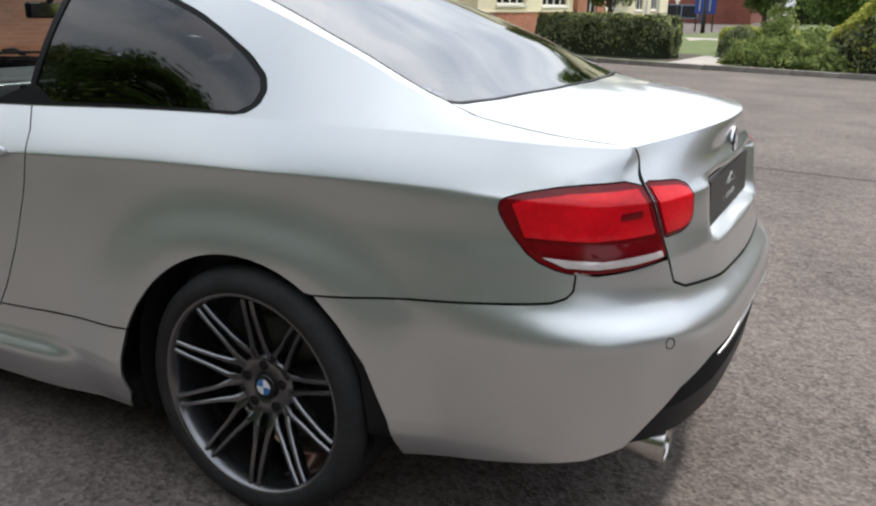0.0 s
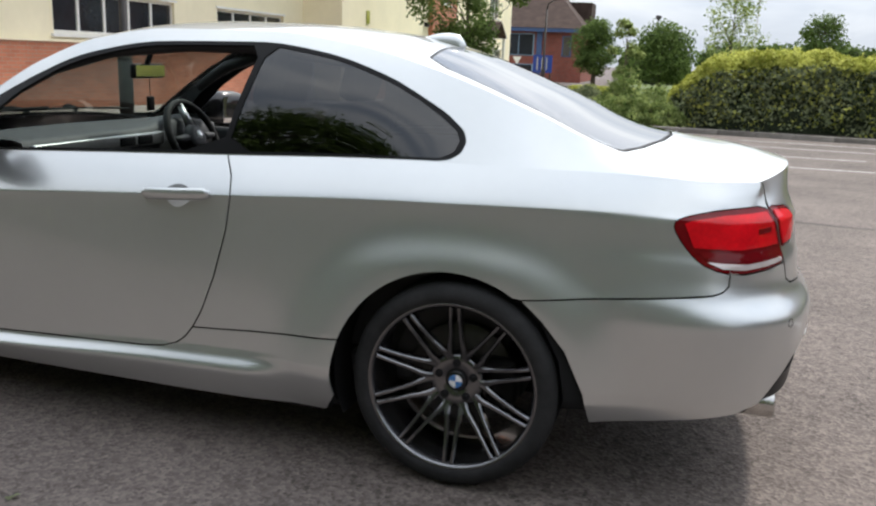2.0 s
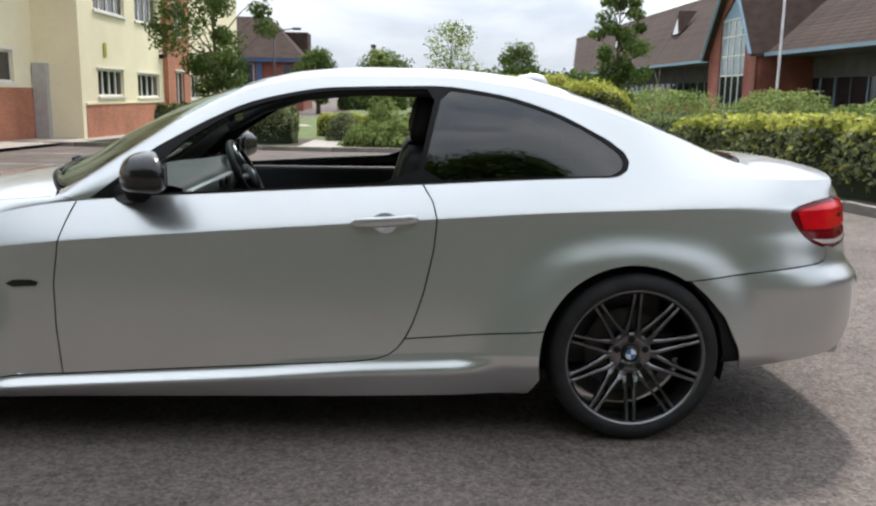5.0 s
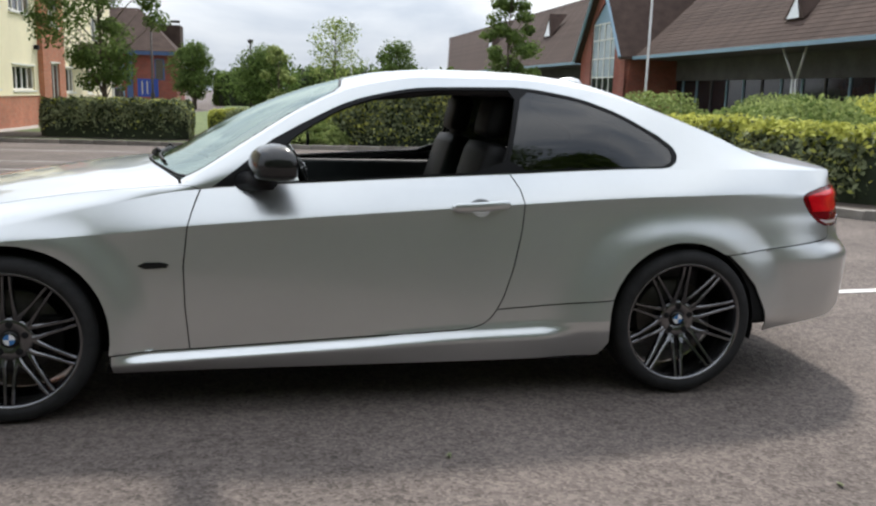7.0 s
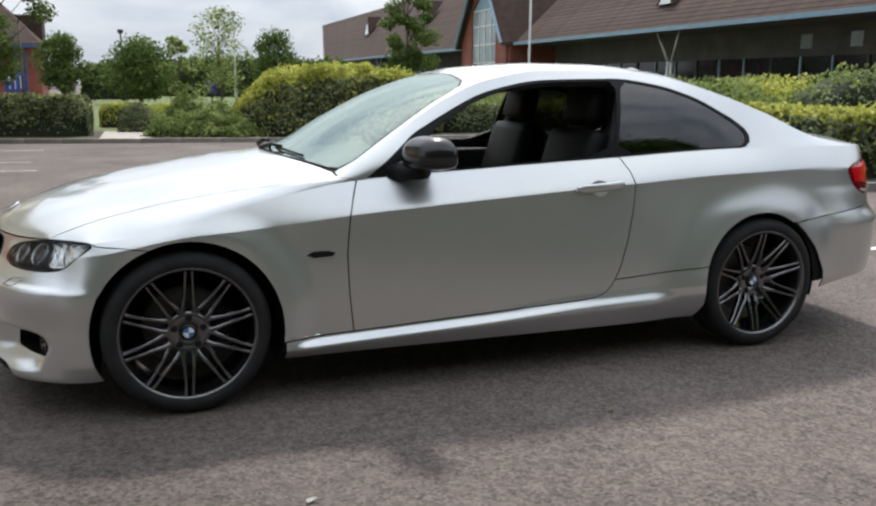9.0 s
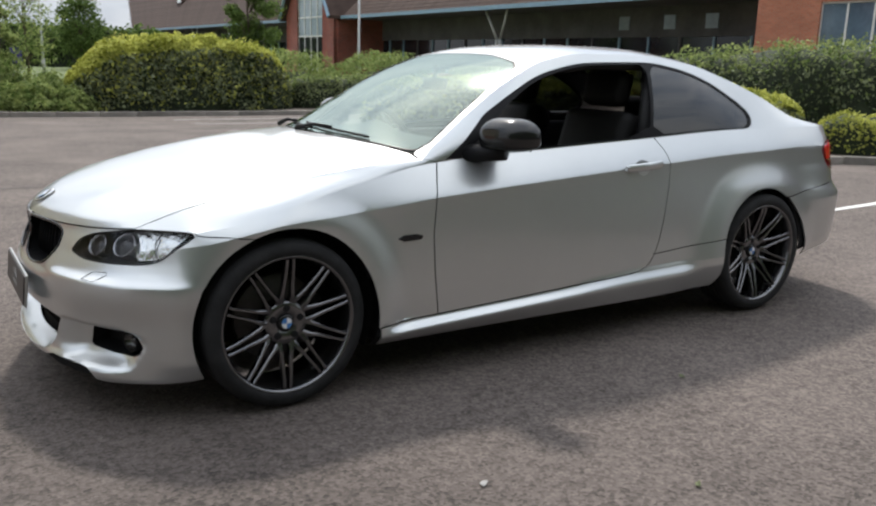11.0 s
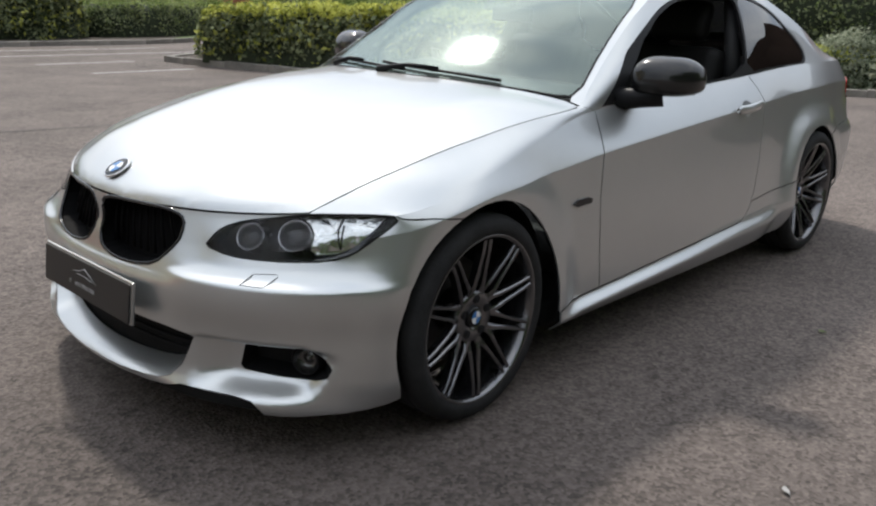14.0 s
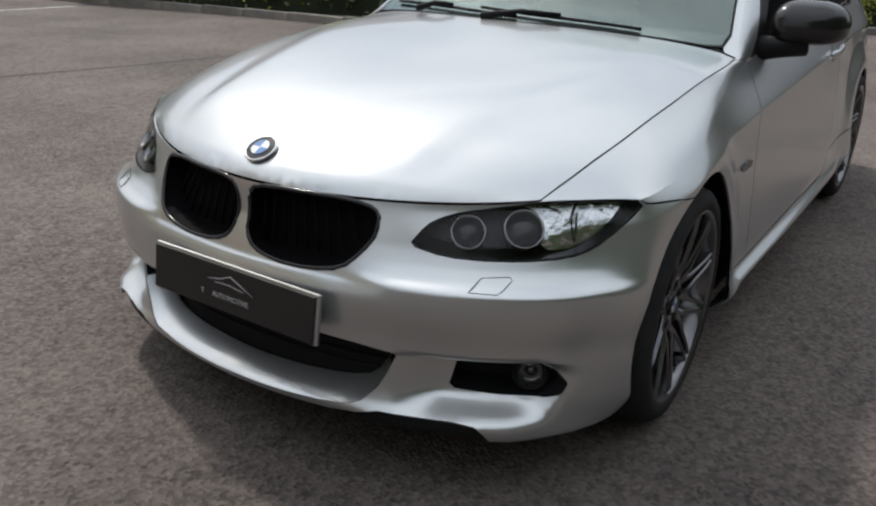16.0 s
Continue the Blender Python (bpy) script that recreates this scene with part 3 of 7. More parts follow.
def raw(name, verts, faces, mat, parent=None, label="", smooth=False):
    me = bpy.data.meshes.new(name)
    me.from_pydata([tuple(map(float, v)) for v in verts], [], faces)
    me.materials.append(mat)
    if smooth:
        me.polygons.foreach_set("use_smooth", [True] * len(me.polygons))
    ob = new(name, me)
    if parent:
        ob.parent = parent
    if label:
        ob["label"] = label
    return ob


def empty(name, at=(0, 0, 0), label="", category="", group="", kind=""):
    ob = new(name)
    ob.location = at
    return tagged(ob, label, category, group, kind)


def box(bm, x0, x1, y0, y1, z0, z1, bevel=0.0, m=None):
    made = bmesh.ops.create_cube(bm, size=1.0, matrix=Matrix.Translation(((x0 + x1) / 2, (y0 + y1) / 2, (z0 + z1) / 2)) @ Matrix.Diagonal((abs(x1 - x0), abs(y1 - y0), abs(z1 - z0), 1)))
    vs = made["verts"]
    if bevel:
        es = list({e for v in vs for e in v.link_edges})
        vs = list({v for f in bmesh.ops.bevel(bm, geom=es, offset=bevel, segments=2, affect="EDGES", profile=0.6)["faces"] for v in f.verts} | {v for v in vs if v.is_valid})
    if m is not None:
        bmesh.ops.transform(bm, matrix=m, verts=[v for v in vs if v.is_valid])
    return vs


def tube(bm, pts, radii, n=10, cap=True):
    """A round tube along points."""
    pts = [Vector(p) for p in pts]
    radii = radii if isinstance(radii, (list, tuple)) else [radii] * len(pts)
    rings = []
    for i, p in enumerate(pts):
        d = (pts[min(i + 1, len(pts) - 1)] - pts[max(i - 1, 0)]).normalized()
        a = d.orthogonal() if abs(d.z) > 0.95 else d.cross(Vector((0, 0, 1)))
        a = Vector((1, 0, 0)) if abs(d.z) > 0.95 else a.normalized()
        a = (a - d * a.dot(d)).normalized()
        b = d.cross(a)
        rings.append([bm.verts.new(p + radii[i] * (math.cos(2 * math.pi * k / n) * a + math.sin(2 * math.pi * k / n) * b)) for k in range(n)])
    for r0, r1 in zip(rings[:-1], rings[1:]):
        for k in range(n):
            bm.faces.new((r0[k], r0[(k + 1) % n], r1[(k + 1) % n], r1[k]))
    if cap:
        bm.faces.new(rings[0][::-1])
        bm.faces.new(rings[-1])
    return rings


def lathe(bm, profile, n=48, axis="y", at=(0, 0, 0)):
    """Turns a profile of (radius, depth) round an axis."""
    rings = []
    for r, d in profile:
        ring = []
        for k in range(n):
            a = 2 * math.pi * k / n
            c, s_ = r * math.cos(a), r * math.sin(a)
            p = (c, d, s_) if axis == "y" else ((c, s_, d) if axis == "z" else (d, c, s_))
            ring.append(bm.verts.new(Vector(at) + Vector(p)))
        rings.append(ring)
    for r0, r1 in zip(rings[:-1], rings[1:]):
        for k in range(n):
            bm.faces.new((r0[k], r0[(k + 1) % n], r1[(k + 1) % n], r1[k]))
    return rings


def inside(poly, x, y):
    """Which points lie in a polygon."""
    r = np.zeros(len(x), bool)
    px, py = np.array(poly).T
    j = len(px) - 1
    for i in range(len(px)):
        hit = ((py[i] > y) != (py[j] > y)) & (x < (px[j] - px[i]) * (y - py[i]) / (py[j] - py[i] + 1e-12) + px[i])
        r ^= hit
        j = i
    return r


def resample(poly, far):
    out = []
    for (x0, y0), (x1, y1) in zip(poly, poly[1:] + poly[:1]):
        n = max(1, int(math.hypot(x1 - x0, y1 - y0) / far + 0.5))
        out += [(x0 + (x1 - x0) * k / n, y0 + (y1 - y0) * k / n) for k in range(n)]
    return out


def shrink(poly, d):
    """A polygon drawn in by d on all sides (out for a negative d)."""
    p = np.array(poly, float)
    area = np.sum(p[:, 0] * np.roll(p[:, 1], -1) - p[:, 1] * np.roll(p[:, 0], -1))
    sgn = 1 if area > 0 else -1
    a, b = p - np.roll(p, 1, 0), np.roll(p, -1, 0) - p
    na = np.stack([-a[:, 1], a[:, 0]], 1) / (np.linalg.norm(a, axis=1)[:, None] + 1e-9)
    nb = np.stack([-b[:, 1], b[:, 0]], 1) / (np.linalg.norm(b, axis=1)[:, None] + 1e-9)
    n = na + nb
    n /= np.maximum(np.linalg.norm(n, axis=1), 0.4)[:, None]
    return [tuple(v) for v in p + sgn * d * n / np.maximum((n * na).sum(1), 0.5)[:, None]]


def sheet(us, vs, poly, shape, holes=(), flip=1):
    """A skin over the grid us x vs, trimmed to a polygon in (u, v) with holes, laid into space by shape(u, v). flip -1: the far side of the car."""
    us, vs = sorted(us), sorted(vs)
    nv = len(vs)
    pts = [Vector((u, v * 0.7)) for u in us for v in vs]
    edges = [(i * nv + j, (i + 1) * nv + j) for i in range(len(us) - 1) for j in range(nv)]
    for loop in [poly] + list(holes):
        n0, n = len(pts), len(loop)
        pts += [Vector((x, y * 0.7)) for x, y in loop]
        edges += [(n0 + k, n0 + (k + 1) % n) for k in range(n)]
    out_v, _, out_f, *_ = delaunay_2d_cdt(pts, edges, [], 0, 1e-5)
    co = np.array([(v.x, v.y / 0.7) for v in out_v])
    tri = np.array([f for f in out_f if len(f) == 3])
    mid = co[tri].mean(1)
    keep = inside(poly, mid[:, 0], mid[:, 1])
    for h in holes:
        keep &= ~inside(h, mid[:, 0], mid[:, 1])
    tri = tri[keep]
    used = np.unique(tri)
    p = shape(co[used, 0], co[used, 1])
    bm = bmesh.new()
    vert = {int(i): bm.verts.new((q[0], -flip * q[1], q[2])) for i, q in zip(used, p)}
    for t in tri:
        t = t if flip > 0 else t[::-1]
        bm.faces.new([vert[int(i)] for i in t])
    bmesh.ops.dissolve_degenerate(bm, dist=1e-5, edges=list(bm.edges))
    return bm


def thicken(ob, t, offset=-1):
    """Turns the free edges of a skin inwards by t, with a crisp edge."""
    bm = bmesh.new()
    bm.from_mesh(ob.data)
    bm.normal_update()
    mid = Vector((1.4, 0.0, 0.6))
    out = sum(1 if f.normal.dot(f.calc_center_median() - mid) > 0 else -1 for f in bm.faces)
    if out < 0:
        bmesh.ops.reverse_faces(bm, faces=list(bm.faces))
        bm.normal_update()
    rim = [e for e in bm.edges if e.is_boundary]
    inward = {v: v.normal.copy() for e in rim for v in e.verts}
    made = bmesh.ops.extrude_edge_only(bm, edges=rim)["geom"]
    fresh = [g for g in made if isinstance(g, bmesh.types.BMVert)]
    at = {tuple(v.co): n for v, n in inward.items()}
    for v in fresh:
        v.co = v.co - at.get(tuple(v.co), Vector((0, 0, 0))) * t
    for e in rim:
        e.smooth = False
    bm.to_mesh(ob.data)
    bm.free()
    ob.data.polygons.foreach_set("use_smooth", [True] * len(ob.data.polygons))
    return ob


def rounded(poly, times=2, cut=0.25):
    """A polygon with its corners cut round."""
    p = np.array(poly, float)
    for _ in range(times):
        q = np.roll(p, -1, 0)
        p = np.stack([p * (1 - cut) + q * cut, p * cut + q * (1 - cut)], 1).reshape(-1, 2)
    return [tuple(map(float, a)) for a in p]

# ---- the car ----
car = empty("car", (0, 0, 0), "silver two-door coupe with dark alloy wheels, parked on asphalt", "car")
ARCHES = ((0.007, 0.362), (2.74, 0.352))


def arc_pts(cx, r, a0, a1, n=16, cz=0.335):
    return [(cx + r * math.cos(radians(a0 + (a1 - a0) * k / n)), cz + r * math.sin(radians(a0 + (a1 - a0) * k / n))) for k in range(n + 1)]


def sz(points, far=0.05):
    """A polygon of (station, height) as (station, row)."""
    pts = resample(list(points), far)
    a = np.array(pts)
    return [(float(s_), float(v_)) for s_, v_ in zip(a[:, 0], v_of(a[:, 0], a[:, 1]))]


def spaced(a, b, d):
    return list(np.linspace(a, b, max(2, int(round((b - a) / d)) + 1)))


V_GRID = spaced(0, 0.144, 0.009) + [0.15, 0.156] + spaced(0.172, 0.40, 0.017)[:-1] + [0.2335, 0.2375, 0.2415, 0.2455] + spaced(0.40, 0.738, 0.015) + [0.745, 0.75, 0.755, 0.765] + spaced(0.79, 1.0, 0.026)


def flank_panel(name, points, side, mat, parent, holes=(), label="", fine=0.03, gap=0.0026, sink=0.0, thick=0.006):
    poly = shrink(sz(points), 0.0) if gap == 0 else sz(shrink(resample(list(points), 0.06), gap))
    poly = [(min(max(u, S0), S1), min(max(v, 0.0), 1.0)) for u, v in poly]
    us = spaced(min(p[0] for p in poly), max(p[0] for p in poly), fine)
    lo, hi = min(p[1] for p in poly), max(p[1] for p in poly)
    vs = [v for v in V_GRID if lo - 0.04 <= v <= hi + 0.04]
    vs = [lo] + [v for v in vs if lo < v < hi] + [hi]

    def lay(u, v):
        u, v = np.clip(u, S0, S1), np.clip(v, 0, 1)
        p = side_point(u, v)
        if sink:
            p[:, 0] -= sink * np.interp(u, S_TAB, N_TAB[:, 0])
            p[:, 1] -= sink * np.interp(u, S_TAB, N_TAB[:, 1])
        return p

    ob = part(name, sheet(us, vs, poly, lay, [sz(h) for h in holes], side), mat, parent, label)
    if thick:
        thicken(ob, thick)
    return ob


def top_panel(name, points, mat, parent, label="", fine=0.035, holes=(), both=True, thick=0.006, lift=0.0):
    """A panel of the upper skin from a half outline of (q, b)."""
    half = resample(list(points), 0.06)
    us = spaced(min(p[0] for p in half) - 0.002, max(p[0] for p in half) + 0.002, fine)
    if us[0] < -0.4:
        us = spaced(us[0], -0.42, 0.008) + spaced(-0.40, us[-1], fine)
    full = list(points) + [(q, -b) for q, b in list(points)[::-1] if abs(b) > 1e-6]
    full = resample(full, 0.06)

    def lay(u, v):
        p = top_point(np.clip(u, -0.48, 3.58), np.clip(np.abs(v), 0, 1))
        p[:, 1] *= np.sign(v + 1e-12)
        p[:, 2] += lift
        return p

    ob = part(name, sheet(us, spaced(-1.0, 1.0, 0.05), full, lay, holes, 1), mat, parent, label)
    if thick:
        thicken(ob, thick)
    return ob


def upper_panel(name, points, side, mat, parent, holes=(), label="", fine=0.03, thick=0.006, inset=0.0):
    poly = [(u, min(max(v, 0.0), 1.0)) for u, v in resample(list(points), 0.05)]
    us = spaced(min(p[0] for p in poly), max(p[0] for p in poly), fine)

    def lay(u, v):
        p = upper_point(np.clip(u, -0.60, 3.67), np.clip(v, 0, 1))
        p[:, 1] -= inset
        return p

    ob = part(name, sheet(us, spaced(0.0, 1.0, 0.06), poly, lay, [resample(list(h), 0.05) for h in holes], side), mat, parent, label)
    if thick:
        thicken(ob, thick)
    return ob


HEAD = [(-0.936, 0.594), (-0.90, 0.618), (-0.855, 0.640), (-0.770, 0.670), (-0.68, 0.688), (-0.597, 0.696), (-0.45, 0.699), (-0.312, 0.697), (-0.395, 0.644), (-0.462, 0.598), (-0.535, 0.582), (-0.722, 0.576), (-0.851, 0.578)]
KIDNEY = [(-1.372, 0.60), (-1.368, 0.650), (-1.340, 0.672), (-1.22, 0.674), (-1.085, 0.670), (-0.998, 0.660), (-0.976, 0.644), (-1.010, 0.612), (-1.045, 0.566), (-1.085, 0.528), (-1.170, 0.512), (-1.270, 0.511), (-1.340, 0.526), (-1.366, 0.555)]
INTAKE = [(S0 - 0.01, 0.186), (-1.30, 0.188), (-1.22, 0.191), (-1.13, 0.197), (-1.06, 0.205), (-1.02, 0.220), (-0.985, 0.256), (-0.960, 0.300), (-0.941, 0.345), (-0.952, 0.352), (-1.05, 0.362), (-1.2, 0.368), (S0 - 0.01, 0.37)]
FOG = [(-0.822, 0.258), (-0.800, 0.341), (-0.69, 0.341), (-0.60, 0.338), (-0.556, 0.322), (-0.530, 0.294), (-0.545, 0.268), (-0.585, 0.250), (-0.68, 0.247)]
TAIL_OUT = [(3.372, 0.884), (3.420, 0.899), (3.52, 0.915), (3.735, 0.925), (3.762, 0.872), (3.795, 0.80), (3.806, 0.762), (3.70, 0.747), (3.61, 0.738), (3.525, 0.742), (3.450, 0.768), (3.398, 0.818), (3.368, 0.862)]
TAIL_IN = [(3.746, 0.925), (3.880, 0.919), (3.924, 0.906), (3.938, 0.875), (3.932, 0.835), (3.910, 0.816), (3.880, 0.808), (3.801, 0.802), (3.785, 0.838), (3.769, 0.874)]
SEAM_REAR = [(2.955, 0.628), (3.06, 0.638), (3.18, 0.650), (3.30, 0.662), (3.42, 0.673), (3.50, 0.680), (3.535, 0.690), (3.552, 0.705), (3.556, 0.742)]
TAIL_OUT = rounded(TAIL_OUT, 1, 0.22)
DOOR = [(0.660, 0.283), (1.222, 0.312), (1.60, 0.330), (1.72, 0.336), (1.790, 0.344), (1.835, 0.358), (1.868, 0.383), (1.895, 0.418), (1.925, 0.475), (1.965, 0.590), (2.000, 0.740), (2.012, 0.848), (1.998, 0.91), (1.962, 0.972), (1.3, 0.94), (0.704, 0.903), (0.675, 0.82), (0.658, 0.761), (0.641, 0.61), (0.645, 0.45)]
DLO = [(0.735, 0.010), (0.80, 0.32), (0.90, 0.62), (0.968, 0.77), (1.10, 0.80), (1.25, 0.85), (1.40, 0.872), (1.635, 0.888), (1.8, 0.897), (2.04, 0.906), (2.284, 0.870), (2.48, 0.770), (2.56, 0.695), (2.662, 0.57), (2.725, 0.42), (2.742, 0.28), (2.733, 0.13), (2.70, 0.035), (2.655, 0.008), (1.9, 0.008), (1.3, 0.008)]
GLASS_F = [(0.825, 0.030), (0.87, 0.24), (0.975, 0.47), (1.09, 0.68), (1.234, 0.785), (1.41, 0.832), (1.70, 0.860), (2.012, 0.873), (1.936, 0.03)]
GLASS_Q = [(1.956, 0.03), (2.036, 0.872), (2.284, 0.832), (2.478, 0.725), (2.570, 0.635), (2.646, 0.52), (2.704, 0.39), (2.719, 0.27), (2.708, 0.13), (2.660, 0.032)]



HEAD, KIDNEY, FOG = rounded(HEAD, 1, 0.2), rounded(KIDNEY, 1), rounded(FOG, 1, 0.12)
TAIL_IN = rounded(TAIL_IN, 1, 0.12)
DLO, GLASS_F, GLASS_Q = rounded(DLO, 1, 0.15), rounded(GLASS_F, 1, 0.12), rounded(GLASS_Q, 1, 0.12)
arch_f_front = arc_pts(0.007, 0.362, 214, 112)
arch_f_rear = arc_pts(0.007, 0.362, 112, -10)
arch_r_front = arc_pts(2.74, 0.352, 161.3, 57)
BUMPER_F = [(S0 - 0.01, 0.170), (-1.25, 0.172), (-1.10, 0.178), (-1.03, 0.190), (-0.975, 0.206), (-0.90, 0.206), (-0.80, 0.205), (-0.752, 0.200), (-0.733, 0.184), (-0.716, 0.162), (-0.62, 0.158), (-0.5, 0.158), (-0.36, 0.162)] + arch_f_front[1:] + [(-0.301, 0.694), (-0.33, 0.71), (S0 - 0.01, 0.70)]
WING = [(-0.301, 0.694)] + arch_f_rear + [(0.660, 0.283), (0.645, 0.45), (0.641, 0.61), (0.658, 0.761), (0.675, 0.82), (0.704, 0.91), (0.3, 0.86), (-0.1, 0.78), (-0.305, 0.73)]
QUARTER = [(1.925, 0.475), (1.895, 0.418), (2.15, 0.432)] + arch_r_front + SEAM_REAR + TAIL_OUT[16:] + TAIL_OUT[:7] + [(3.715, 0.955), (3.640, 1.02), (3.0, 1.03), (2.3, 1.02), (1.962, 0.975), (1.998, 0.91), (2.012, 0.848), (2.000, 0.740), (1.965, 0.590)]
SKIRT = [(0.372, 0.19), (1.2, 0.193), (2.36, 0.196), (2.397, 0.262), (2.390, 0.30), (2.388, 0.335), (2.392, 0.385), (2.4066, 0.448), (2.15, 0.432), (1.895, 0.418), (1.868, 0.383), (1.835, 0.358), (1.790, 0.344), (1.72, 0.336), (1.60, 0.330), (1.222, 0.312), (0.660, 0.283), (0.372, 0.272)]
BUMPER_R = SEAM_REAR + [(3.61, 0.736), (3.70, 0.745), (3.808, 0.760), (3.835, 0.705), (3.88, 0.688), (4.10, 0.668), (S1 + 0.01, 0.662), (S1 + 0.01, 0.54), (4.15, 0.540), (3.96, 0.52), (3.83, 0.475), (3.755, 0.413), (3.690, 0.352), (3.60, 0.325), (3.42, 0.305), (3.175, 0.270), (3.15, 0.37), (3.09, 0.49), (3.02, 0.57)]
BOOT_FACE = [(3.644, 1.02), (3.719, 0.95), (3.742, 0.925), (3.765, 0.872), (3.798, 0.80), (3.812, 0.758), (3.836, 0.706), (3.88, 0.689), (4.10, 0.669), (S1 + 0.01, 0.663), (S1 + 0.01, 1.03)]

for side in (1, -1):
    # dark inner shell behind the joints
    flank_panel("inner_shell", [(S0 - 0.01, 0.16), (2.45, 0.22), (3.02, 0.31), (3.66, 0.325), (3.75, 0.42), (S1 + 0.01, 0.42), *[(float(s_), float(z_belt(s_)) - 0.03) for s_ in np.linspace(S1 + 0.01, S0 - 0.01, 60)]], side, SEAM, car,
                [arc_pts(cx, r + 0.006, 230, -50) for cx, r in ARCHES] + [shrink(HEAD, -0.004), shrink(FOG, -0.002), shrink(KIDNEY, -0.002), INTAKE], fine=0.05, gap=0, sink=0.016, thick=0)
    flank_panel("front_bumper", BUMPER_F, side, PAINT, car, [HEAD, KIDNEY, INTAKE, FOG], "silver front bumper with sporty intakes", fine=0.02)
    flank_panel("front_wing", WING, side, PAINT, car, fine=0.014)
    flank_panel("door_skin", DOOR, side, PAINT, car)
    flank_panel("rear_quarter_panel", QUARTER, side, PAINT, car, fine=0.016)
    flank_panel("side_skirt", SKIRT, side, PAINT, car)
    flank_panel("rear_bumper", BUMPER_R, side, PAINT, car, fine=0.025)
    flank_panel("boot_lid_face", BOOT_FACE, side, PAINT, car, [TAIL_IN], fine=0.025)
    # crown of the wing, pillars and roof rail
    upper_panel("wing_crown", [(-0.60, -0.005), (0.695, -0.005), (0.64, 0.6), (0.60, 0.994), (-0.60, 0.994)], side, PAINT, car)
    upper_panel("cabin_side", [(0.699, -0.005), (3.635, -0.005), (3.635, 0.985), (3.30, 0.995), (3.25, 1.005), (0.70, 1.005), (0.604, 0.985), (0.644, 0.6)], side, PAINT, car, [DLO])
    frame_ob = upper_panel("window_surround", DLO, side, BLACK_TRIM, car, [GLASS_F, GLASS_Q], "black window surround", thick=0.012, inset=0.002)
    q = upper_panel("rear_side_window", GLASS_Q, side, TINTED, car, (), "dark tinted glass", thick=0, inset=0.006)

HOOD = [(-0.48, 0.0), (-0.48, 0.993), (-0.2, 0.9945), (0.2, 0.9945), (0.624, 0.9945), (0.638, 0.94), (0.640, 0.8), (0.640, 0.6), (0.6465, 0.0)]
top_panel("bonnet", HOOD, PAINT, car, "silver bonnet with two raised folds")
SCREEN = [(0.657, 0.0), (0.657, 0.5), (0.662, 0.87), (0.675, 0.938), (0.725, 0.962), (1.15, 0.944), (1.232, 0.913), (1.269, 0.825), (1.297, 0.45), (1.302, 0.0)]
SCREEN_OUT = [(0.652, 0.0), (0.652, 0.5), (0.656, 0.88), (0.668, 0.945), (0.72, 0.971), (1.15, 0.953), (1.24, 0.922), (1.277, 0.83), (1.305, 0.45), (1.31, 0.0)]
ROOF = [(1.312, 0.0), (1.307, 0.45), (1.279, 0.832), (1.242, 0.924), (1.15, 0.955), (0.72, 0.973), (0.665, 0.947), (0.645, 0.955), (0.635, 1.0), (3.245, 1.0), (3.17, 0.965), (2.9, 0.955), (2.62, 0.925), (2.545, 0.85), (2.525, 0.4), (2.52, 0.0)]
RWIN = [(2.530, 0.0), (2.535, 0.4), (2.555, 0.84), (2.627, 0.912), (2.9, 0.943), (3.158, 0.953), (3.181, 0.92), (3.215, 0.75), (3.246, 0.4), (3.256, 0.0)]
RWIN_OUT = [(2.522, 0.0), (2.527, 0.4), (2.547, 0.852), (2.622, 0.923), (2.9, 0.953), (3.17, 0.963), (3.19, 0.93), (3.222, 0.75), (3.252, 0.4), (3.262, 0.0)]


def ring_panel(name, outer, inner, mat, label):
    full = [(q, -b) for q, b in inner[::-1] if b > 1e-6]
    return top_panel(name, outer, mat, car, label, holes=[resample(list(inner) + full, 0.06)], thick=0.008)


top_panel("roof_panel", ROOF, PAINT, car)
ring_panel("windscreen_seal", SCREEN_OUT, SCREEN, BLACK_TRIM, "black windscreen edge")
ring_panel("rear_window_seal", RWIN_OUT, RWIN, BLACK_TRIM, "black rear window edge")
top_panel("windscreen", SCREEN, WINDSCREEN, car, "clear windscreen", thick=0)
top_panel("rear_window", RWIN, REAR_GLASS, car, "tinted rear window", thick=0)
top_panel("boot_lid", [(3.268, 0.0), (3.258, 0.4), (3.228, 0.75), (3.196, 0.932), (3.179, 0.965), (3.25, 0.991), (3.4, 0.988), (3.58, 0.99), (3.58, 0.0)], PAINT, car, "silver boot lid", fine=0.02)
top_panel("cowl", [(0.6475, 0.0), (0.642, 0.6), (0.642, 0.9), (0.629, 0.99), (0.640, 0.99), (0.662, 0.943), (0.654, 0.88), (0.650, 0.5), (0.650, 0.0)], SEAM, car, "black scuttle below the windscreen", lift=-0.006)

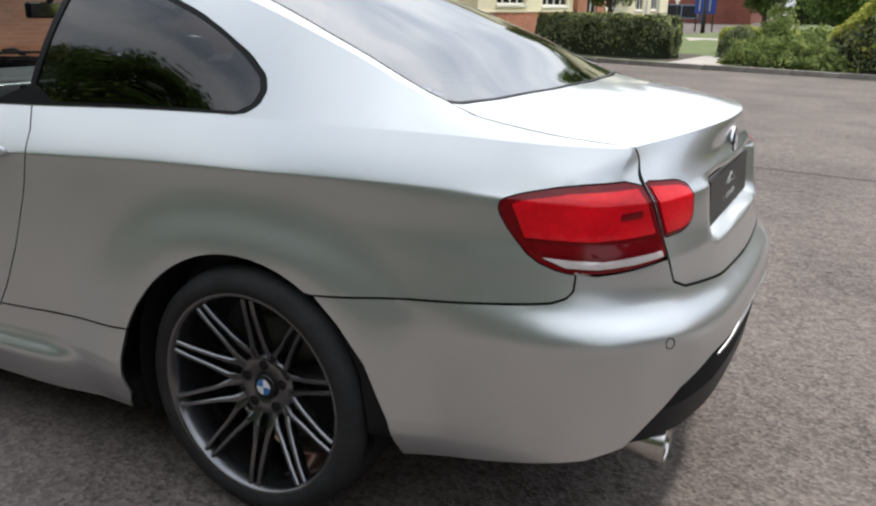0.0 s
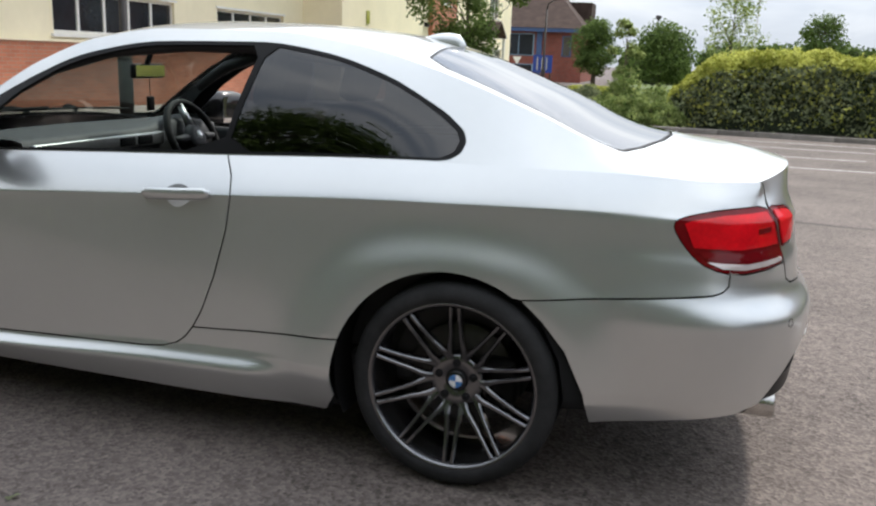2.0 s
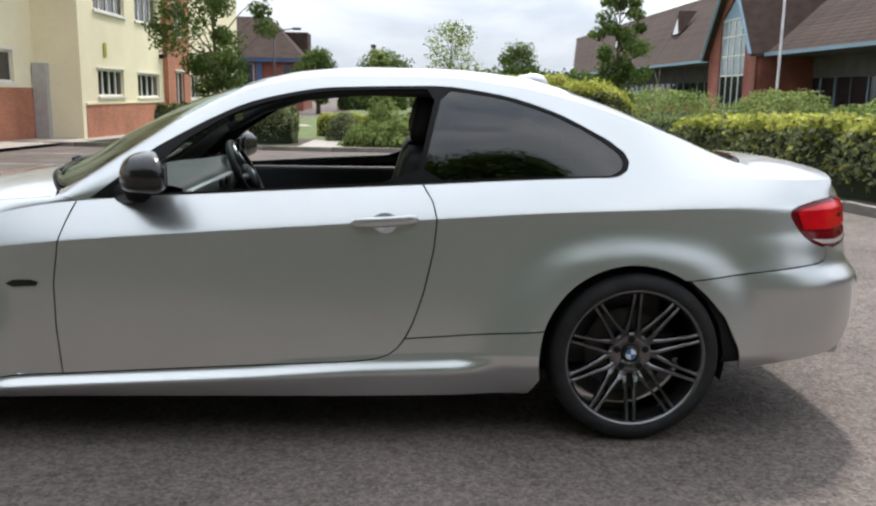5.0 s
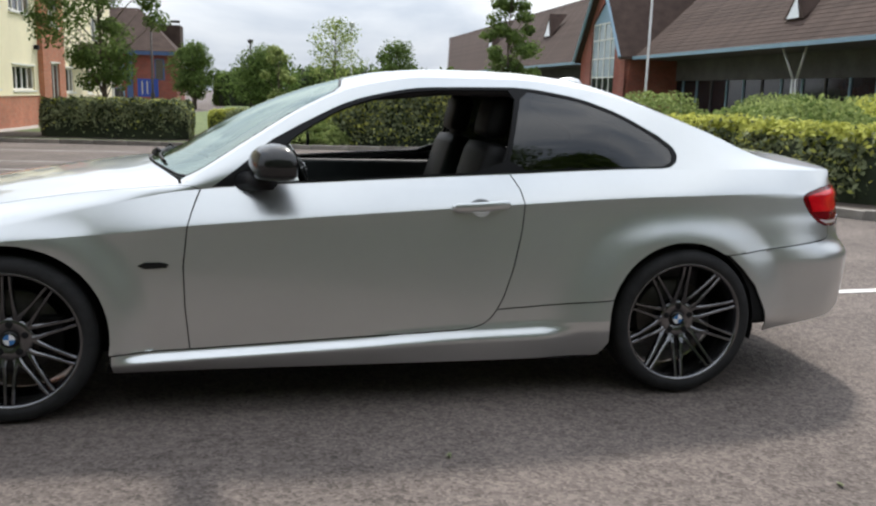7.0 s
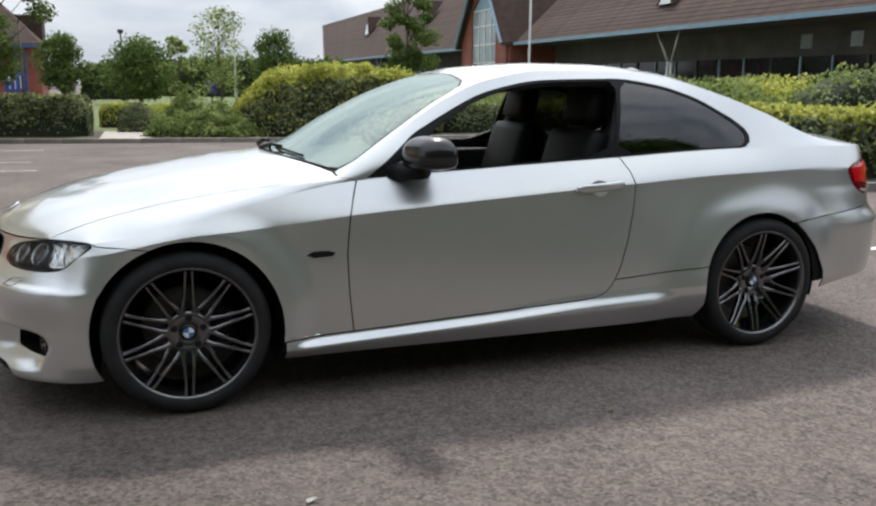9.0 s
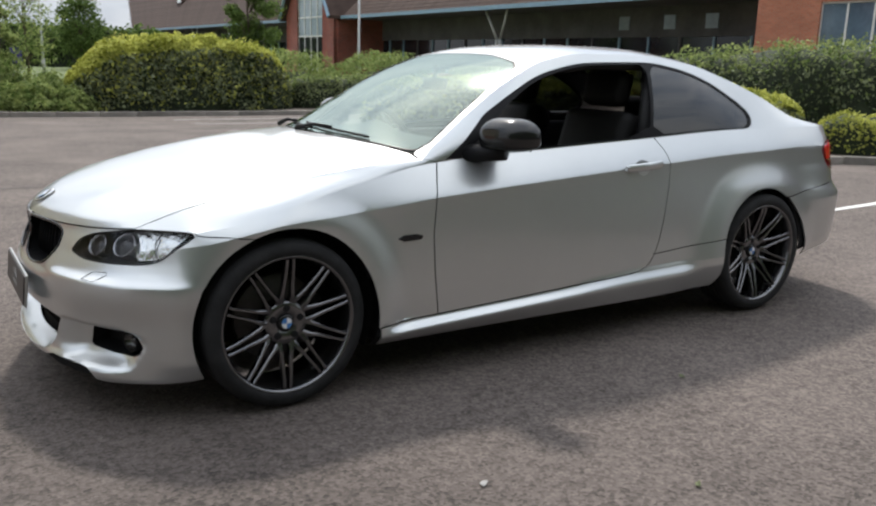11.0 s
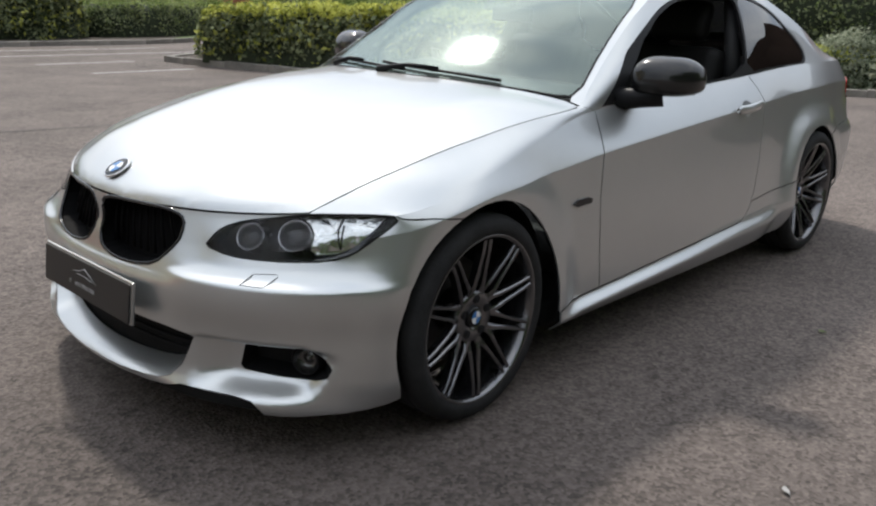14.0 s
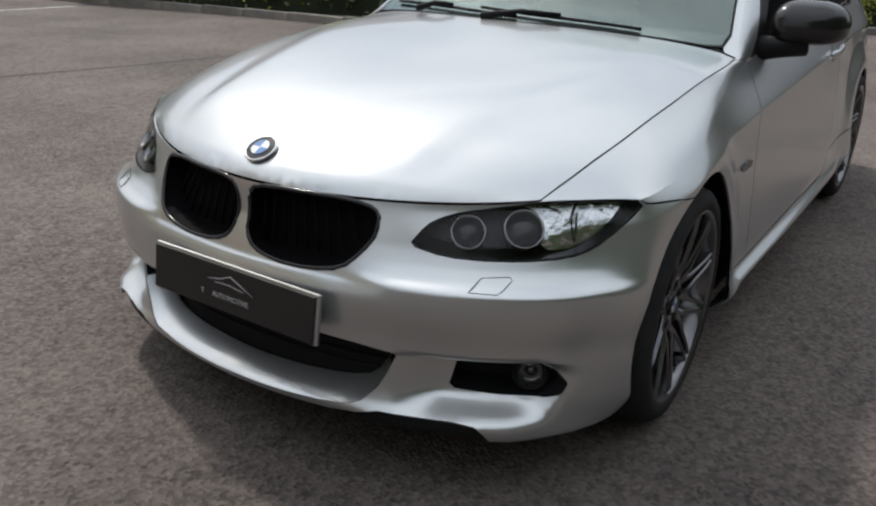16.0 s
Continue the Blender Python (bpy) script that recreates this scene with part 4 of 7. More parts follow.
# ---- wheels ----
def wheel_parts(root, out=0.0):
    """A tyre on a ten-double-spoke rim; the outer face looks to -y, the hub centre is the root's origin. out: how much further out the hub stands."""
    bm = bmesh.new()
    lathe(bm, [(0.262, 0.10), (0.30, 0.108), (0.318, 0.095), (0.3245, 0.07), (0.325, 0.054), (0.319, 0.052), (0.319, 0.048), (0.3252, 0.046), (0.3255, 0.022), (0.319, 0.020), (0.319, 0.016), (0.3255, 0.014), (0.3255, -0.014), (0.319, -0.016), (0.319, -0.020), (0.3255, -0.022), (0.3252, -0.046), (0.319, -0.048), (0.319, -0.052), (0.325, -0.054), (0.3245, -0.07), (0.319, -0.092), (0.306, -0.106), (0.285, -0.112), (0.266, -0.108), (0.259, -0.099), (0.255, -0.085)], 72)
    tyre = part("tyre", bm, RUBBER, root, "black low-profile tyre")
    bm = bmesh.new()
    lathe(bm, [(0.262, -0.100), (0.2665, -0.1035), (0.267, -0.106), (0.264, -0.108), (0.257, -0.106), (0.252, -0.098), (0.246, -0.08), (0.236, -0.03), (0.230, 0.05), (0.236, 0.09), (0.256, 0.10)], 72)
    part("rim_barrel", bm, ALLOY, root, "dark polished rim edge")
    bm = bmesh.new()
    for i in range(10):
        a0 = radians(90 + 36 * i)
        for sgn in (-1, 1):
            stations = [(0.060, 0.0200, 0.034, -0.036), (0.085, 0.0240, 0.025, -0.047), (0.106, 0.0215, 0.0170, -0.058), (0.145, 0.0170, 0.0135, -0.070), (0.21, 0.0138, 0.0120, -0.090), (0.25, 0.0125, 0.0130, -0.099)]
            rings = []
            for r, apart, wide, y in stations:
                y = y - out * (0.27 - r) / 0.21
                mid = sgn * apart
                prof = [(-wide / 2, 0.028), (-wide / 2, 0.004), (-wide / 4, 0.0), (wide / 4, 0.0), (wide / 2, 0.004), (wide / 2, 0.028)]
                ring = []
                for t_, d_ in prof:
                    tx = mid + t_
                    ring.append(bm.verts.new((r * math.cos(a0) - tx * math.sin(a0), y + d_, r * math.sin(a0) + tx * math.cos(a0))))
                rings.append(ring)
            for r0, r1 in zip(rings[:-1], rings[1:]):
                for k in range(6):
                    bm.faces.new((r0[k], r0[(k + 1) % 6], r1[(k + 1) % 6], r1[k]))
    part("spokes", bm, ALLOY, root, "ten dark double spokes", smooth=False)
    bm = bmesh.new()
    lathe(bm, [(0.0, -0.034), (0.034, -0.034), (0.038, -0.038), (0.062, -0.041), (0.080, -0.040), (0.088, -0.030), (0.088, 0.0)], 40, "y", (0, -out, 0))
    for k in range(5):
        a = radians(90 + 72 * k)
        c = Vector((0.058 * math.cos(a), -0.0405 - out, 0.058 * math.sin(a)))
        well = bmesh.new()
        lathe(well, [(0.0135, 0.002), (0.0135, -0.0025), (0.0115, -0.0025), (0.0100, -0.0010), (0.0060, -0.0010), (0.0055, -0.0028), (0.0, -0.0028)], 14, "y", c)
        part("wheel_bolt", well, BLACK_TRIM, root, "dark recessed wheel bolt")
    part("hub", bm, ALLOY, root)
    bm = bmesh.new()
    lathe(bm, [(0.0, -0.044), (0.030, -0.043), (0.033, -0.039), (0.033, -0.028)], 32, "y", (0, -out, 0))
    cap = part("centre_cap", bm, GLOSS_BLACK, root, "round cap in dark, blue and white")
    for k, mat in enumerate((BADGE_WHITE, BADGE_BLUE, BADGE_WHITE, BADGE_BLUE)):
        pts = [(0, -0.0465 - out, 0)] + [(0.021 * math.cos(radians(90 * k + 15 * j)), -0.0455 - out, 0.021 * math.sin(radians(90 * k + 15 * j))) for j in range(7)]
        raw("badge_quarter", pts, [(0, j, j + 1) for j in range(1, 7)], mat, cap)
    bm = bmesh.new()
    lathe(bm, [(0.07, 0.030), (0.165, 0.030), (0.168, 0.034), (0.168, 0.048), (0.07, 0.05)], 48)
    part("brake_disc", bm, DISC, root)
    bm = bmesh.new()
    box(bm, 0.085, 0.18, -0.0, 0.085, -0.075, 0.075, 0.015)
    part("brake_caliper", bm, BLACK_TRIM, root)
    bm = bmesh.new()
    tube(bm, [(0.225 * math.cos(radians(-60)), -0.07, 0.225 * math.sin(radians(-60))), (0.215 * math.cos(radians(-60)), -0.10, 0.215 * math.sin(radians(-60)))], 0.004, 8)
    part("valve", bm, BLACK_TRIM, root)


def fit_wheel(x, y, flip, turn):
    root = new("wheel")
    root.parent = car
    root.location = (x, y, 0.331)
    root.rotation_euler = (0, radians(turn), radians((180 if flip else 0) + (2 if x < 1 else 0)))
    root["label"] = "dark ten-double-spoke alloy wheel with low tyre"
    return root


for x_, y_, dish, turns in ((2.76, 0.722, 0.0, (0, 9)), (0.0, 0.756, 0.030, (2, 20))):
    near = fit_wheel(x_, -y_, False, turns[0])
    wheel_parts(near, dish)
    far = fit_wheel(x_, y_, True, turns[1])
    made = {near: far}
    for o in near.children_recursive:
        c_ = o.copy()
        scene.collection.objects.link(c_)
        c_.parent = made[o.parent]
        made[o] = c_
# wheel housings and floor
for cx in (0.007, 2.74):
    for sy in (-1, 1):
        bm = bmesh.new()
        pts = arc_pts(cx, 0.372, -25 if cx < 1 else -15, 205, 28)
        rows = [[bm.verts.new((px, sy * yy, pz)) for px, pz in pts] for yy in (0.800, 0.68, 0.50)]
        for r0, r1 in zip(rows[:-1], rows[1:]):
            for k in range(len(pts) - 1):
                bm.faces.new((r0[k], r0[k + 1], r1[k + 1], r1[k]))
        bm.faces.new(rows[2])
        part("wheel_housing", bm, SEAM, car)
bm = bmesh.new()
box(bm, 0.40, 2.35, -0.80, 0.80, 0.17, 0.26, 0.03)
box(bm, -0.62, 0.42, -0.48, 0.48, 0.17, 0.30, 0.03)
box(bm, 2.32, 3.62, -0.48, 0.48, 0.24, 0.40, 0.04)
part("underbody", bm, SEAM, car)

# ---- lamps, grille, trim and cabin ----
def skin(s, z, sink=0.0, side=1):
    """Points on the flank skin, moved inwards by sink."""
    s, z = np.atleast_1d(np.asarray(s, float)), np.atleast_1d(np.asarray(z, float))
    p = side_point(s, np.clip(v_of(s, z), 0, 1))
    p[:, 0] -= sink * np.interp(s, S_TAB, N_TAB[:, 0])
    p[:, 1] -= sink * np.interp(s, S_TAB, N_TAB[:, 1])
    p[:, 1] *= -side
    return p


def recess(name, poly, depth, mat, parent, side, label="", narrow=0.0):
    """A pocket behind an opening: walls and a back."""
    pts = resample(list(poly), 0.03)
    a = np.array(pts)
    inner = np.array(shrink(pts, narrow)) if narrow else a
    o, i = skin(a[:, 0], a[:, 1], 0.001, side), skin(inner[:, 0], inner[:, 1], depth, side)
    n = len(pts)
    bm = bmesh.new()
    vo, vi = [bm.verts.new(p) for p in o], [bm.verts.new(p) for p in i]
    for k in range(n):
        if abs(o[k][1]) + abs(o[(k + 1) % n][1]) > 0.004:
            bm.faces.new((vo[k], vo[(k + 1) % n], vi[(k + 1) % n], vi[k]))
        elif not bm.edges.get((vi[k], vi[(k + 1) % n])):
            bm.edges.new((vi[k], vi[(k + 1) % n]))
    bmesh.ops.triangle_fill(bm, edges=[bm.edges.get((vi[k], vi[(k + 1) % n])) for k in range(n)], use_beauty=True)
    return part(name, bm, mat, parent, label, smooth=False)


def bead(name, poly, radius, mat, parent, side, closed=True, sink=0.0, label=""):
    """A thin round strip along a line on the skin."""
    pts = resample(list(poly), 0.03)
    if not closed:
        pts = [p for p in pts if True][: len(pts)]
    a = np.array(pts + ([pts[0]] if closed else []))
    bm = bmesh.new()
    tube(bm, [tuple(p) for p in skin(a[:, 0], a[:, 1], sink, side)], radius, 6, cap=False)
    return part(name, bm, mat, parent, label)


def skin_frame(s, z, side, sink=0.0):
    """A frame on the skin: y axis outwards."""
    p = skin([s, s + 0.01, s], [z, z, z + 0.01], sink, side)
    ax, az = Vector(p[1] - p[0]).normalized(), Vector(p[2] - p[0]).normalized()
    n = ax.cross(az).normalized()
    if n.y * side > 0 and abs(n.y) > 0.05 or (abs(n.y) <= 0.05 and n.x * (1 if s > 1 else -1) < 0):
        n = -n
    az = (az - n * az.dot(n)).normalized()
    ax = n.cross(az) * -1
    m = Matrix((ax, n, az)).transposed().to_4x4()
    m.translation = Vector(p[0])
    return m


for side in (1, -1):
    # tail lamps in two pieces
    lamp = new("tail_lamp")
    lamp.parent = car
    lamp["label"] = "red tail lamp with clear lower strip"
    body_out = flank_panel("lens_body", TAIL_OUT, side, DARK_RED, lamp, [], "dark red outer lens", fine=0.02, gap=0.0008, sink=0.0, thick=0.01)
    flank_panel("upper_red_lens", [(3.395, 0.878), (3.44, 0.891), (3.53, 0.903), (3.722, 0.912), (3.750, 0.862), (3.770, 0.815), (3.60, 0.803), (3.43, 0.808)], side, RED_LENS, lamp, [], "bright red lens", fine=0.02, gap=0.002, sink=-0.003, thick=0.004)
    flank_panel("lower_red_lens", [(3.436, 0.803), (3.60, 0.798), (3.772, 0.810), (3.784, 0.786), (3.62, 0.772), (3.465, 0.778)], side, DARK_RED, lamp, [], "deep red lens", fine=0.02, gap=0.002, sink=-0.003, thick=0.004)
    flank_panel("clear_strip", [(3.472, 0.773), (3.62, 0.767), (3.786, 0.781), (3.793, 0.766), (3.70, 0.755), (3.61, 0.748), (3.53, 0.752)], side, CLEAR_LENS, lamp, [], "clear reversing strip", fine=0.02, gap=0.0015, sink=-0.003, thick=0.004)
    flank_panel("reflector_window", [(3.665, 0.862), (3.725, 0.868), (3.722, 0.853), (3.665, 0.848)], side, DARK_RED, lamp, [], "small dark window", fine=0.02, gap=0, sink=-0.0055, thick=0.002)
    lamp_b = new("boot_tail_lamp")
    lamp_b.parent = car
    lamp_b["label"] = "red tail lamp on the boot lid"
    flank_panel("lens_body", TAIL_IN, side, DARK_RED, lamp_b, [], fine=0.02, gap=0.003, thick=0.01)
    flank_panel("red_lens", shrink(TAIL_IN, 0.011), side, RED_LENS, lamp_b, [], fine=0.02, gap=0, sink=-0.003, thick=0.004)
    # headlamps
    head = new("headlamp")
    head.parent = car
    head["label"] = "clear headlamp with two projector lenses"
    recess("bezel", HEAD, 0.075, LAMP_DARK, head, side, "dark bezel", 0.004)
    flank_panel("chrome_reflector", [(-0.645, 0.688), (-0.56, 0.692), (-0.45, 0.694), (-0.335, 0.692), (-0.392, 0.65), (-0.445, 0.609), (-0.50, 0.592), (-0.575, 0.588), (-0.60, 0.60), (-0.585, 0.64), (-0.60, 0.665)], side, REFLECTOR, head, [], "silver reflector", fine=0.02, gap=0, sink=0.034, thick=0)
    bead("reflector_rib", [(-0.475, 0.693), (-0.50, 0.65), (-0.49, 0.60)], 0.004, LAMP_DARK, head, side, closed=False, sink=0.036)
    for cs, cz, r in ((-0.782, 0.624, 0.036), (-0.645, 0.636, 0.042)):
        m = skin_frame(cs, cz, side, 0.02)
        bm = bmesh.new()
        lathe(bm, [(r * 1.02, -0.05), (r * 1.09, 0.006), (r * 1.04, 0.011), (r * 0.96, 0.004), (r * 0.80, -0.025)], 32)
        ring_ = part("angel_ring", bm, LAMP_RING, head, "grey metal lamp ring")
        ring_.matrix_local = m
        bm = bmesh.new()
        lathe(bm, [(r * 0.90, -0.014), (r * 0.78, -0.006), (r * 0.45, 0.001), (0.0001, 0.003)], 32)
        lens = part("projector_lens", bm, GLOSS_BLACK, head, "dark projector lens")
        lens.matrix_local = m
    flank_panel("cover_glass", HEAD, side, LAMP_GLASS, head, [], "clear cover", fine=0.02, gap=0.002, thick=0)
    bead("lamp_edge", HEAD, 0.003, SEAM, head, side, sink=0.001)
    # kidney grille
    kid = new("kidney_grille")
    kid.parent = car
    kid["label"] = "black kidney grille with upright slats"
    recess("grille_pocket", KIDNEY, 0.065, GRILLE_BLACK, kid, side)
    bead("grille_rim", KIDNEY, 0.006, GRILLE_CHROME, kid, side, sink=0.002, label="black chrome rim")
    for k in range(9):
        s_ = S0 + 0.045 + 0.034 * k
        zt_, zb_ = 0.664, 0.535 + (0 if s_ < -1.13 else (s_ + 1.13) * 0.75)
        p0, p1 = skin(s_, zb_, 0.044, side)[0], skin(s_, zt_, 0.044, side)[0]
        bm = bmesh.new()
        tube(bm, [tuple(p0), tuple((p0 + p1) / 2 + (-0.004, 0, 0)), tuple(p1)], [0.0045] * 3, 6)
        part("slat", bm, GRILLE_BLACK, kid)
    # fog lamp pocket
    fog = new("fog_lamp")
    fog.parent = car
    fog["label"] = "black fog lamp pocket with round lamp"
    recess("pocket", FOG, 0.07, BLACK_TRIM, fog, side, "", 0.012)
    m = skin_frame(-0.612, 0.300, side, 0.012)
    bm = bmesh.new()
    lathe(bm, [(0.043, -0.05), (0.043, 0.004), (0.038, 0.008), (0.036, 0.0)], 28)
    b_ = part("fog_lamp_rim", bm, BLACK_TRIM, fog)
    b_.matrix_local = m
    bm = bmesh.new()
    lathe(bm, [(0.036, 0.004), (0.030, -0.012), (0.016, -0.022), (0.012, -0.012), (0.0001, -0.008)], 28)
    b_ = part("fog_lamp_lens", bm, FOG_BOWL, fog, "dark metal fog lamp bowl")
    b_.matrix_local = m
    # side marker, washer flap, sensors
    mk = flank_panel("side_marker", [(0.473, 0.612), (0.50, 0.625), (0.56, 0.626), (0.588, 0.618), (0.580, 0.604), (0.50, 0.600)], side, GLOSS_BLACK, car, [], "dark side marker lens", fine=0.01, gap=0, sink=-0.006, thick=0.008)
    bead("washer_flap_edge", [(-0.784, 0.521), (-0.757, 0.544), (-0.691, 0.548), (-0.686, 0.542), (-0.712, 0.524), (-0.722, 0.520)], 0.0011, SEAM, car, side, sink=0.0002)
    bead("parking_sensor", [(3.775 + 0.012 * math.cos(a_), 0.593 + 0.012 * math.sin(a_)) for a_ in np.linspace(0, 2 * math.pi, 12, endpoint=False)], 0.0012, SEAM, car, side)
    # door handle with its cup: flat patches, shade painted above, skylit lip below
    hd = new("door_handle")
    hd.parent = car
    hd["label"] = "silver bar door handle"
    hs = np.linspace(1.700, 1.943, 15)
    hz = np.interp(hs, [1.705, 1.937], [0.838, 0.852])
    out_ = -0.030 * np.sin(np.linspace(0.12, math.pi - 0.12, 15)) ** 0.45
    c = np.array([skin(a_, b2, o_, side)[0] for a_, b2, o_ in zip(hs, hz, out_)])
    bm = bmesh.new()
    rings = []
    for k, p in enumerate(c):
        hgt = 0.020 if 0 < k < 14 else 0.010
        rings.append([bm.verts.new((p[0], p[1] - side * (0.008 * math.cos(2 * math.pi * j / 10)), p[2] + hgt * math.sin(2 * math.pi * j / 10))) for j in range(10)])
    for r0, r1 in zip(rings[:-1], rings[1:]):
        for j in range(10):
            bm.faces.new((r0[j], r0[(j + 1) % 10], r1[(j + 1) % 10], r1[j]))
    bm.faces.new(rings[0]), bm.faces.new(rings[-1])
    part("handle_bar", bm, PAINT, hd)
    for top_ in (1, 0):
        pts = [(1.765 + 0.115 * k / 12, 0.845 + (0.027 if top_ else -0.046) * math.sin(math.pi * k / 12) ** 0.8) for k in range(13)]
        flank_panel("handle_cup", pts, side, CUP_SHADE if top_ else BADGE_WHITE, hd, [], "painted shade of the hollow" if top_ else "lower lip painted white as if skylit", fine=0.012, gap=0, sink=-0.0015, thick=0)
    # door mirror
    mir = new("door_mirror")
    mir.parent = car
    mir["label"] = "dark carbon-black door mirror"
    bm = bmesh.new()
    made = bmesh.ops.create_uvsphere(bm, u_segments=28, v_segments=18, radius=1.0)
    for v in made["verts"]:
        x, y, z = v.co
        out_ = 0.5 + 0.5 * y
        k = 1 - 0.20 * out_**2
        sx = 0.085 * math.copysign(abs(x) ** 0.85, x) * (1 if x < 0 else 0.55)
        sy = 0.118 * math.copysign(abs(y) ** 0.62, y)
        sz_ = 0.078 * math.copysign(abs(z) ** (0.85 if z > 0 else 0.40), z) * k * (1.02 if z > 0 else 0.74)
        v.co = (sx + 0.055 * out_ - 0.012, sy, sz_ + 0.004 * y)
    shell = part("mirror_shell", bm, MIRROR_BLACK, mir)
    shell.location = (0.985, -side * 0.853, 1.002)
    shell.rotation_euler = (0, 0, side * radians(6))
    shell.scale = (1.18, -side * 1.04, 1.10)
    bm = bmesh.new()
    tube(bm, [(0.965, -side * 0.85, 0.950), (0.925, -side * 0.78, 0.932), (0.87, -side * 0.71, 0.925)], [0.045, 0.036, 0.045], 10)
    part("mirror_foot", bm, BLACK_TRIM, mir)
    bm = bmesh.new()
    box(bm, 1.0385, 1.0415, -side * 0.853 - 0.085, -side * 0.853 + 0.085, 0.95, 1.055, 0.0)
    part("mirror_glass", bm, CHROME, mir, "mirror glass", smooth=False)
    # exhaust end
    bm = bmesh.new()
    lathe(bm, [(0.043, 3.36), (0.046, 3.56), (0.049, 3.702), (0.046, 3.706), (0.042, 3.697), (0.041, 3.46)], 28, "x", (0, -side * 0.462, 0.296))
    part("exhaust_pipe", bm, STEEL, car, "polished steel exhaust pipe")
    flank_panel("rear_diffuser", [(3.715, 0.352), (3.765, 0.405), (3.87, 0.482), (4.05, 0.507), (4.22, 0.547), (S1 + 0.01, 0.547), (S1 + 0.01, 0.36), (3.9, 0.352)], side, BLACK_TRIM, car, [], "dark lower rear bumper insert", gap=0, sink=0.018, thick=0)
    bead("diffuser_lip", [(4.0, 0.505), (4.1, 0.521), (4.22, 0.545), (4.37, 0.547)], 0.004, ALU_TRIM, car, side, closed=False, sink=0.002)

# intake across the middle, with bars
lower = new("lower_intake")
lower.parent = car
lower["label"] = "wide black lower intake"
for side in (1, -1):
    inn = [(max(s_, S0), z_) for s_, z_ in INTAKE]
    recess("intake_pocket", inn, 0.09, SEAM, lower, side)
# the lip's silver inside, rising back to the mesh
bm = bmesh.new()
lip_s = np.concatenate([np.linspace(S0, -1.06, 14), np.linspace(-1.04, -0.955, 6)])
lip_z = np.interp(lip_s, [S0, -1.30, -1.22, -1.13, -1.06, -1.02, -0.985, -0.955], [0.187, 0.189, 0.192, 0.198, 0.206, 0.221, 0.257, 0.310])
rows = []
for f_ in (0.0, 0.15, 0.4, 0.7, 1.0):
    near_, far_ = [skin(np.minimum(lip_s - 0.02 * f_ * step(-1.1, -0.95, lip_s), 0), lip_z + 0.036 * f_**0.8 * (1 - 0.8 * step(-1.06, -0.95, lip_s)), 0.002 + 0.070 * f_, sd) for sd in (1, -1)]
    rows.append([bm.verts.new(p) for p in far_[::-1]] + [bm.verts.new(p) for p in near_[1:]])
for r0, r1 in zip(rows[:-1], rows[1:]):
    for k in range(len(r0) - 1):
        bm.faces.new((r0[k], r0[k + 1], r1[k + 1], r1[k]))
part("intake_lip", bm, PAINT, lower, "silver lip inside the intake")
for k in range(4):
    z_ = 0.265 + 0.024 * k
    ends = -0.985 + 0.018 * k
    ss = np.linspace(S0, ends, 12)
    left_, right_ = skin(ss, np.full(12, z_), 0.080, 1), skin(ss, np.full(12, z_), 0.080, -1)
    bm = bmesh.new()
    tube(bm, [tuple(p) for p in right_[::-1]] + [tuple(p) for p in left_[1:]], 0.005, 6)
    part("intake_bar", bm, SEAM, lower)
bm = bmesh.new()
box(bm, -0.70, -0.55, -0.45, 0.45, 0.165, 0.20, 0.01)
part("chin_panel", bm, SEAM, car)

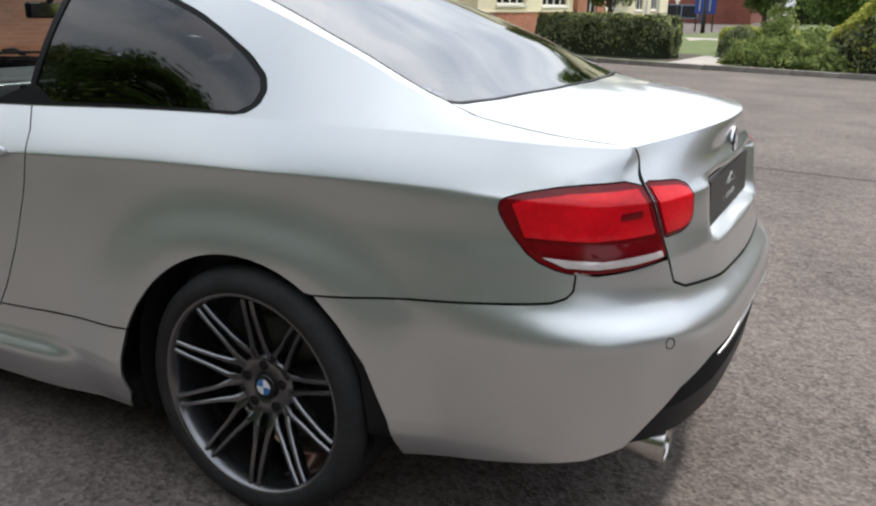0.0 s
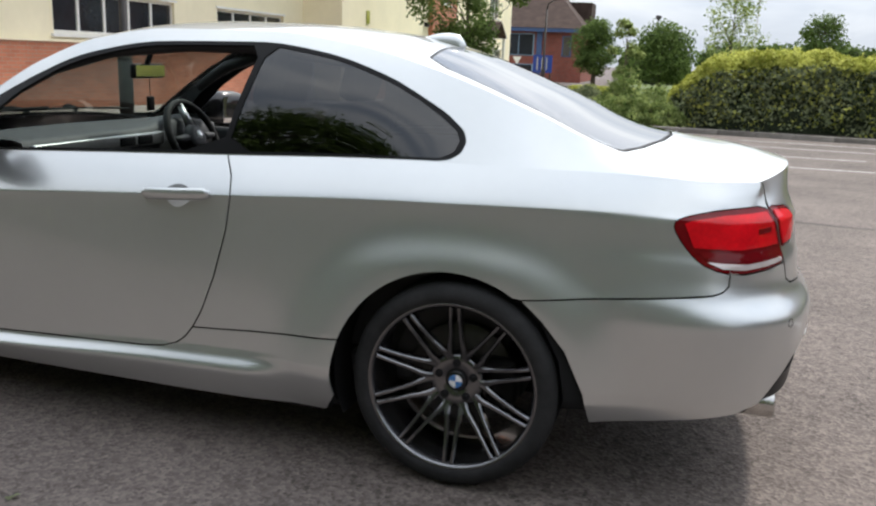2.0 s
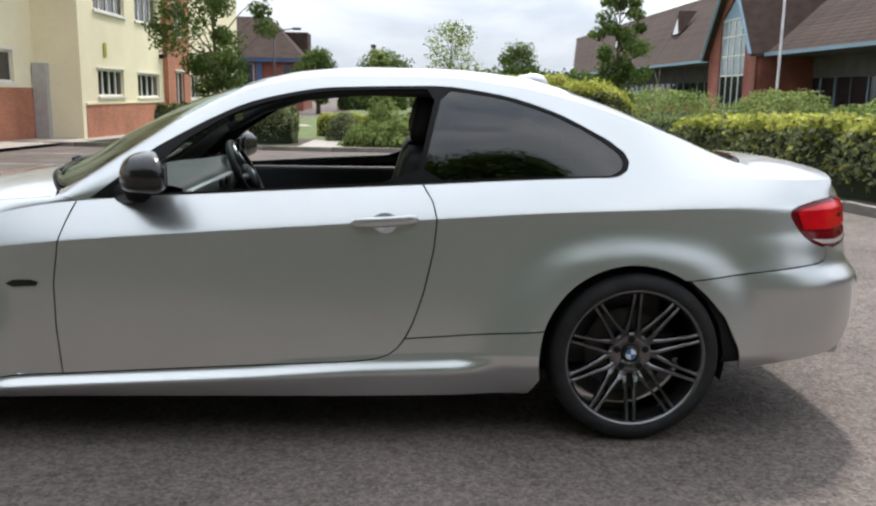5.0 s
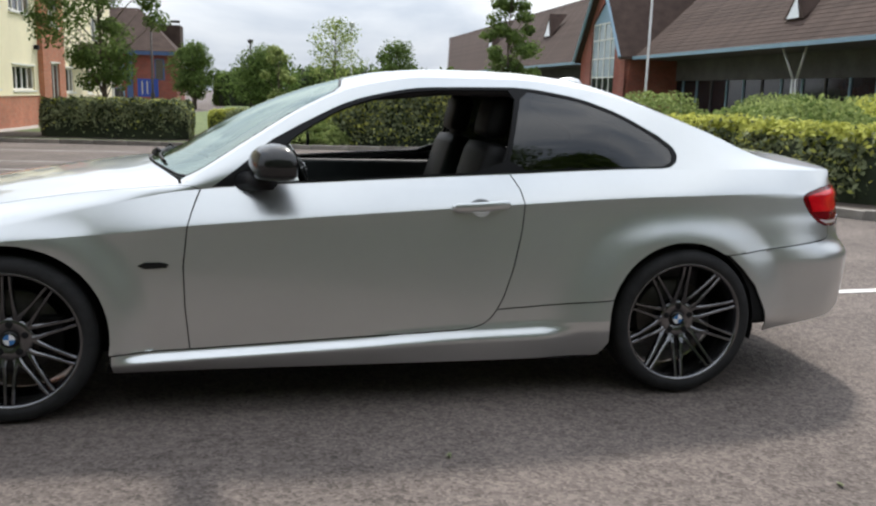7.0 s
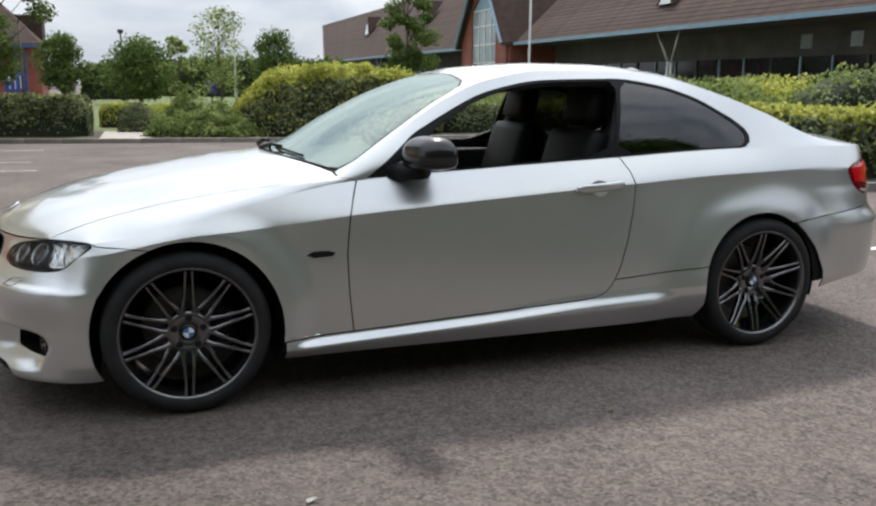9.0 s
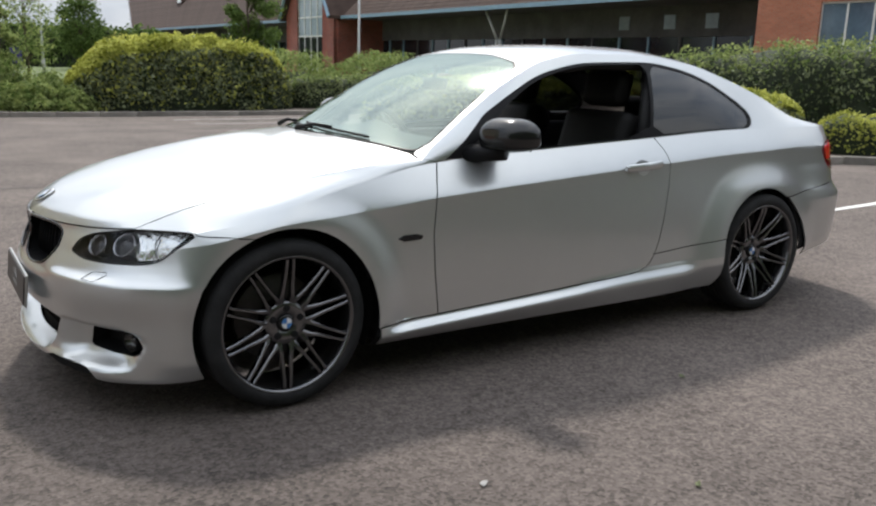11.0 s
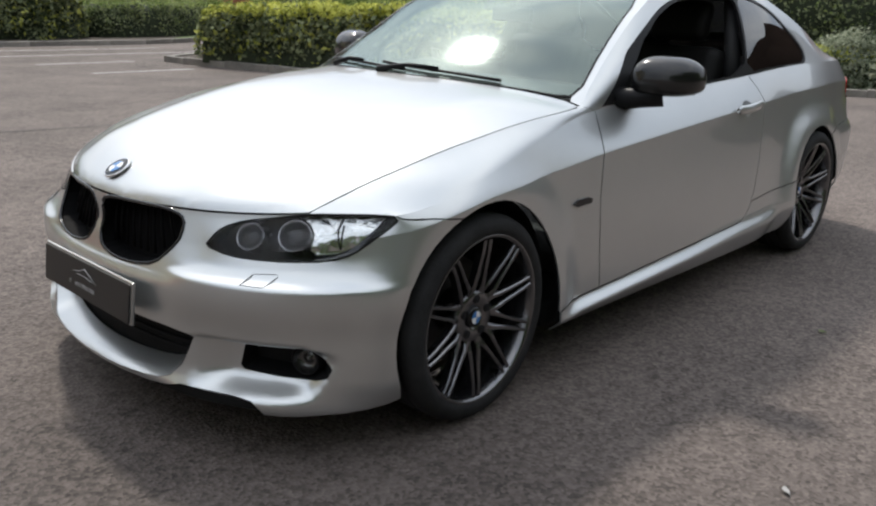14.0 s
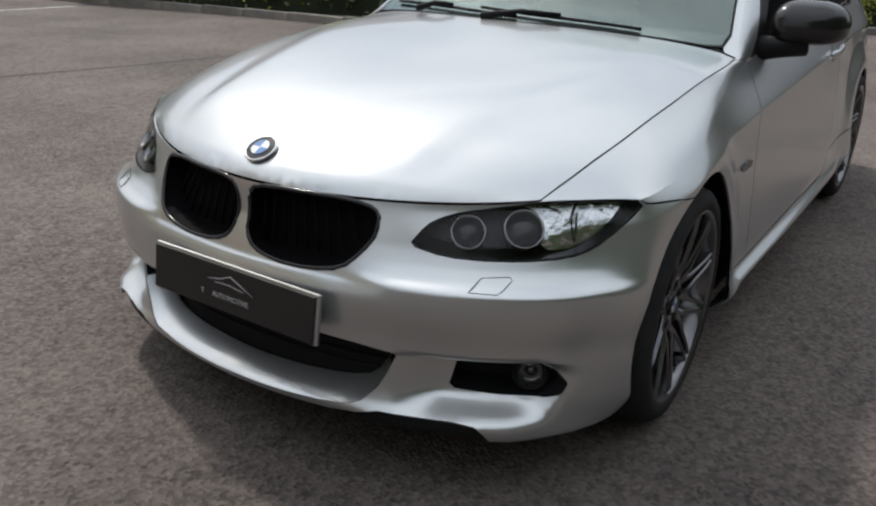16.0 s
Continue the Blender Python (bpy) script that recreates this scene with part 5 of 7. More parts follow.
# plates: dark dealer plates
def dealer_plate(name, m, text_side):
    pl = new(name)
    pl.parent = car
    pl.matrix_local = m
    pl["label"] = "black dealer plate with pale emblem and lettering"
    bm = bmesh.new()
    box(bm, -0.272, 0.272, -0.006, 0.004, -0.061, 0.061, 0.004)
    part("plate_holder", bm, ALU_TRIM, pl, "pale plate holder", smooth=False)
    bm = bmesh.new()
    box(bm, -0.268, 0.262, -0.0105, -0.0062, -0.058, 0.054, 0.002)
    part("plate_face", bm, PLATE_BLACK, pl, smooth=False)
    for word, x0, tall in (("T", -0.098, 0.017), ("AUTOMOTIVE", -0.060, 0.019)):
        cu = bpy.data.curves.new("lettering", "FONT")
        cu.body, cu.size, cu.extrude = word, tall, 0.0004
        tmp = bpy.data.objects.new("lettering", cu)
        scene.collection.objects.link(tmp)
        me = bpy.data.meshes.new_from_object(tmp.evaluated_get(bpy.context.evaluated_depsgraph_get()))
        bpy.data.objects.remove(tmp)
        bpy.data.curves.remove(cu)
        me.materials.clear()
        me.materials.append(PLATE_TEXT)
        word_ob = new("lettering", me)
        word_ob.parent = pl
        word_ob.matrix_local = pose(x0, -0.0112, -0.028, 90, 0, 0)
        word_ob["label"] = "pale grey lettering"
    bm = bmesh.new()
    tube(bm, [(-0.075, -0.012, 0.014), (-0.03, -0.012, 0.022), (0.0, -0.012, 0.034), (0.03, -0.012, 0.022), (0.075, -0.012, 0.004)], [0.0009, 0.0014, 0.0015, 0.0013, 0.0006], 6)
    tube(bm, [(-0.05, -0.012, 0.010), (0.0, -0.012, 0.012), (0.045, -0.012, 0.006)], 0.001, 6)
    part("emblem_swoosh", bm, PLATE_TEXT, pl, "pale swoosh emblem")
    return pl


dealer_plate("front_plate", pose(-0.812, -0.018, 0.420, 0, 0, -90) @ pose(0, 0, 0, -6, 0, 0), 1)
dealer_plate("rear_plate", pose(3.692, 0, 0.828, 0, 0, 90) @ pose(0, 0, 0, -4, 0, 0), 1)


def roundel(name, m, r):
    rd = new(name)
    rd.parent = car
    rd.matrix_local = m
    rd["label"] = "round badge in dark, blue and white"
    bm = bmesh.new()
    lathe(bm, [(r * 1.03, 0.0), (r * 1.03, 0.004), (r * 0.97, 0.0055), (r * 0.93, 0.005)], 32, "z")
    part("badge_rim", bm, CHROME, rd)
    bm = bmesh.new()
    lathe(bm, [(r * 0.94, 0.0045), (r * 0.5, 0.006), (0.0001, 0.0065)], 32, "z")
    part("badge_disc", bm, GLOSS_BLACK, rd)
    for k, mat in enumerate((BADGE_WHITE, BADGE_BLUE, BADGE_WHITE, BADGE_BLUE)):
        pts = [(0, 0, 0.0085)] + [(r * 0.58 * math.cos(radians(90 * k + 15 * j)), r * 0.58 * math.sin(radians(90 * k + 15 * j)), 0.0078) for j in range(7)]
        raw("badge_quarter", pts, [(0, j, j + 1) for j in range(1, 7)], mat, rd)
    return rd


p3 = top_point(np.array([-0.425, -0.415, -0.425]), np.array([0.0, 0.0, 0.02]))
nose_up = Vector(p3[1] - p3[0]).normalized()
roundel("bonnet_badge", Matrix.Translation(Vector(p3[0]) + Vector((-0.004, 0, 0.002))) @ (Vector((-nose_up.z, 0, nose_up.x))).to_track_quat("Z", "Y").to_matrix().to_4x4(), 0.041)
boot_at = skin([S1], [0.938], -0.003, 1)[0]
roundel("boot_badge", Matrix.Translation((float(boot_at[0]), 0, 0.938)) @ Vector((1, 0, 0.05)).to_track_quat("Z", "Y").to_matrix().to_4x4(), 0.041)

# shark fin aerial
bm = bmesh.new()
rings = []
for k in range(9):
    f_ = k / 8
    x_, h_, w_ = 2.375 + 0.155 * f_, 0.042 * math.sin(min(1, f_ * 1.25) * math.pi / 2) ** 1.1 * (1 if f_ < 0.93 else 0.55), 0.030 * (0.35 + 0.65 * math.sin(math.pi * min(0.92, f_ * 0.8 + 0.1)))
    z0 = float(top_point(x_, 0.0)[2])
    rings.append([bm.verts.new((x_, w_ * math.cos(math.pi * j / 8), z0 - 0.004 + (h_ + 0.004) * math.sin(math.pi * j / 8) ** 0.8)) for j in range(9)])
for r0, r1 in zip(rings[:-1], rings[1:]):
    for j in range(8):
        bm.faces.new((r0[j], r0[j + 1], r1[j + 1], r1[j]))
bm.faces.new(rings[0]), bm.faces.new(rings[-1])
part("roof_aerial", bm, PAINT, car, "silver shark fin aerial")

# wipers on the windscreen
for b0, b1, q0, q1 in ((0.62, -0.18, 0.672, 0.705), (0.05, -0.80, 0.672, 0.700)):
    wp = new("wiper")
    wp.parent = car
    wp["label"] = "black windscreen wiper"
    bs = np.linspace(b0, b1, 12)
    qs = np.linspace(q0, q1, 12)
    p = top_point(qs, np.abs(bs))
    p[:, 1] = -p[:, 1] * np.sign(bs)
    bm = bmesh.new()
    tube(bm, [(a_[0], a_[1], a_[2] + 0.010) for a_ in p], [0.006] * 12, 6)
    part("wiper_blade", bm, BLACK_TRIM, wp)
    bm = bmesh.new()
    mid = p[5]
    root_ = top_point(0.645, abs(0.46 * b1))
    tube(bm, [(float(root_[0]), -0.46 * b1, float(root_[2]) + 0.008), (float((mid[0] + root_[0]) / 2), float((mid[1] - 0.46 * b1) / 2), float(mid[2]) + 0.022), (mid[0], mid[1], mid[2] + 0.020)], [0.013, 0.008, 0.006], 8)
    part("wiper_arm", bm, BLACK_TRIM, wp)

# cabin
def cushion(name, x0, x1, y0, y1, z0, z1, mat, parent, bev=0.05, m=None, label=""):
    bm = bmesh.new()
    box(bm, x0, x1, y0, y1, z0, z1, bev, m)
    return part(name, bm, mat, parent, label)


cab = new("cabin_lining")
cab.parent = car
cushion("cabin_floor", 0.70, 2.95, -0.66, 0.66, 0.26, 0.34, INTERIOR, cab, 0.02)
for sy in (-1, 1):
    cushion("door_lining", 0.72, 2.0, sy * 0.685, sy * 0.635, 0.36, 0.915, INTERIOR, cab, 0.02)
    cushion("rear_side_lining", 2.0, 2.9, sy * 0.66, sy * 0.60, 0.36, 0.95, INTERIOR, cab, 0.02)
    bm = bmesh.new()
    tube(bm, [(0.99, sy * 0.625, 1.11), (1.17, sy * 0.585, 1.215), (1.4, sy * 0.555, 1.285), (1.7, sy * 0.535, 1.315), (2.02, sy * 0.53, 1.315), (2.3, sy * 0.54, 1.285)], [0.025, 0.03, 0.03, 0.03, 0.03, 0.03], 8)
    part("roof_rail_lining", bm, INTERIOR, cab)
    bm = bmesh.new()
    tube(bm, [(1.97, sy * 0.66, 0.93), (2.03, sy * 0.60, 1.12), (2.07, sy * 0.55, 1.30)], [0.045, 0.035, 0.03], 8)
    part("pillar_lining", bm, INTERIOR, cab)
top_panel("headliner", [(1.31, 0.0), (1.29, 0.9), (2.5, 0.9), (2.52, 0.0)], HEADLINER, cab, "grey headliner", thick=0, lift=-0.03)
dash = new("dashboard")
dash.parent = car
dash["label"] = "dark dashboard with silver trim strip"
bm = bmesh.new()
rings = []
for y_ in np.linspace(-0.64, 0.64, 17):
    hump = 0.045 * math.exp(-(((y_ - 0.36) / 0.17) ** 2))
    prof = [(0.67, 0.90), (0.78, 0.945), (0.92, 0.945 + hump * 0.6), (1.02, 0.945 + hump), (1.06, 0.935 + hump * 0.5), (1.075, 0.87), (1.05, 0.72), (1.00, 0.55)]
    bow_ = 0.19 * (1 - (y_ / 0.64) ** 2)
    rings.append([bm.verts.new((a_ - bow_ * max(0.0, 1 - k * 0.5), y_, b_)) for k, (a_, b_) in enumerate(prof)])
for r0, r1 in zip(rings[:-1], rings[1:]):
    for j in range(7):
        bm.faces.new((r0[j], r1[j], r1[j + 1], r0[j + 1]))
part("dash_body", bm, INTERIOR, dash)
cushion("trim_strip", 1.064, 1.090, -0.61, 0.18, 0.872, 0.926, ALU_TRIM, dash, 0.006, label="silver trim strip")
for y_ in (-0.08, 0.04):
    vent = cushion("air_vent", 1.080, 1.095, y_ - 0.05, y_ + 0.05, 0.880, 0.919, BLACK_TRIM, dash, 0.006)
sw = new("steering_wheel")
sw.parent = car
sw["label"] = "black three-spoke steering wheel with silver insert"
sw.matrix_local = pose(1.12, 0.37, 0.885, 0, 64, 0)
bm = bmesh.new()
ring_pts = [(0.178 * math.cos(2 * math.pi * k / 32), 0.178 * math.sin(2 * math.pi * k / 32), 0) for k in range(33)]
tube(bm, ring_pts, 0.017, 10, cap=False)
part("wheel_rim", bm, LEATHER, sw)
bm = bmesh.new()
made = bmesh.ops.create_uvsphere(bm, u_segments=20, v_segments=10, radius=1)
for v in made["verts"]:
    v.co = (v.co.x * 0.065, v.co.y * 0.07, v.co.z * 0.028 + 0.01)
part("airbag_pad", bm, INTERIOR, sw)
for a_ in (90, -90, 180):
    bm = bmesh.new()
    tube(bm, [(0.05 * math.cos(radians(a_)), 0.05 * math.sin(radians(a_)), 0.005), (0.17 * math.cos(radians(a_)), 0.17 * math.sin(radians(a_)), 0)], [0.022, 0.013], 8)
    part("wheel_spoke", bm, ALU_TRIM if a_ == 180 else INTERIOR, sw)
bm = bmesh.new()
lathe(bm, [(0.021, 0.037), (0.018, 0.040), (0.0001, 0.041)], 20, "z")
part("wheel_badge", bm, BADGE_WHITE, sw)
bm = bmesh.new()
tube(bm, [(0.98, 0.37, 0.83), (1.11, 0.37, 0.88)], 0.035, 10)
part("steering_column", bm, INTERIOR, dash)
for y_ in (-0.37, 0.37):
    seat = new("front_seat")
    seat.parent = car
    seat["label"] = "dark leather front seat with headrest"
    cushion("seat_cushion", 1.28, 1.82, y_ - 0.25, y_ + 0.25, 0.36, 0.54, LEATHER, seat, 0.06)
    cushion("seat_back", -0.09, 0.07, -0.24, 0.24, 0.0, 0.64, LEATHER, seat, 0.06, pose(1.80, y_, 0.46, 0, 17, 0))
    cushion("headrest", -0.05, 0.05, -0.14, 0.14, 0.66, 0.85, LEATHER, seat, 0.045, pose(1.79, y_, 0.46, 0, 14, 0))
rs = new("rear_seat")
rs.parent = car
rs["label"] = "dark leather rear bench"
cushion("bench_cushion", 2.2, 2.7, -0.58, 0.58, 0.36, 0.52, LEATHER, rs, 0.06)
cushion("bench_back", -0.08, 0.08, -0.58, 0.58, 0.0, 0.55, LEATHER, rs, 0.06, pose(2.68, 0, 0.48, 0, 22, 0))
for y_ in (-0.3, 0.3):
    cushion("bench_headrest", 2.86, 2.95, y_ - 0.12, y_ + 0.12, 0.98, 1.12, LEATHER, rs, 0.04)
cushion("parcel_shelf", 2.85, 3.26, -0.56, 0.56, 0.96, 0.99, INTERIOR, cab, 0.01)
bm = bmesh.new()
box(bm, 1.13, 1.155, -0.105, 0.105, 1.165, 1.225, 0.01)
tube(bm, [(1.14, 0, 1.22), (1.17, 0, 1.285)], 0.012, 8)
inside_mirror = part("rear_view_mirror", bm, BLACK_TRIM, car)
bm = bmesh.new()
box(bm, 1.1555, 1.159, -0.097, 0.097, 1.172, 1.218, 0.0)
part("mirror_glass", bm, CHROME, inside_mirror, "mirror glass", smooth=False)
bm = bmesh.new()
tube(bm, [(1.15, 0.0, 1.165), (1.152, 0.0, 1.09)], 0.0015, 5)
box(bm, 1.146, 1.158, -0.022, 0.022, 1.03, 1.09, 0.005)
part("air_freshener", bm, BLACK_TRIM, car, "dark hanging air freshener")

# ---- ground: a car park that falls gently away behind the car ----
def ground_z(y):
    return -0.0145 * min(max(0.0, y - 1.0), 29.0)


xs = [-600, -200, -80] + list(range(-40, 61, 4)) + [120, 250, 600]
ys = [-600, -200, -80, -40, -20, -10, -4, 1] + list(range(4, 31, 2)) + [40, 60, 100, 200, 600]
verts = [(x, y, ground_z(y)) for y in ys for x in xs]
nx = len(xs)
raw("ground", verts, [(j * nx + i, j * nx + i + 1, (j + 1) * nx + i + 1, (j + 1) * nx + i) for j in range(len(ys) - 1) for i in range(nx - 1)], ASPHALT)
tagged(bpy.data.objects["ground"], "worn grey asphalt car park with pale chips", "asphalt", kind="structure")


def strip_on_ground(name, pts, width, mat, lift, label, cat, kind=""):
    """A flat painted or poured strip along points."""
    v, f = [], []
    fine = []
    for (x0, y0), (x1, y1) in zip(pts[:-1], pts[1:]):
        n = max(1, int(math.hypot(x1 - x0, y1 - y0) / 1.0))
        fine += [(x0 + (x1 - x0) * k / n, y0 + (y1 - y0) * k / n) for k in range(n)]
    fine.append(pts[-1])
    for i, (x, y) in enumerate(fine):
        a, b = fine[max(i - 1, 0)], fine[min(i + 1, len(fine) - 1)]
        d = Vector((b[0] - a[0], b[1] - a[1])).normalized()
        wob = width / 2 * (1 + 0.12 * noise.noise((x * 2.1, y * 2.1, 3)))
        for sgn in (-1, 1):
            px, py = x - sgn * d.y * wob, y + sgn * d.x * wob
            v.append((px, py, ground_z(py) + lift))
    f = [(2 * i, 2 * i + 1, 2 * i + 3, 2 * i + 2) for i in range(len(fine) - 1)]
    return tagged(raw(name, v, f, mat), label, cat, kind=kind)


for y0 in (11.0, 13.1, 15.3, 17.0):
    strip_on_ground("bay_line", [(4.42 - 0.01 * (y0 - 11), y0), (9.0 if y0 > 13.5 else 6.3, y0 + 0.1)], 0.11, WORN_LINE, 0.004, "worn white painted parking bay line", "bay line")
for y0, x1 in ((10.9, -1.66), (12.85, -1.95), (16.4, -2.05)):
    strip_on_ground("bay_line", [(-7.0, y0 + 0.25), (x1, y0)], 0.11, WORN_LINE, 0.004, "worn white painted parking bay line", "bay line")
strip_on_ground("bay_line", [(4.86, 0.99), (7.24, 1.17), (9.2, 1.42)], 0.085, LINE_PAINT, 0.004, "worn white painted parking bay line", "bay line")
strip_on_ground("tar_joint", [(-9, 6.6), (-3, 6.05), (1.0, 5.65), (3.3, 5.3), (5.0, 5.2), (7.2, 5.6)], 0.03, TAR, 0.003, "dark tar joint across the asphalt", "tar joint", "structure")
# a few dropped leaves and paper scraps
for k, (x, y) in enumerate(((0.30, -1.71), (4.78, 0.93), (1.6, -1.35), (0.9, -2.05), (2.9, -1.75))):
    rnd = random.Random(k)
    pts = [(0.015 * (1 + 0.4 * rnd.random()) * math.cos(a) * (1.5 if j % 2 else 1), 0.010 * math.sin(a), 0.004 + 0.012 * rnd.random()) for j, a in enumerate(np.linspace(0, 2 * math.pi, 7, endpoint=False))]
    lf = raw("fallen_leaf", [(0, 0, 0.010)] + pts, [(0, j, j % 7 + 1) for j in range(1, 8)], WORN_LINE if k < 2 else LEAF_DARK)
    lf.location = (x, y, ground_z(y))
    lf.rotation_euler = (0, 0, rnd.random() * 6)
    tagged(lf, "small pale scrap lying on the asphalt" if k < 2 else "small dry leaf lying on the asphalt", "leaf", "fallen leaves")


# ---- kerbs and raised beds ----
def kerb_run(name, pts, label, inward=1):
    """Kerb stones one by one along a line, with the bed's edge to the left (inward 1)."""
    root = empty(name, (0, 0, 0), label, "kerb", kind="structure")
    bm = bmesh.new()
    box(bm, -0.452, 0.452, 0.0, 0.125, -0.08, 0.115, 0.012)
    me = bpy.data.meshes.new("kerb_stone")
    bm.to_mesh(me)
    bm.free()
    me.materials.append(KERB)
    for (x0, y0), (x1, y1) in zip(pts[:-1], pts[1:]):
        d = math.hypot(x1 - x0, y1 - y0)
        n = max(1, round(d / 0.914))
        a = math.atan2(y1 - y0, x1 - x0)
        for k in range(n):
            f = (k + 0.5) / n
            st = new("kerb_stone", me)
            st.parent = root
            y = y0 + (y1 - y0) * f
            st.location = (x0 + (x1 - x0) * f, y, ground_z(y) + 0.004 * math.sin(7.3 * k))
            st.rotation_euler = (0, 0, a)
            st.scale = (d / n / 0.914, inward, 1)
    return root


def bed(name, outline, lift, mat, label, cat):
    v = [(x, y, ground_z(y) + lift) for x, y in resample(outline, 2.0)]
    bm = bmesh.new()
    vs = [bm.verts.new(p) for p in v]
    bmesh.ops.triangle_fill(bm, edges=[bm.edges.new((vs[k], vs[(k + 1) % len(vs)])) for k in range(len(vs))], use_beauty=True)
    return tagged(part(name, bm, mat, None, smooth=False), label, cat, kind="structure")


FAR_KERB = [(-9.0, 20.3), (-4.5, 19.7), (-1.0, 19.0), (3.0, 18.6), (6.5, 18.5), (9.5, 18.6), (11.5, 19.4), (14.0, 21.5), (18.0, 25.5)]
kerb_run("far_kerb", FAR_KERB, "weathered concrete kerb along the hedges")
ISLAND = [(17.0, 15.6), (10.0, 13.9), (7.3, 13.3), (6.75, 12.9), (6.75, 12.2), (7.1, 10.0), (7.35, 7.5), (7.55, 5.6), (8.0, 4.75), (8.8, 4.4), (10.8, 3.8), (12.0, 2.7), (13.0, 0.9), (15.5, -3.0)]
kerb_run("island_kerb", ISLAND, "weathered concrete kerb round a planted island")
bed("far_bed", [(-9.0, 20.42), (-4.5, 19.82), (-1.0, 19.12), (3.0, 18.72), (6.5, 18.62), (9.5, 18.72), (11.4, 19.5), (13.9, 21.6), (17.9, 25.6), (24.0, 31.0), (24.0, 140.0), (-3.0, 140.0), (-3.0, 60.0), (-7.9, 34.0), (-7.9, 22.0)], 0.085, GRASS, "rough lawn behind the far kerb", "lawn")
bed("island_bed", [(17.0, 15.5), (10.0, 13.8), (7.4, 13.2), (6.87, 12.9), (6.87, 12.2), (7.22, 10.0), (7.47, 7.5), (7.67, 5.7), (8.1, 4.87), (8.9, 4.52), (10.9, 3.9), (12.1, 2.8), (13.1, 1.0), (15.6, -2.9), (26.2, -2.9), (26.2, 22.0)], 0.085, SOIL, "dark soil bed of the planted island", "soil")
bed("soil_bed", [(-7.2, 21.2), (-1.0, 20.2), (-1.0, 25.0), (-7.2, 25.2)], 0.095, SOIL, "dark soil under the hedge", "soil")
bed("shrub_bed", [(0.4, 19.2), (8.6, 18.95), (10.6, 19.4), (12.0, 21.0), (8.6, 24.5), (0.4, 24.5)], 0.095, SOIL, "dark soil under the shrubs", "soil")
bed("footpath", [(-9.38, 6.0), (-7.9, 6.0), (-7.6, 20.0), (-7.2, 21.0), (-7.2, 36.0), (-9.38, 36.0)], 0.09, PAVING, "pale paved footpath along the building", "footpath")
bed("footpath", [(-1.0, 19.13), (0.3, 18.98), (0.3, 26.0), (-3.0, 40.0), (-5.0, 40.0), (-1.0, 25.5)], 0.093, PAVING, "pale paved path between the hedges", "footpath")

# ---- hedges, shrubs and trees ----
def leaf_mesh(name, centres, normals, size, mat, parent, seed, spread=0.9, label=""):
    """Many small pointed leaves at given places, turned about their surface's direction."""
    r = np.random.RandomState(seed)
    n = len(centres)
    nrm = normals + r.normal(0, spread, (n, 3))
    nrm /= np.linalg.norm(nrm, axis=1)[:, None]
    a = r.normal(0, 1, (n, 3))
    a -= nrm * (a * nrm).sum(1)[:, None]
    a /= np.linalg.norm(a, axis=1)[:, None]
    b = np.cross(nrm, a)
    ln = size * r.uniform(0.6, 1.35, (n, 1))
    wd = ln * r.uniform(0.45, 0.7, (n, 1))
    v = np.stack([centres - a * ln * 0.5, centres + b * wd * 0.5 + nrm * ln * 0.08, centres + a * ln * 0.55, centres - b * wd * 0.5 + nrm * ln * 0.08], 1).reshape(-1, 3)
    me = bpy.data.meshes.new(name)
    me.vertices.add(4 * n)
    me.vertices.foreach_set("co", v.astype(np.float32).ravel())
    me.loops.add(4 * n)
    me.loops.foreach_set("vertex_index", np.arange(4 * n, dtype=np.int32))
    me.polygons.add(n)
    me.polygons.foreach_set("loop_start", np.arange(0, 4 * n, 4, dtype=np.int32))
    me.update(calc_edges=True)
    me.materials.append(mat)
    ob = new(name, me)
    ob.parent = parent
    ob["kind"] = "stuff"
    if label:
        ob["label"] = label
    return ob


def lump(x, y, z, f=1.0, seed=0.0):
    return noise.noise((x * f + seed, y * f - seed, z * f + 2 * seed)) + 0.5 * noise.noise((x * f * 2.3, y * f * 2.3 + seed, z * f * 2.3))


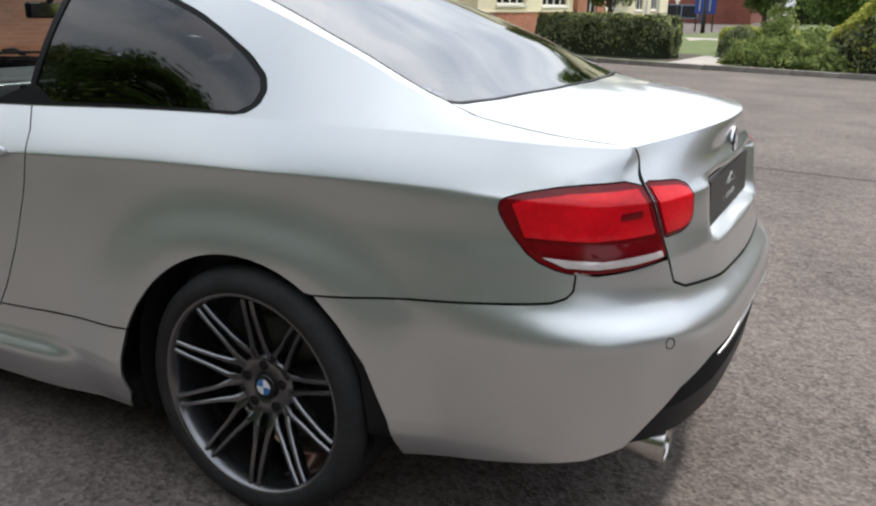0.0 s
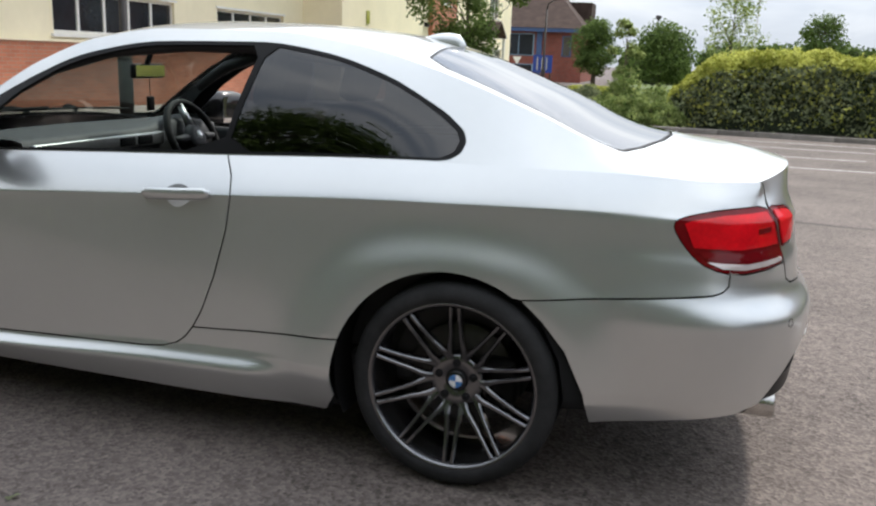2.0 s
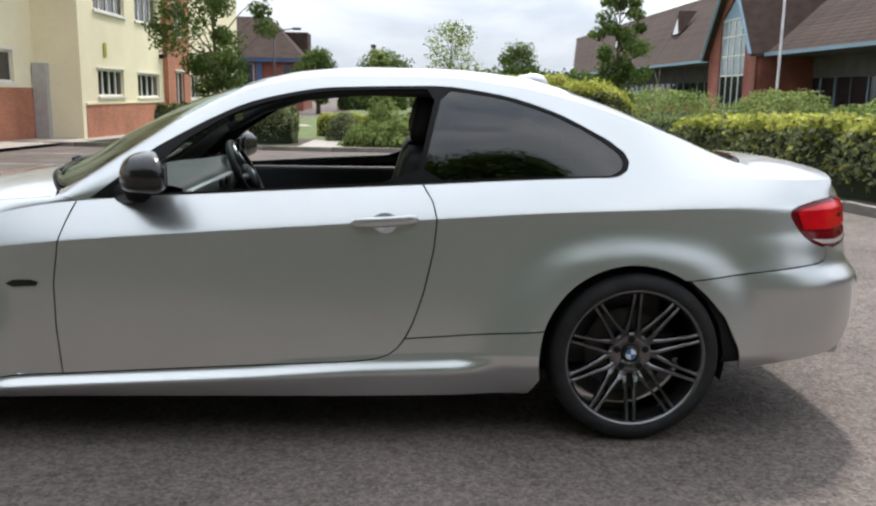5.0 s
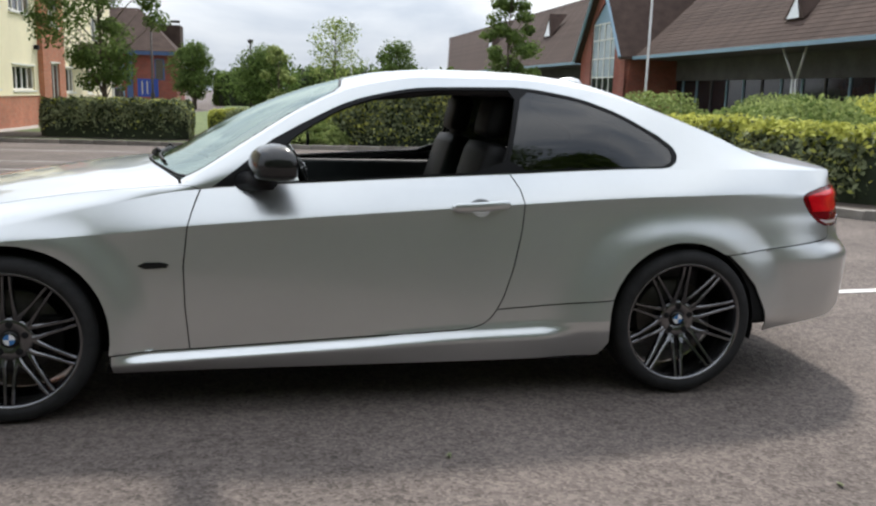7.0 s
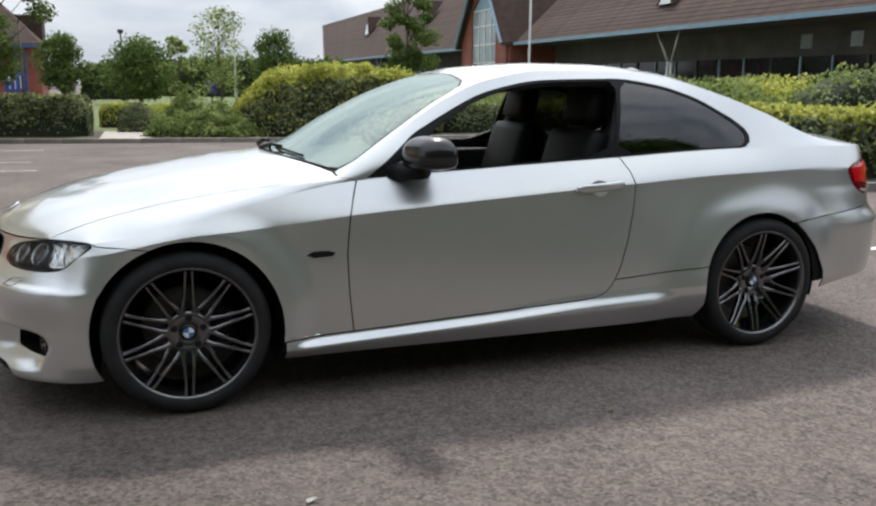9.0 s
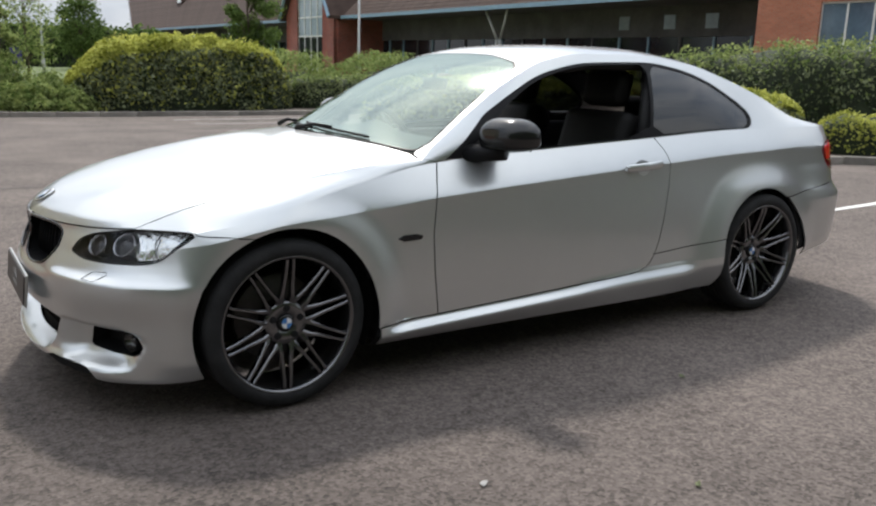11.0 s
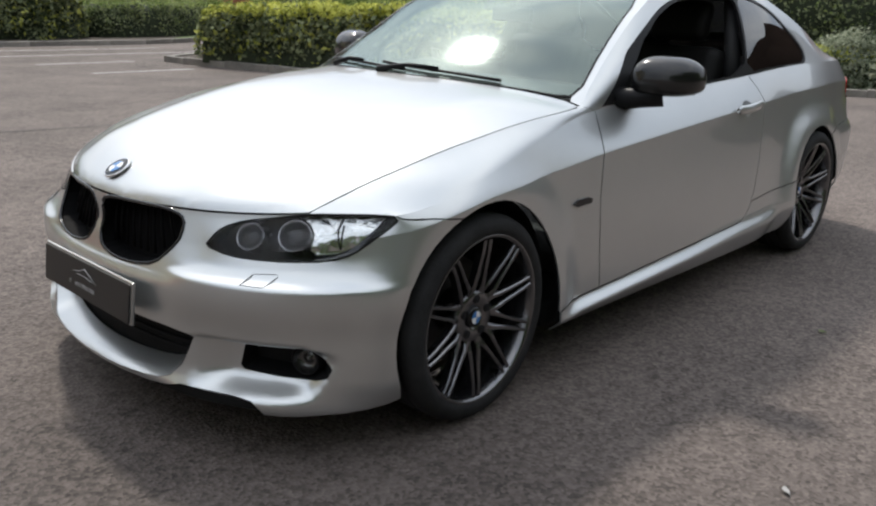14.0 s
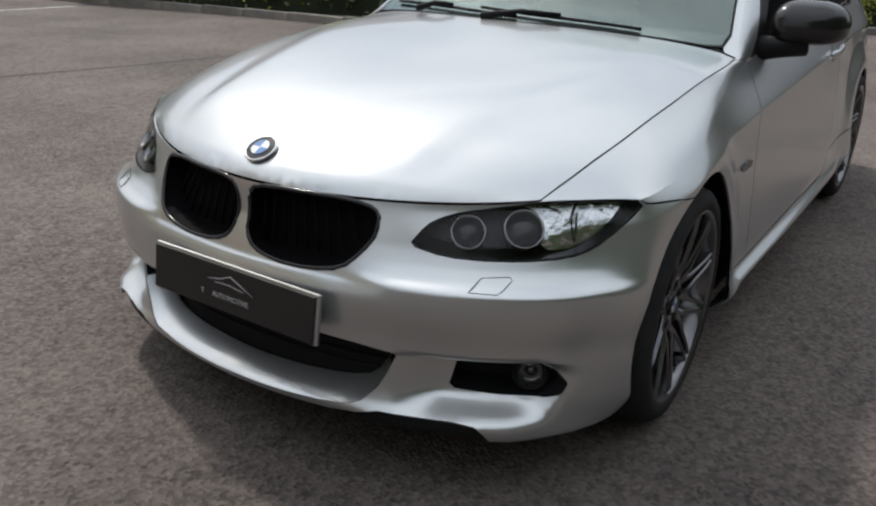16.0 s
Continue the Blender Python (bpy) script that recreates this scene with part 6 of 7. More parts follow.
def hedge(name, path, width, height, leaves, size, label, mats, seed, gold=0.0, square=0.45, ends=0.5, rough=0.10):
    """A clipped hedge along a path: a core darkened for the shade between leaves, a skin of leaves and, where asked,
    paler leaves along the top. height: one value, or one for each point of the path.
    """
    root = empty(name, (path[0][0], path[0][1], ground_z(path[0][1]) + 0.09), label, "hedge")
    hs = height if isinstance(height, (list, tuple)) else [height] * len(path)
    P = np.array(path, float)
    seg = np.r_[0, np.cumsum(np.linalg.norm(np.diff(P, axis=0), axis=1))]
    total = seg[-1]

    def place(u, phi, grow):
        x, y, h = np.interp(u, seg, P[:, 0]), np.interp(u, seg, P[:, 1]), np.interp(u, seg, hs)
        e = 0.05
        tx = np.interp(np.minimum(u + e, total), seg, P[:, 0]) - np.interp(np.maximum(u - e, 0), seg, P[:, 0])
        ty = np.interp(np.minimum(u + e, total), seg, P[:, 1]) - np.interp(np.maximum(u - e, 0), seg, P[:, 1])
        ln = np.hypot(tx, ty)
        nx_, ny_ = -ty / ln, tx / ln
        taper = np.clip(np.minimum(u, total - u) / max(ends, 1e-3), 0, 1) ** 0.45 * 0.9 + 0.1
        c, s_ = np.cos(phi), np.sin(phi)
        off = width / 2 * np.sign(c) * np.abs(c) ** square * grow * taper
        up = h * np.abs(s_) ** square * (0.55 + 0.45 * taper) * grow
        px, py = x + nx_ * off, y + ny_ * off
        gz = np.array([ground_z(v_) for v_ in py])
        n3 = np.stack([nx_ * c, ny_ * c, np.abs(s_)], 1)
        lm = np.array([lump(a_, b_, c_, 1.3, seed) for a_, b_, c_ in zip(px, py, up)])
        fine_ = np.array([lump(a_, b_, c_, 4.6, seed + 3) for a_, b_, c_ in zip(px, py, up)])
        d = rough * (lm + 0.55 * fine_) * grow
        return np.stack([px + n3[:, 0] * d, py + n3[:, 1] * d, gz + 0.07 + np.maximum(up + n3[:, 2] * d, 0)], 1), n3

    nu, nph = max(6, int(total / 0.35)), 13
    us = np.linspace(0.02, total - 0.02, nu)
    ph = np.linspace(0, math.pi, nph)
    U, F = np.meshgrid(us, ph, indexing="ij")
    pts, _ = place(U.ravel(), F.ravel(), 0.93)
    faces = [(i * nph + j, (i + 1) * nph + j, (i + 1) * nph + j + 1, i * nph + j + 1) for i in range(nu - 1) for j in range(nph - 1)] + [tuple(range(nph)), tuple(range((nu - 1) * nph, nu * nph))]
    raw("hedge_inside", pts - np.array(root.location), faces, SHADE_CORE, root, smooth=True)
    r = np.random.RandomState(int(seed * 10) + 5)
    u = r.uniform(0, total, leaves)
    k = int(leaves * 0.06)
    u[:k] = r.uniform(0, 0.15, k)
    u[k : 2 * k] = total - r.uniform(0, 0.15, k)
    phi = r.uniform(0, math.pi, leaves)
    pts, nrm = place(u, phi, r.uniform(0.93, 1.05, leaves))
    # leaves on the end faces, too
    for s0, e0 in ((0, 0.02), (k, total - 0.02)):
        rr = np.sqrt(r.uniform(0, 1, k))
        q, _ = place(np.full(k, e0), phi[s0 : s0 + k], rr)
        pts[s0 : s0 + k] = q
    pts = pts - np.array(root.location)
    top = ((np.sin(phi) ** 2 > 0.45) & (r.uniform(0, 1, leaves) < gold)) | (r.uniform(0, 1, leaves) < 0.20 * gold) if gold else np.zeros(leaves, bool)
    leaf_mesh("hedge_leaves", pts[~top], nrm[~top], size, mats[0], root, int(seed * 10) + 1)
    if top.any():
        leaf_mesh("golden_top_leaves", pts[top], nrm[top], size, mats[1], root, int(seed * 10) + 2, label="paler yellow-green top leaves")
    return root


def shrub(name, x, y, rx, ry, h, leaves, size, label, mat, seed, base=0.0, wild=0.30, cat="shrub"):
    """A rounded loose shrub: a few stems and leaves in uneven clumps."""
    z0 = ground_z(y) + 0.08
    root = empty(name, (x, y, z0), label, cat)
    r = np.random.RandomState(seed)
    th, cs = r.uniform(0, 2 * math.pi, leaves), r.uniform(0.0, 1, leaves)
    rad = r.uniform(0.55, 1.0, leaves) ** 0.5
    sn = np.sqrt(1 - cs**2)
    d = np.stack([sn * np.cos(th), sn * np.sin(th), cs], 1)
    lm = np.array([lump(*(q * 1.6), 1.5, seed * 0.37) for q in d])
    k = rad * (1 + wild * lm)
    p = np.stack([d[:, 0] * rx * k, d[:, 1] * ry * k, base + d[:, 2] * (h - base) * k], 1)
    p[:, 2] = np.maximum(p[:, 2], 0.02)
    leaf_mesh("shrub_leaves", p, d, size, mat, root, seed + 1)
    bm = bmesh.new()
    for j in range(5):
        a = 2.4 * j
        tube(bm, [(0.05 * math.cos(a), 0.05 * math.sin(a), -0.05), (0.3 * rx * math.cos(a), 0.3 * ry * math.sin(a), h * 0.45), (0.5 * rx * math.cos(a), 0.5 * ry * math.sin(a), h * 0.75)], [0.02, 0.015, 0.006], 5)
    part("stem", bm, BARK, root)
    bm = bmesh.new()
    made = bmesh.ops.create_icosphere(bm, subdivisions=3, radius=1.0)
    for v in made["verts"]:
        q = v.co
        f = 0.62 * (1 + wild * lump(q.x * 1.6, q.y * 1.6, q.z * 1.6, 1.5, seed * 0.37))
        v.co = (q.x * rx * f, q.y * ry * f, max(base * 0.6 + (q.z * 0.5 + 0.35) * (h - base) * f, 0.0))
    part("shrub_inside", bm, SHADE_CORE, root)
    return root


def tree(name, x, y, h, crown_r, crown_from, leaves, size, label, mat, seed, trunk=0.12, clumps=26, dense=0.5, lean=0.0):
    """A tapered trunk, limbs and a crown of leaf clumps with gaps."""
    z0 = ground_z(y) - 0.03
    root = empty(name, (x, y, z0), label, "tree")
    rnd = random.Random(seed)
    bm = bmesh.new()
    top = Vector((lean * h, 0, h * 0.93))
    line = [Vector((0, 0, 0)), Vector((0.02, 0.01, h * 0.25)) + Vector((lean * h * 0.2, 0, 0)), Vector((-0.05 * crown_r, 0.04, h * 0.55)) + Vector((lean * h * 0.5, 0, 0)), top]
    tube(bm, line, [trunk, trunk * 0.8, trunk * 0.5, trunk * 0.12], 9)
    part("trunk", bm, BARK, root)
    mids = []
    bm = bmesh.new()
    for k in range(clumps):
        f = (k + 0.5) / clumps
        zc = crown_from + (h - crown_from) * (0.06 + 0.92 * f)
        env = crown_r * (math.sin(math.pi * min(0.97, 0.12 + 0.86 * f)) ** 0.7)
        a = 2.399 * k + rnd.uniform(-0.5, 0.5)
        rr = env * rnd.uniform(0.25, 1.0)
        c = Vector((rr * math.cos(a) + lean * zc, rr * math.sin(a), zc + rnd.uniform(-0.2, 0.2)))
        mids.append((c, crown_r * rnd.uniform(0.20, 0.40) * dense * 2))
        b0 = Vector((lean * zc * 0.7, 0, max(crown_from * 0.7, zc - rr * 0.9 - 0.3)))
        tube(bm, [b0, (b0 + c) / 2 + Vector((0, 0, 0.08 * rr)), c], [trunk * 0.32, trunk * 0.18, trunk * 0.05], 5)
    part("limbs", bm, BARK, root)
    r = np.random.RandomState(seed)
    per = leaves // clumps
    p, nn = [], []
    for c, cr in mids:
        d = r.normal(0, 1, (per, 3))
        d /= np.linalg.norm(d, axis=1)[:, None]
        rad = cr * r.uniform(0.15, 1.0, (per, 1)) ** 0.6
        p.append(np.array(c) + d * rad * [1.1, 1.1, 0.8])
        nn.append(d + [0, 0, 0.5])
    leaf_mesh("crown_leaves", np.concatenate(p), np.concatenate(nn), size, mat, root, seed + 3, spread=0.7)
    return root


VARIEGATED = (LEAF_DARK, LEAF_GOLD)
# near island
hedge("clipped_hedge", [(7.45, 12.2), (7.9, 10.6), (8.35, 8.6), (8.75, 6.9), (9.3, 6.1), (10.4, 5.7), (11.3, 5.0)], 1.6, [0.98, 1.02, 1.06, 1.04, 0.98, 0.92, 0.82], 24000, 0.098, "clipped evergreen hedge with yellow-edged leaves beside the kerb", VARIEGATED, 1.1, gold=0.9, ends=0.35)
hedge("golden_hedge", [(11.5, 4.75), (11.9, 4.4), (12.7, 3.5), (13.6, 2.0), (15.6, -1.4)], 1.0, 0.62, 11000, 0.06, "low golden hedge along the island kerb", (LEAF_GOLD, LEAF_GOLD), 2.2, ends=0.4)
# the tall hedge's sunlit top is put into its pale top leaves
hedge("tall_hedge", [(12.0, 9.5), (15.0, 7.2), (17.5, 4.5), (20.0, 0.0)], 2.6, [1.5, 1.9, 2.05, 2.1], 20000, 0.085, "tall dark green informal hedge", (LEAF_DARK, LEAF_PALE), 3.3, gold=0.8, ends=1.0, rough=0.22, square=0.6)
for k, (x, y, rx, ry, h) in enumerate(((10.2, 9.2, 1.7, 1.6, 1.45), (12.0, 11.8, 2.2, 1.7, 1.55), (10.6, 12.4, 1.7, 1.3, 1.25), (15.0, 12.8, 2.6, 2.0, 1.7), (18.5, 10.5, 2.6, 2.4, 1.9), (14.2, 9.8, 1.6, 1.5, 1.6))):
    shrub("grassy_shrub", x, y, rx, ry, h, 7000, 0.10, "soft pale green mounded shrub on the island", LEAF_PALE if k != 3 else LEAF_GOLD, 40 + k, wild=0.12)["group"] = "mounded shrubs"
shrub("silver_shrub", 13.35, 2.35, 0.75, 0.8, 0.95, 5200, 0.07, "loose silver-grey variegated shrub beside the golden hedge", LEAF_SILVER, 75, wild=0.3)
# far bed
hedge("broad_hedge", [(2.6, 20.6), (3.6, 20.7), (5.2, 20.8), (6.8, 20.9), (8.1, 21.0), (8.9, 21.1)], 2.6, [1.25, 1.75, 1.95, 1.95, 1.75, 1.05], 30000, 0.115, "broad rounded laurel hedge with a yellow-green top", VARIEGATED, 4.4, gold=1.0, ends=1.1, square=0.55, rough=0.16)
hedge("low_hedge", [(8.9, 21.2), (10.6, 21.2), (12.2, 22.0), (14.5, 24.3)], 1.5, [0.95, 0.95, 1.0, 1.0], 13000, 0.075, "low dark clipped hedge along the kerb", (LEAF_DARK, LEAF_PALE), 5.5, gold=0.7, ends=0.4)
hedge("front_hedge", [(-5.45, 22.4), (-4.6, 22.2), (-3.0, 21.8), (-1.25, 21.4)], 1.5, 1.10, 14000, 0.10, "clipped dark hedge in front of the cream building", (LEAF_DARK, LEAF_GOLD), 6.6, gold=0.12, ends=0.25, square=0.3)
shrub("round_bush", 0.0, 24.0, 0.62, 0.62, 0.95, 4000, 0.06, "small clipped round dark green bush", LEAF_DARK, 70, wild=0.06)
shrub("round_bush", 0.9, 27.5, 0.7, 0.7, 0.9, 3000, 0.07, "small clipped yellow-green bush", LEAF_GOLD, 71, wild=0.06)
hedge("golden_hedge", [(-1.2, 27.5), (0.6, 28.0)], 0.8, 0.85, 3500, 0.07, "low yellow-green hedge by the path", (LEAF_GOLD, LEAF_GOLD), 7.2, ends=0.2)
for k, (x, y, rx, ry, h) in enumerate(((0.95, 20.4, 0.8, 0.7, 0.62), (1.75, 20.1, 0.85, 0.7, 0.7), (2.5, 19.8, 0.7, 0.55, 0.6), (1.35, 21.3, 0.7, 0.7, 1.25), (2.2, 21.4, 0.8, 0.7, 1.0))):
    shrub("variegated_shrub", x, y, rx, ry, h, 3200, 0.09, "loose pale variegated shrub spilling to the kerb", LEAF_PALE, 80 + k, wild=0.4)["group"] = "variegated shrubs"
tree("slender_shrub", 1.25, 22.3, 2.9, 0.55, 0.5, 2400, 0.10, "tall loose pale shrub behind the kerb", LEAF_PALE, 90, 0.04, 16)
for k, (x, y, rx, ry, h) in enumerate(((12.6, 31.0, 3.4, 2.0, 2.1), (18.0, 32.0, 3.0, 2.2, 2.1), (22.5, 29.0, 2.8, 2.4, 2.1), (9.0, 36.0, 2.6, 1.8, 1.6), (23.0, 23.5, 2.6, 2.6, 2.0))):
    shrub("mounded_shrub", x, y, rx, ry, h, 6500, 0.14, "mounded bright green shrub on the lawn", LEAF_GOLD if k == 3 else LEAF_PALE, 100 + k, wild=0.15)["group"] = "lawn shrubs"
tree("slim_tree", 9.2, 25.0, 5.9, 1.2, 1.1, 9000, 0.12, "slim upright green tree behind the hedges", LEAF_GREEN, 110, 0.07, 34)
tree("street_tree", -4.3, 25.2, 7.4, 1.8, 1.3, 15000, 0.12, "leafy young street tree in front of the cream building", LEAF_GREEN, 111, 0.09, 36)
tree("birch_tree", 4.8, 47.0, 5.9, 1.9, 1.0, 3200, 0.15, "thin pale birch with see-through crown", LEAF_PALE, 112, 0.07, 30, dense=0.55)
tree("round_tree", 0.5, 60.0, 4.3, 2.4, 0.9, 9000, 0.22, "broad dark green tree", LEAF_GREEN, 113, 0.18, 34, dense=0.8)
tree("round_tree", 13.5, 82.0, 6.4, 2.2, 1.2, 6000, 0.26, "far dark green tree", LEAF_GREEN, 114, 0.2, 26, dense=0.8)
tree("dark_tree", -4.9, 66.0, 5.0, 1.7, 1.0, 7000, 0.22, "dark leafy tree beside the brick house", LEAF_GREEN, 115, 0.2, 30, dense=0.7)
hedge("far_hedge", [(3.0, 100.0), (12.0, 98.0), (26.0, 96.0)], 5.0, [4.0, 4.2, 4.0], 9000, 0.45, "far line of dark green trees", (LEAF_GREEN, LEAF_GREEN), 8.8, ends=2.0, rough=0.9, square=0.7)
hedge("far_hedge", [(-4.0, 80.0), (2.0, 84.0)], 4.0, [3.4, 2.6], 5000, 0.35, "far dark green shrubbery", (LEAF_GREEN, LEAF_GREEN), 9.9, ends=2.0, rough=0.6, square=0.7)
# trees behind the camera, which the windows mirror
for k, (x, y, h, cr) in enumerate(((-27, -14, 11.5, 4.6), (-20, -17, 12.6, 4.8), (-12.5, -16, 10.8, 4.2), (-6.5, -18, 12.8, 4.6), (0.5, -17, 11.4, 4.4), (6.5, -19, 12.0, 4.5), (12.5, -19, 10.8, 4.2), (18.5, -21, 10.6, 4.2))):
    tree("car_park_tree", x, y, h, cr, 1.8, 11000, 0.36, "tall dark green tree at the car park's edge", LEAF_GREEN, 120 + k, 0.26, 38, dense=0.8)["group"] = "edge trees"
# unseen hedge, added so that the car's flank mirrors dark green
hedge("boundary_hedge", [(-26, -12), (-10, -13.5), (8, -13.5), (13, -11.5), (15.5, -8.0), (16.6, -3.2)], 2.0, [2.3, 2.3, 2.3, 2.0, 1.9, 1.8], 12000, 0.22, "unseen dark hedge added for the flank's reflection", (LEAF_DARK, LEAF_DARK), 11.0, ends=0.5, rough=0.2)

# ---- buildings ----
def slab(name, x0, x1, y0, y1, z0, z1, mat, parent, label="", bevel=0.0):
    bm = bmesh.new()
    box(bm, min(x0, x1), max(x0, x1), min(y0, y1), max(y0, y1), z0, z1, bevel)
    return part(name, bm, mat, parent, label, smooth=False)


def wall_x(name, x, thick, y0, y1, z0, z1, holes, mat, parent, label=""):
    """A wall that faces +x (thick behind it), with openings (y0, y1, z0, z1) through it."""
    ysn = sorted({y0, y1, *[h[0] for h in holes], *[h[1] for h in holes]})
    zsn = sorted({z0, z1, *[h[2] for h in holes], *[h[3] for h in holes]})
    bm = bmesh.new()
    for a, b in zip(ysn[:-1], ysn[1:]):
        for c, d in zip(zsn[:-1], zsn[1:]):
            if not any(h[0] <= (a + b) / 2 <= h[1] and h[2] <= (c + d) / 2 <= h[3] for h in holes):
                box(bm, min(x, x - thick), max(x, x - thick), a, b, c, d)
    bmesh.ops.remove_doubles(bm, verts=list(bm.verts), dist=1e-4)
    return part(name, bm, mat, parent, label, smooth=False)


def window_x(parent, x, y0, y1, z0, z1, panes, face=1, frame_mat=None, pane_mat=None, sill=True):
    """A framed window in a wall facing +x (face 1) or -x (-1), with separate panes."""
    fm, pm = frame_mat or WHITE_PAINT, pane_mat or PANE
    root = new("window")
    root.parent = parent
    bm = bmesh.new()
    t, d = 0.07, 0.06
    xa, xb = x - face * 0.14, x - face * 0.14 + face * d
    lo, hi = min(xa, xb), max(xa, xb)
    box(bm, lo, hi, y0, y1, z0, z0 + t), box(bm, lo, hi, y0, y1, z1 - t, z1)
    w = (y1 - y0) / panes
    for k in range(panes + 1):
        c = y0 + w * k
        box(bm, lo, hi, max(y0, c - t / 2), min(y1, c + t / 2), z0 + t, z1 - t)
    part("window_frame", bm, fm, root, smooth=False)
    for k in range(panes):
        slab("pane", x - face * 0.125, x - face * 0.115, y0 + w * k + t / 2, y0 + w * (k + 1) - t / 2, z0 + t, z1 - t, pm, root)
    if sill:
        slab("window_sill", x - face * 0.10, x + face * 0.06, y0 - 0.08, y1 + 0.08, z0 - 0.07, z0 - 0.002, fm, root)
        slab("window_head", x - face * 0.02, x + face * 0.03, y0 - 0.08, y1 + 0.08, z1 + 0.002, z1 + 0.06, fm, root)
    return root


def pitched_roof(name, x0, z0, x1, z1, y0, y1, parent, courses, label="", slant=0.0):
    """A roof slope from the eave (x0, z0) to the ridge (x1, z1) in overlapping tile courses."""
    slope = new(name)
    slope.parent = parent
    if label:
        slope["label"] = label
    d = Vector((x1 - x0, 0, z1 - z0))
    nrm = Vector((-(z1 - z0), 0, x1 - x0)).normalized()
    if nrm.z < 0:
        nrm = -nrm
    run = d / courses
    t0, t1 = nrm * 0.024, nrm * 0.008
    vs = [p + Vector((0, yy, 0)) for yy in (y0, y1) for p in (Vector(), t0, run * 1.12 + t1, run * 1.12)]
    first = raw("tile_course", vs, [(0, 1, 2, 3), (7, 6, 5, 4), (0, 4, 5, 1), (1, 5, 6, 2), (2, 6, 7, 3), (3, 7, 4, 0)], ROOF_TILE, slope)
    for k in range(courses):
        c_ = first if k == 0 else first.copy()
        if k:
            scene.collection.objects.link(c_)
        if slant:
            c_.scale.y = (y1 - y0 + slant * k / courses) / (y1 - y0)
            c_.location.y = y0 * (1 - c_.scale.y)
        c_.location = Vector((x0, c_.location.y, z0)) + run * k
    return slope


# cream rendered building beside the car park
cream = empty("cream_building", (0, 0, 0), "cream rendered building on a red brick base", "building")
w0, w1 = (11.6, 15.85, 1.47, 2.36), (17.85, 21.72, 1.45, 2.36)
up0, up1 = (11.6, 15.85, 4.3, 5.3), (17.85, 21.72, 4.3, 5.3)
wall_x("rendered_wall", -9.4, 0.3, 4.0, 23.1, 1.36, 7.5, [w0, w1, up0, up1], CREAM, cream, "cream render")
slab("brick_base", -9.7, -9.385, 4.0, 23.1, -0.5, 1.30, BRICK, cream, "red brick base")
slab("base_course", -9.7, -9.36, 4.0, 23.1, 1.302, 1.358, CREAM, cream)
for w_, n_ in ((w0, 5), (w1, 4), (up0, 5), (up1, 4)):
    window_x(cream, -9.4, *w_, n_)
slab("side_wall", -9.4, -8.0, 23.1, 23.4, -0.5, 7.5, CREAM, cream)
slab("meter_cabinet", -9.37, -8.95, 22.85, 23.09, -0.3, 2.05, POST_PALE, cream, "grey metal cabinet")
wn2 = [(24.5, 27.6, 3.8, 4.9), (24.6, 27.2, 1.05, 1.95), (28.8, 31.7, 1.0, 1.9), (28.8, 31.7, 3.8, 4.9)]
wall_x("rendered_wall", -8.0, 0.3, 23.4, 32.3, 0.86, 7.5, wn2, CREAM, cream, "cream render")
slab("brick_base", -8.3, -7.985, 23.4, 32.3, -0.6, 0.80, BRICK, cream, "red brick base")
slab("base_course", -8.3, -7.96, 23.4, 32.3, 0.802, 0.858, CREAM, cream)
for w_ in wn2:
    window_x(cream, -8.0, *w_, 4)
wall_x("brick_bay", -7.8, 0.5, 32.3, 36.0, -0.6, 7.5, [(33.4, 35.0, 3.6, 4.9), (33.5, 34.9, 0.2, 2.1)], BRICK, cream, "red brick bay")
window_x(cream, -7.8, 33.4, 35.0, 3.6, 4.9, 3)
window_x(cream, -7.8, 33.5, 34.9, 0.2, 2.1, 2)
wn3 = [(37.5, 39.5, 0.9, 2.0), (42.5, 44.2, 0.8, 1.9), (45.6, 47.2, 0.8, 1.9), (44.0, 46.2, 3.6, 4.8)]
wall_x("rendered_wall", -8.2, 0.3, 36.0, 49.6, -0.6, 7.5, wn3, CREAM, cream, "cream render")
for w_ in wn3:
    window_x(cream, -8.2, *w_, 3)
slab("end_wall", -16.0, -8.21, 49.3, 49.6, -0.6, 7.5, CREAM, cream)
slab("flat_roof", -16.0, -7.7, 4.0, 49.7, 7.5, 7.7, CREAM, cream)
slab("back_wall", -16.2, -16.0, 4.0, 49.6, -0.6, 7.5, CREAM, cream)
slab("south_wall", -16.0, -9.71, 4.0, 4.3, -0.6, 7.5, CREAM, cream)
porch = new("porch_canopy")
porch.parent = cream
bm = bmesh.new()
vs = [bm.verts.new((-8.18 + (1.4 if j else 0.0), y_, z_)) for j in (0, 1) for y_, z_ in ((39.6, 2.55), (40.9, 3.25), (42.2, 2.55), (42.2, 2.42), (40.9, 3.1), (39.6, 2.42))]
for f in ((0, 1, 2, 3, 4, 5), (11, 10, 9, 8, 7, 6), (0, 6, 7, 1), (1, 7, 8, 2), (2, 8, 9, 3), (3, 9, 10, 4), (4, 10, 11, 5), (5, 11, 6, 0)):
    bm.faces.new([vs[i] for i in f])
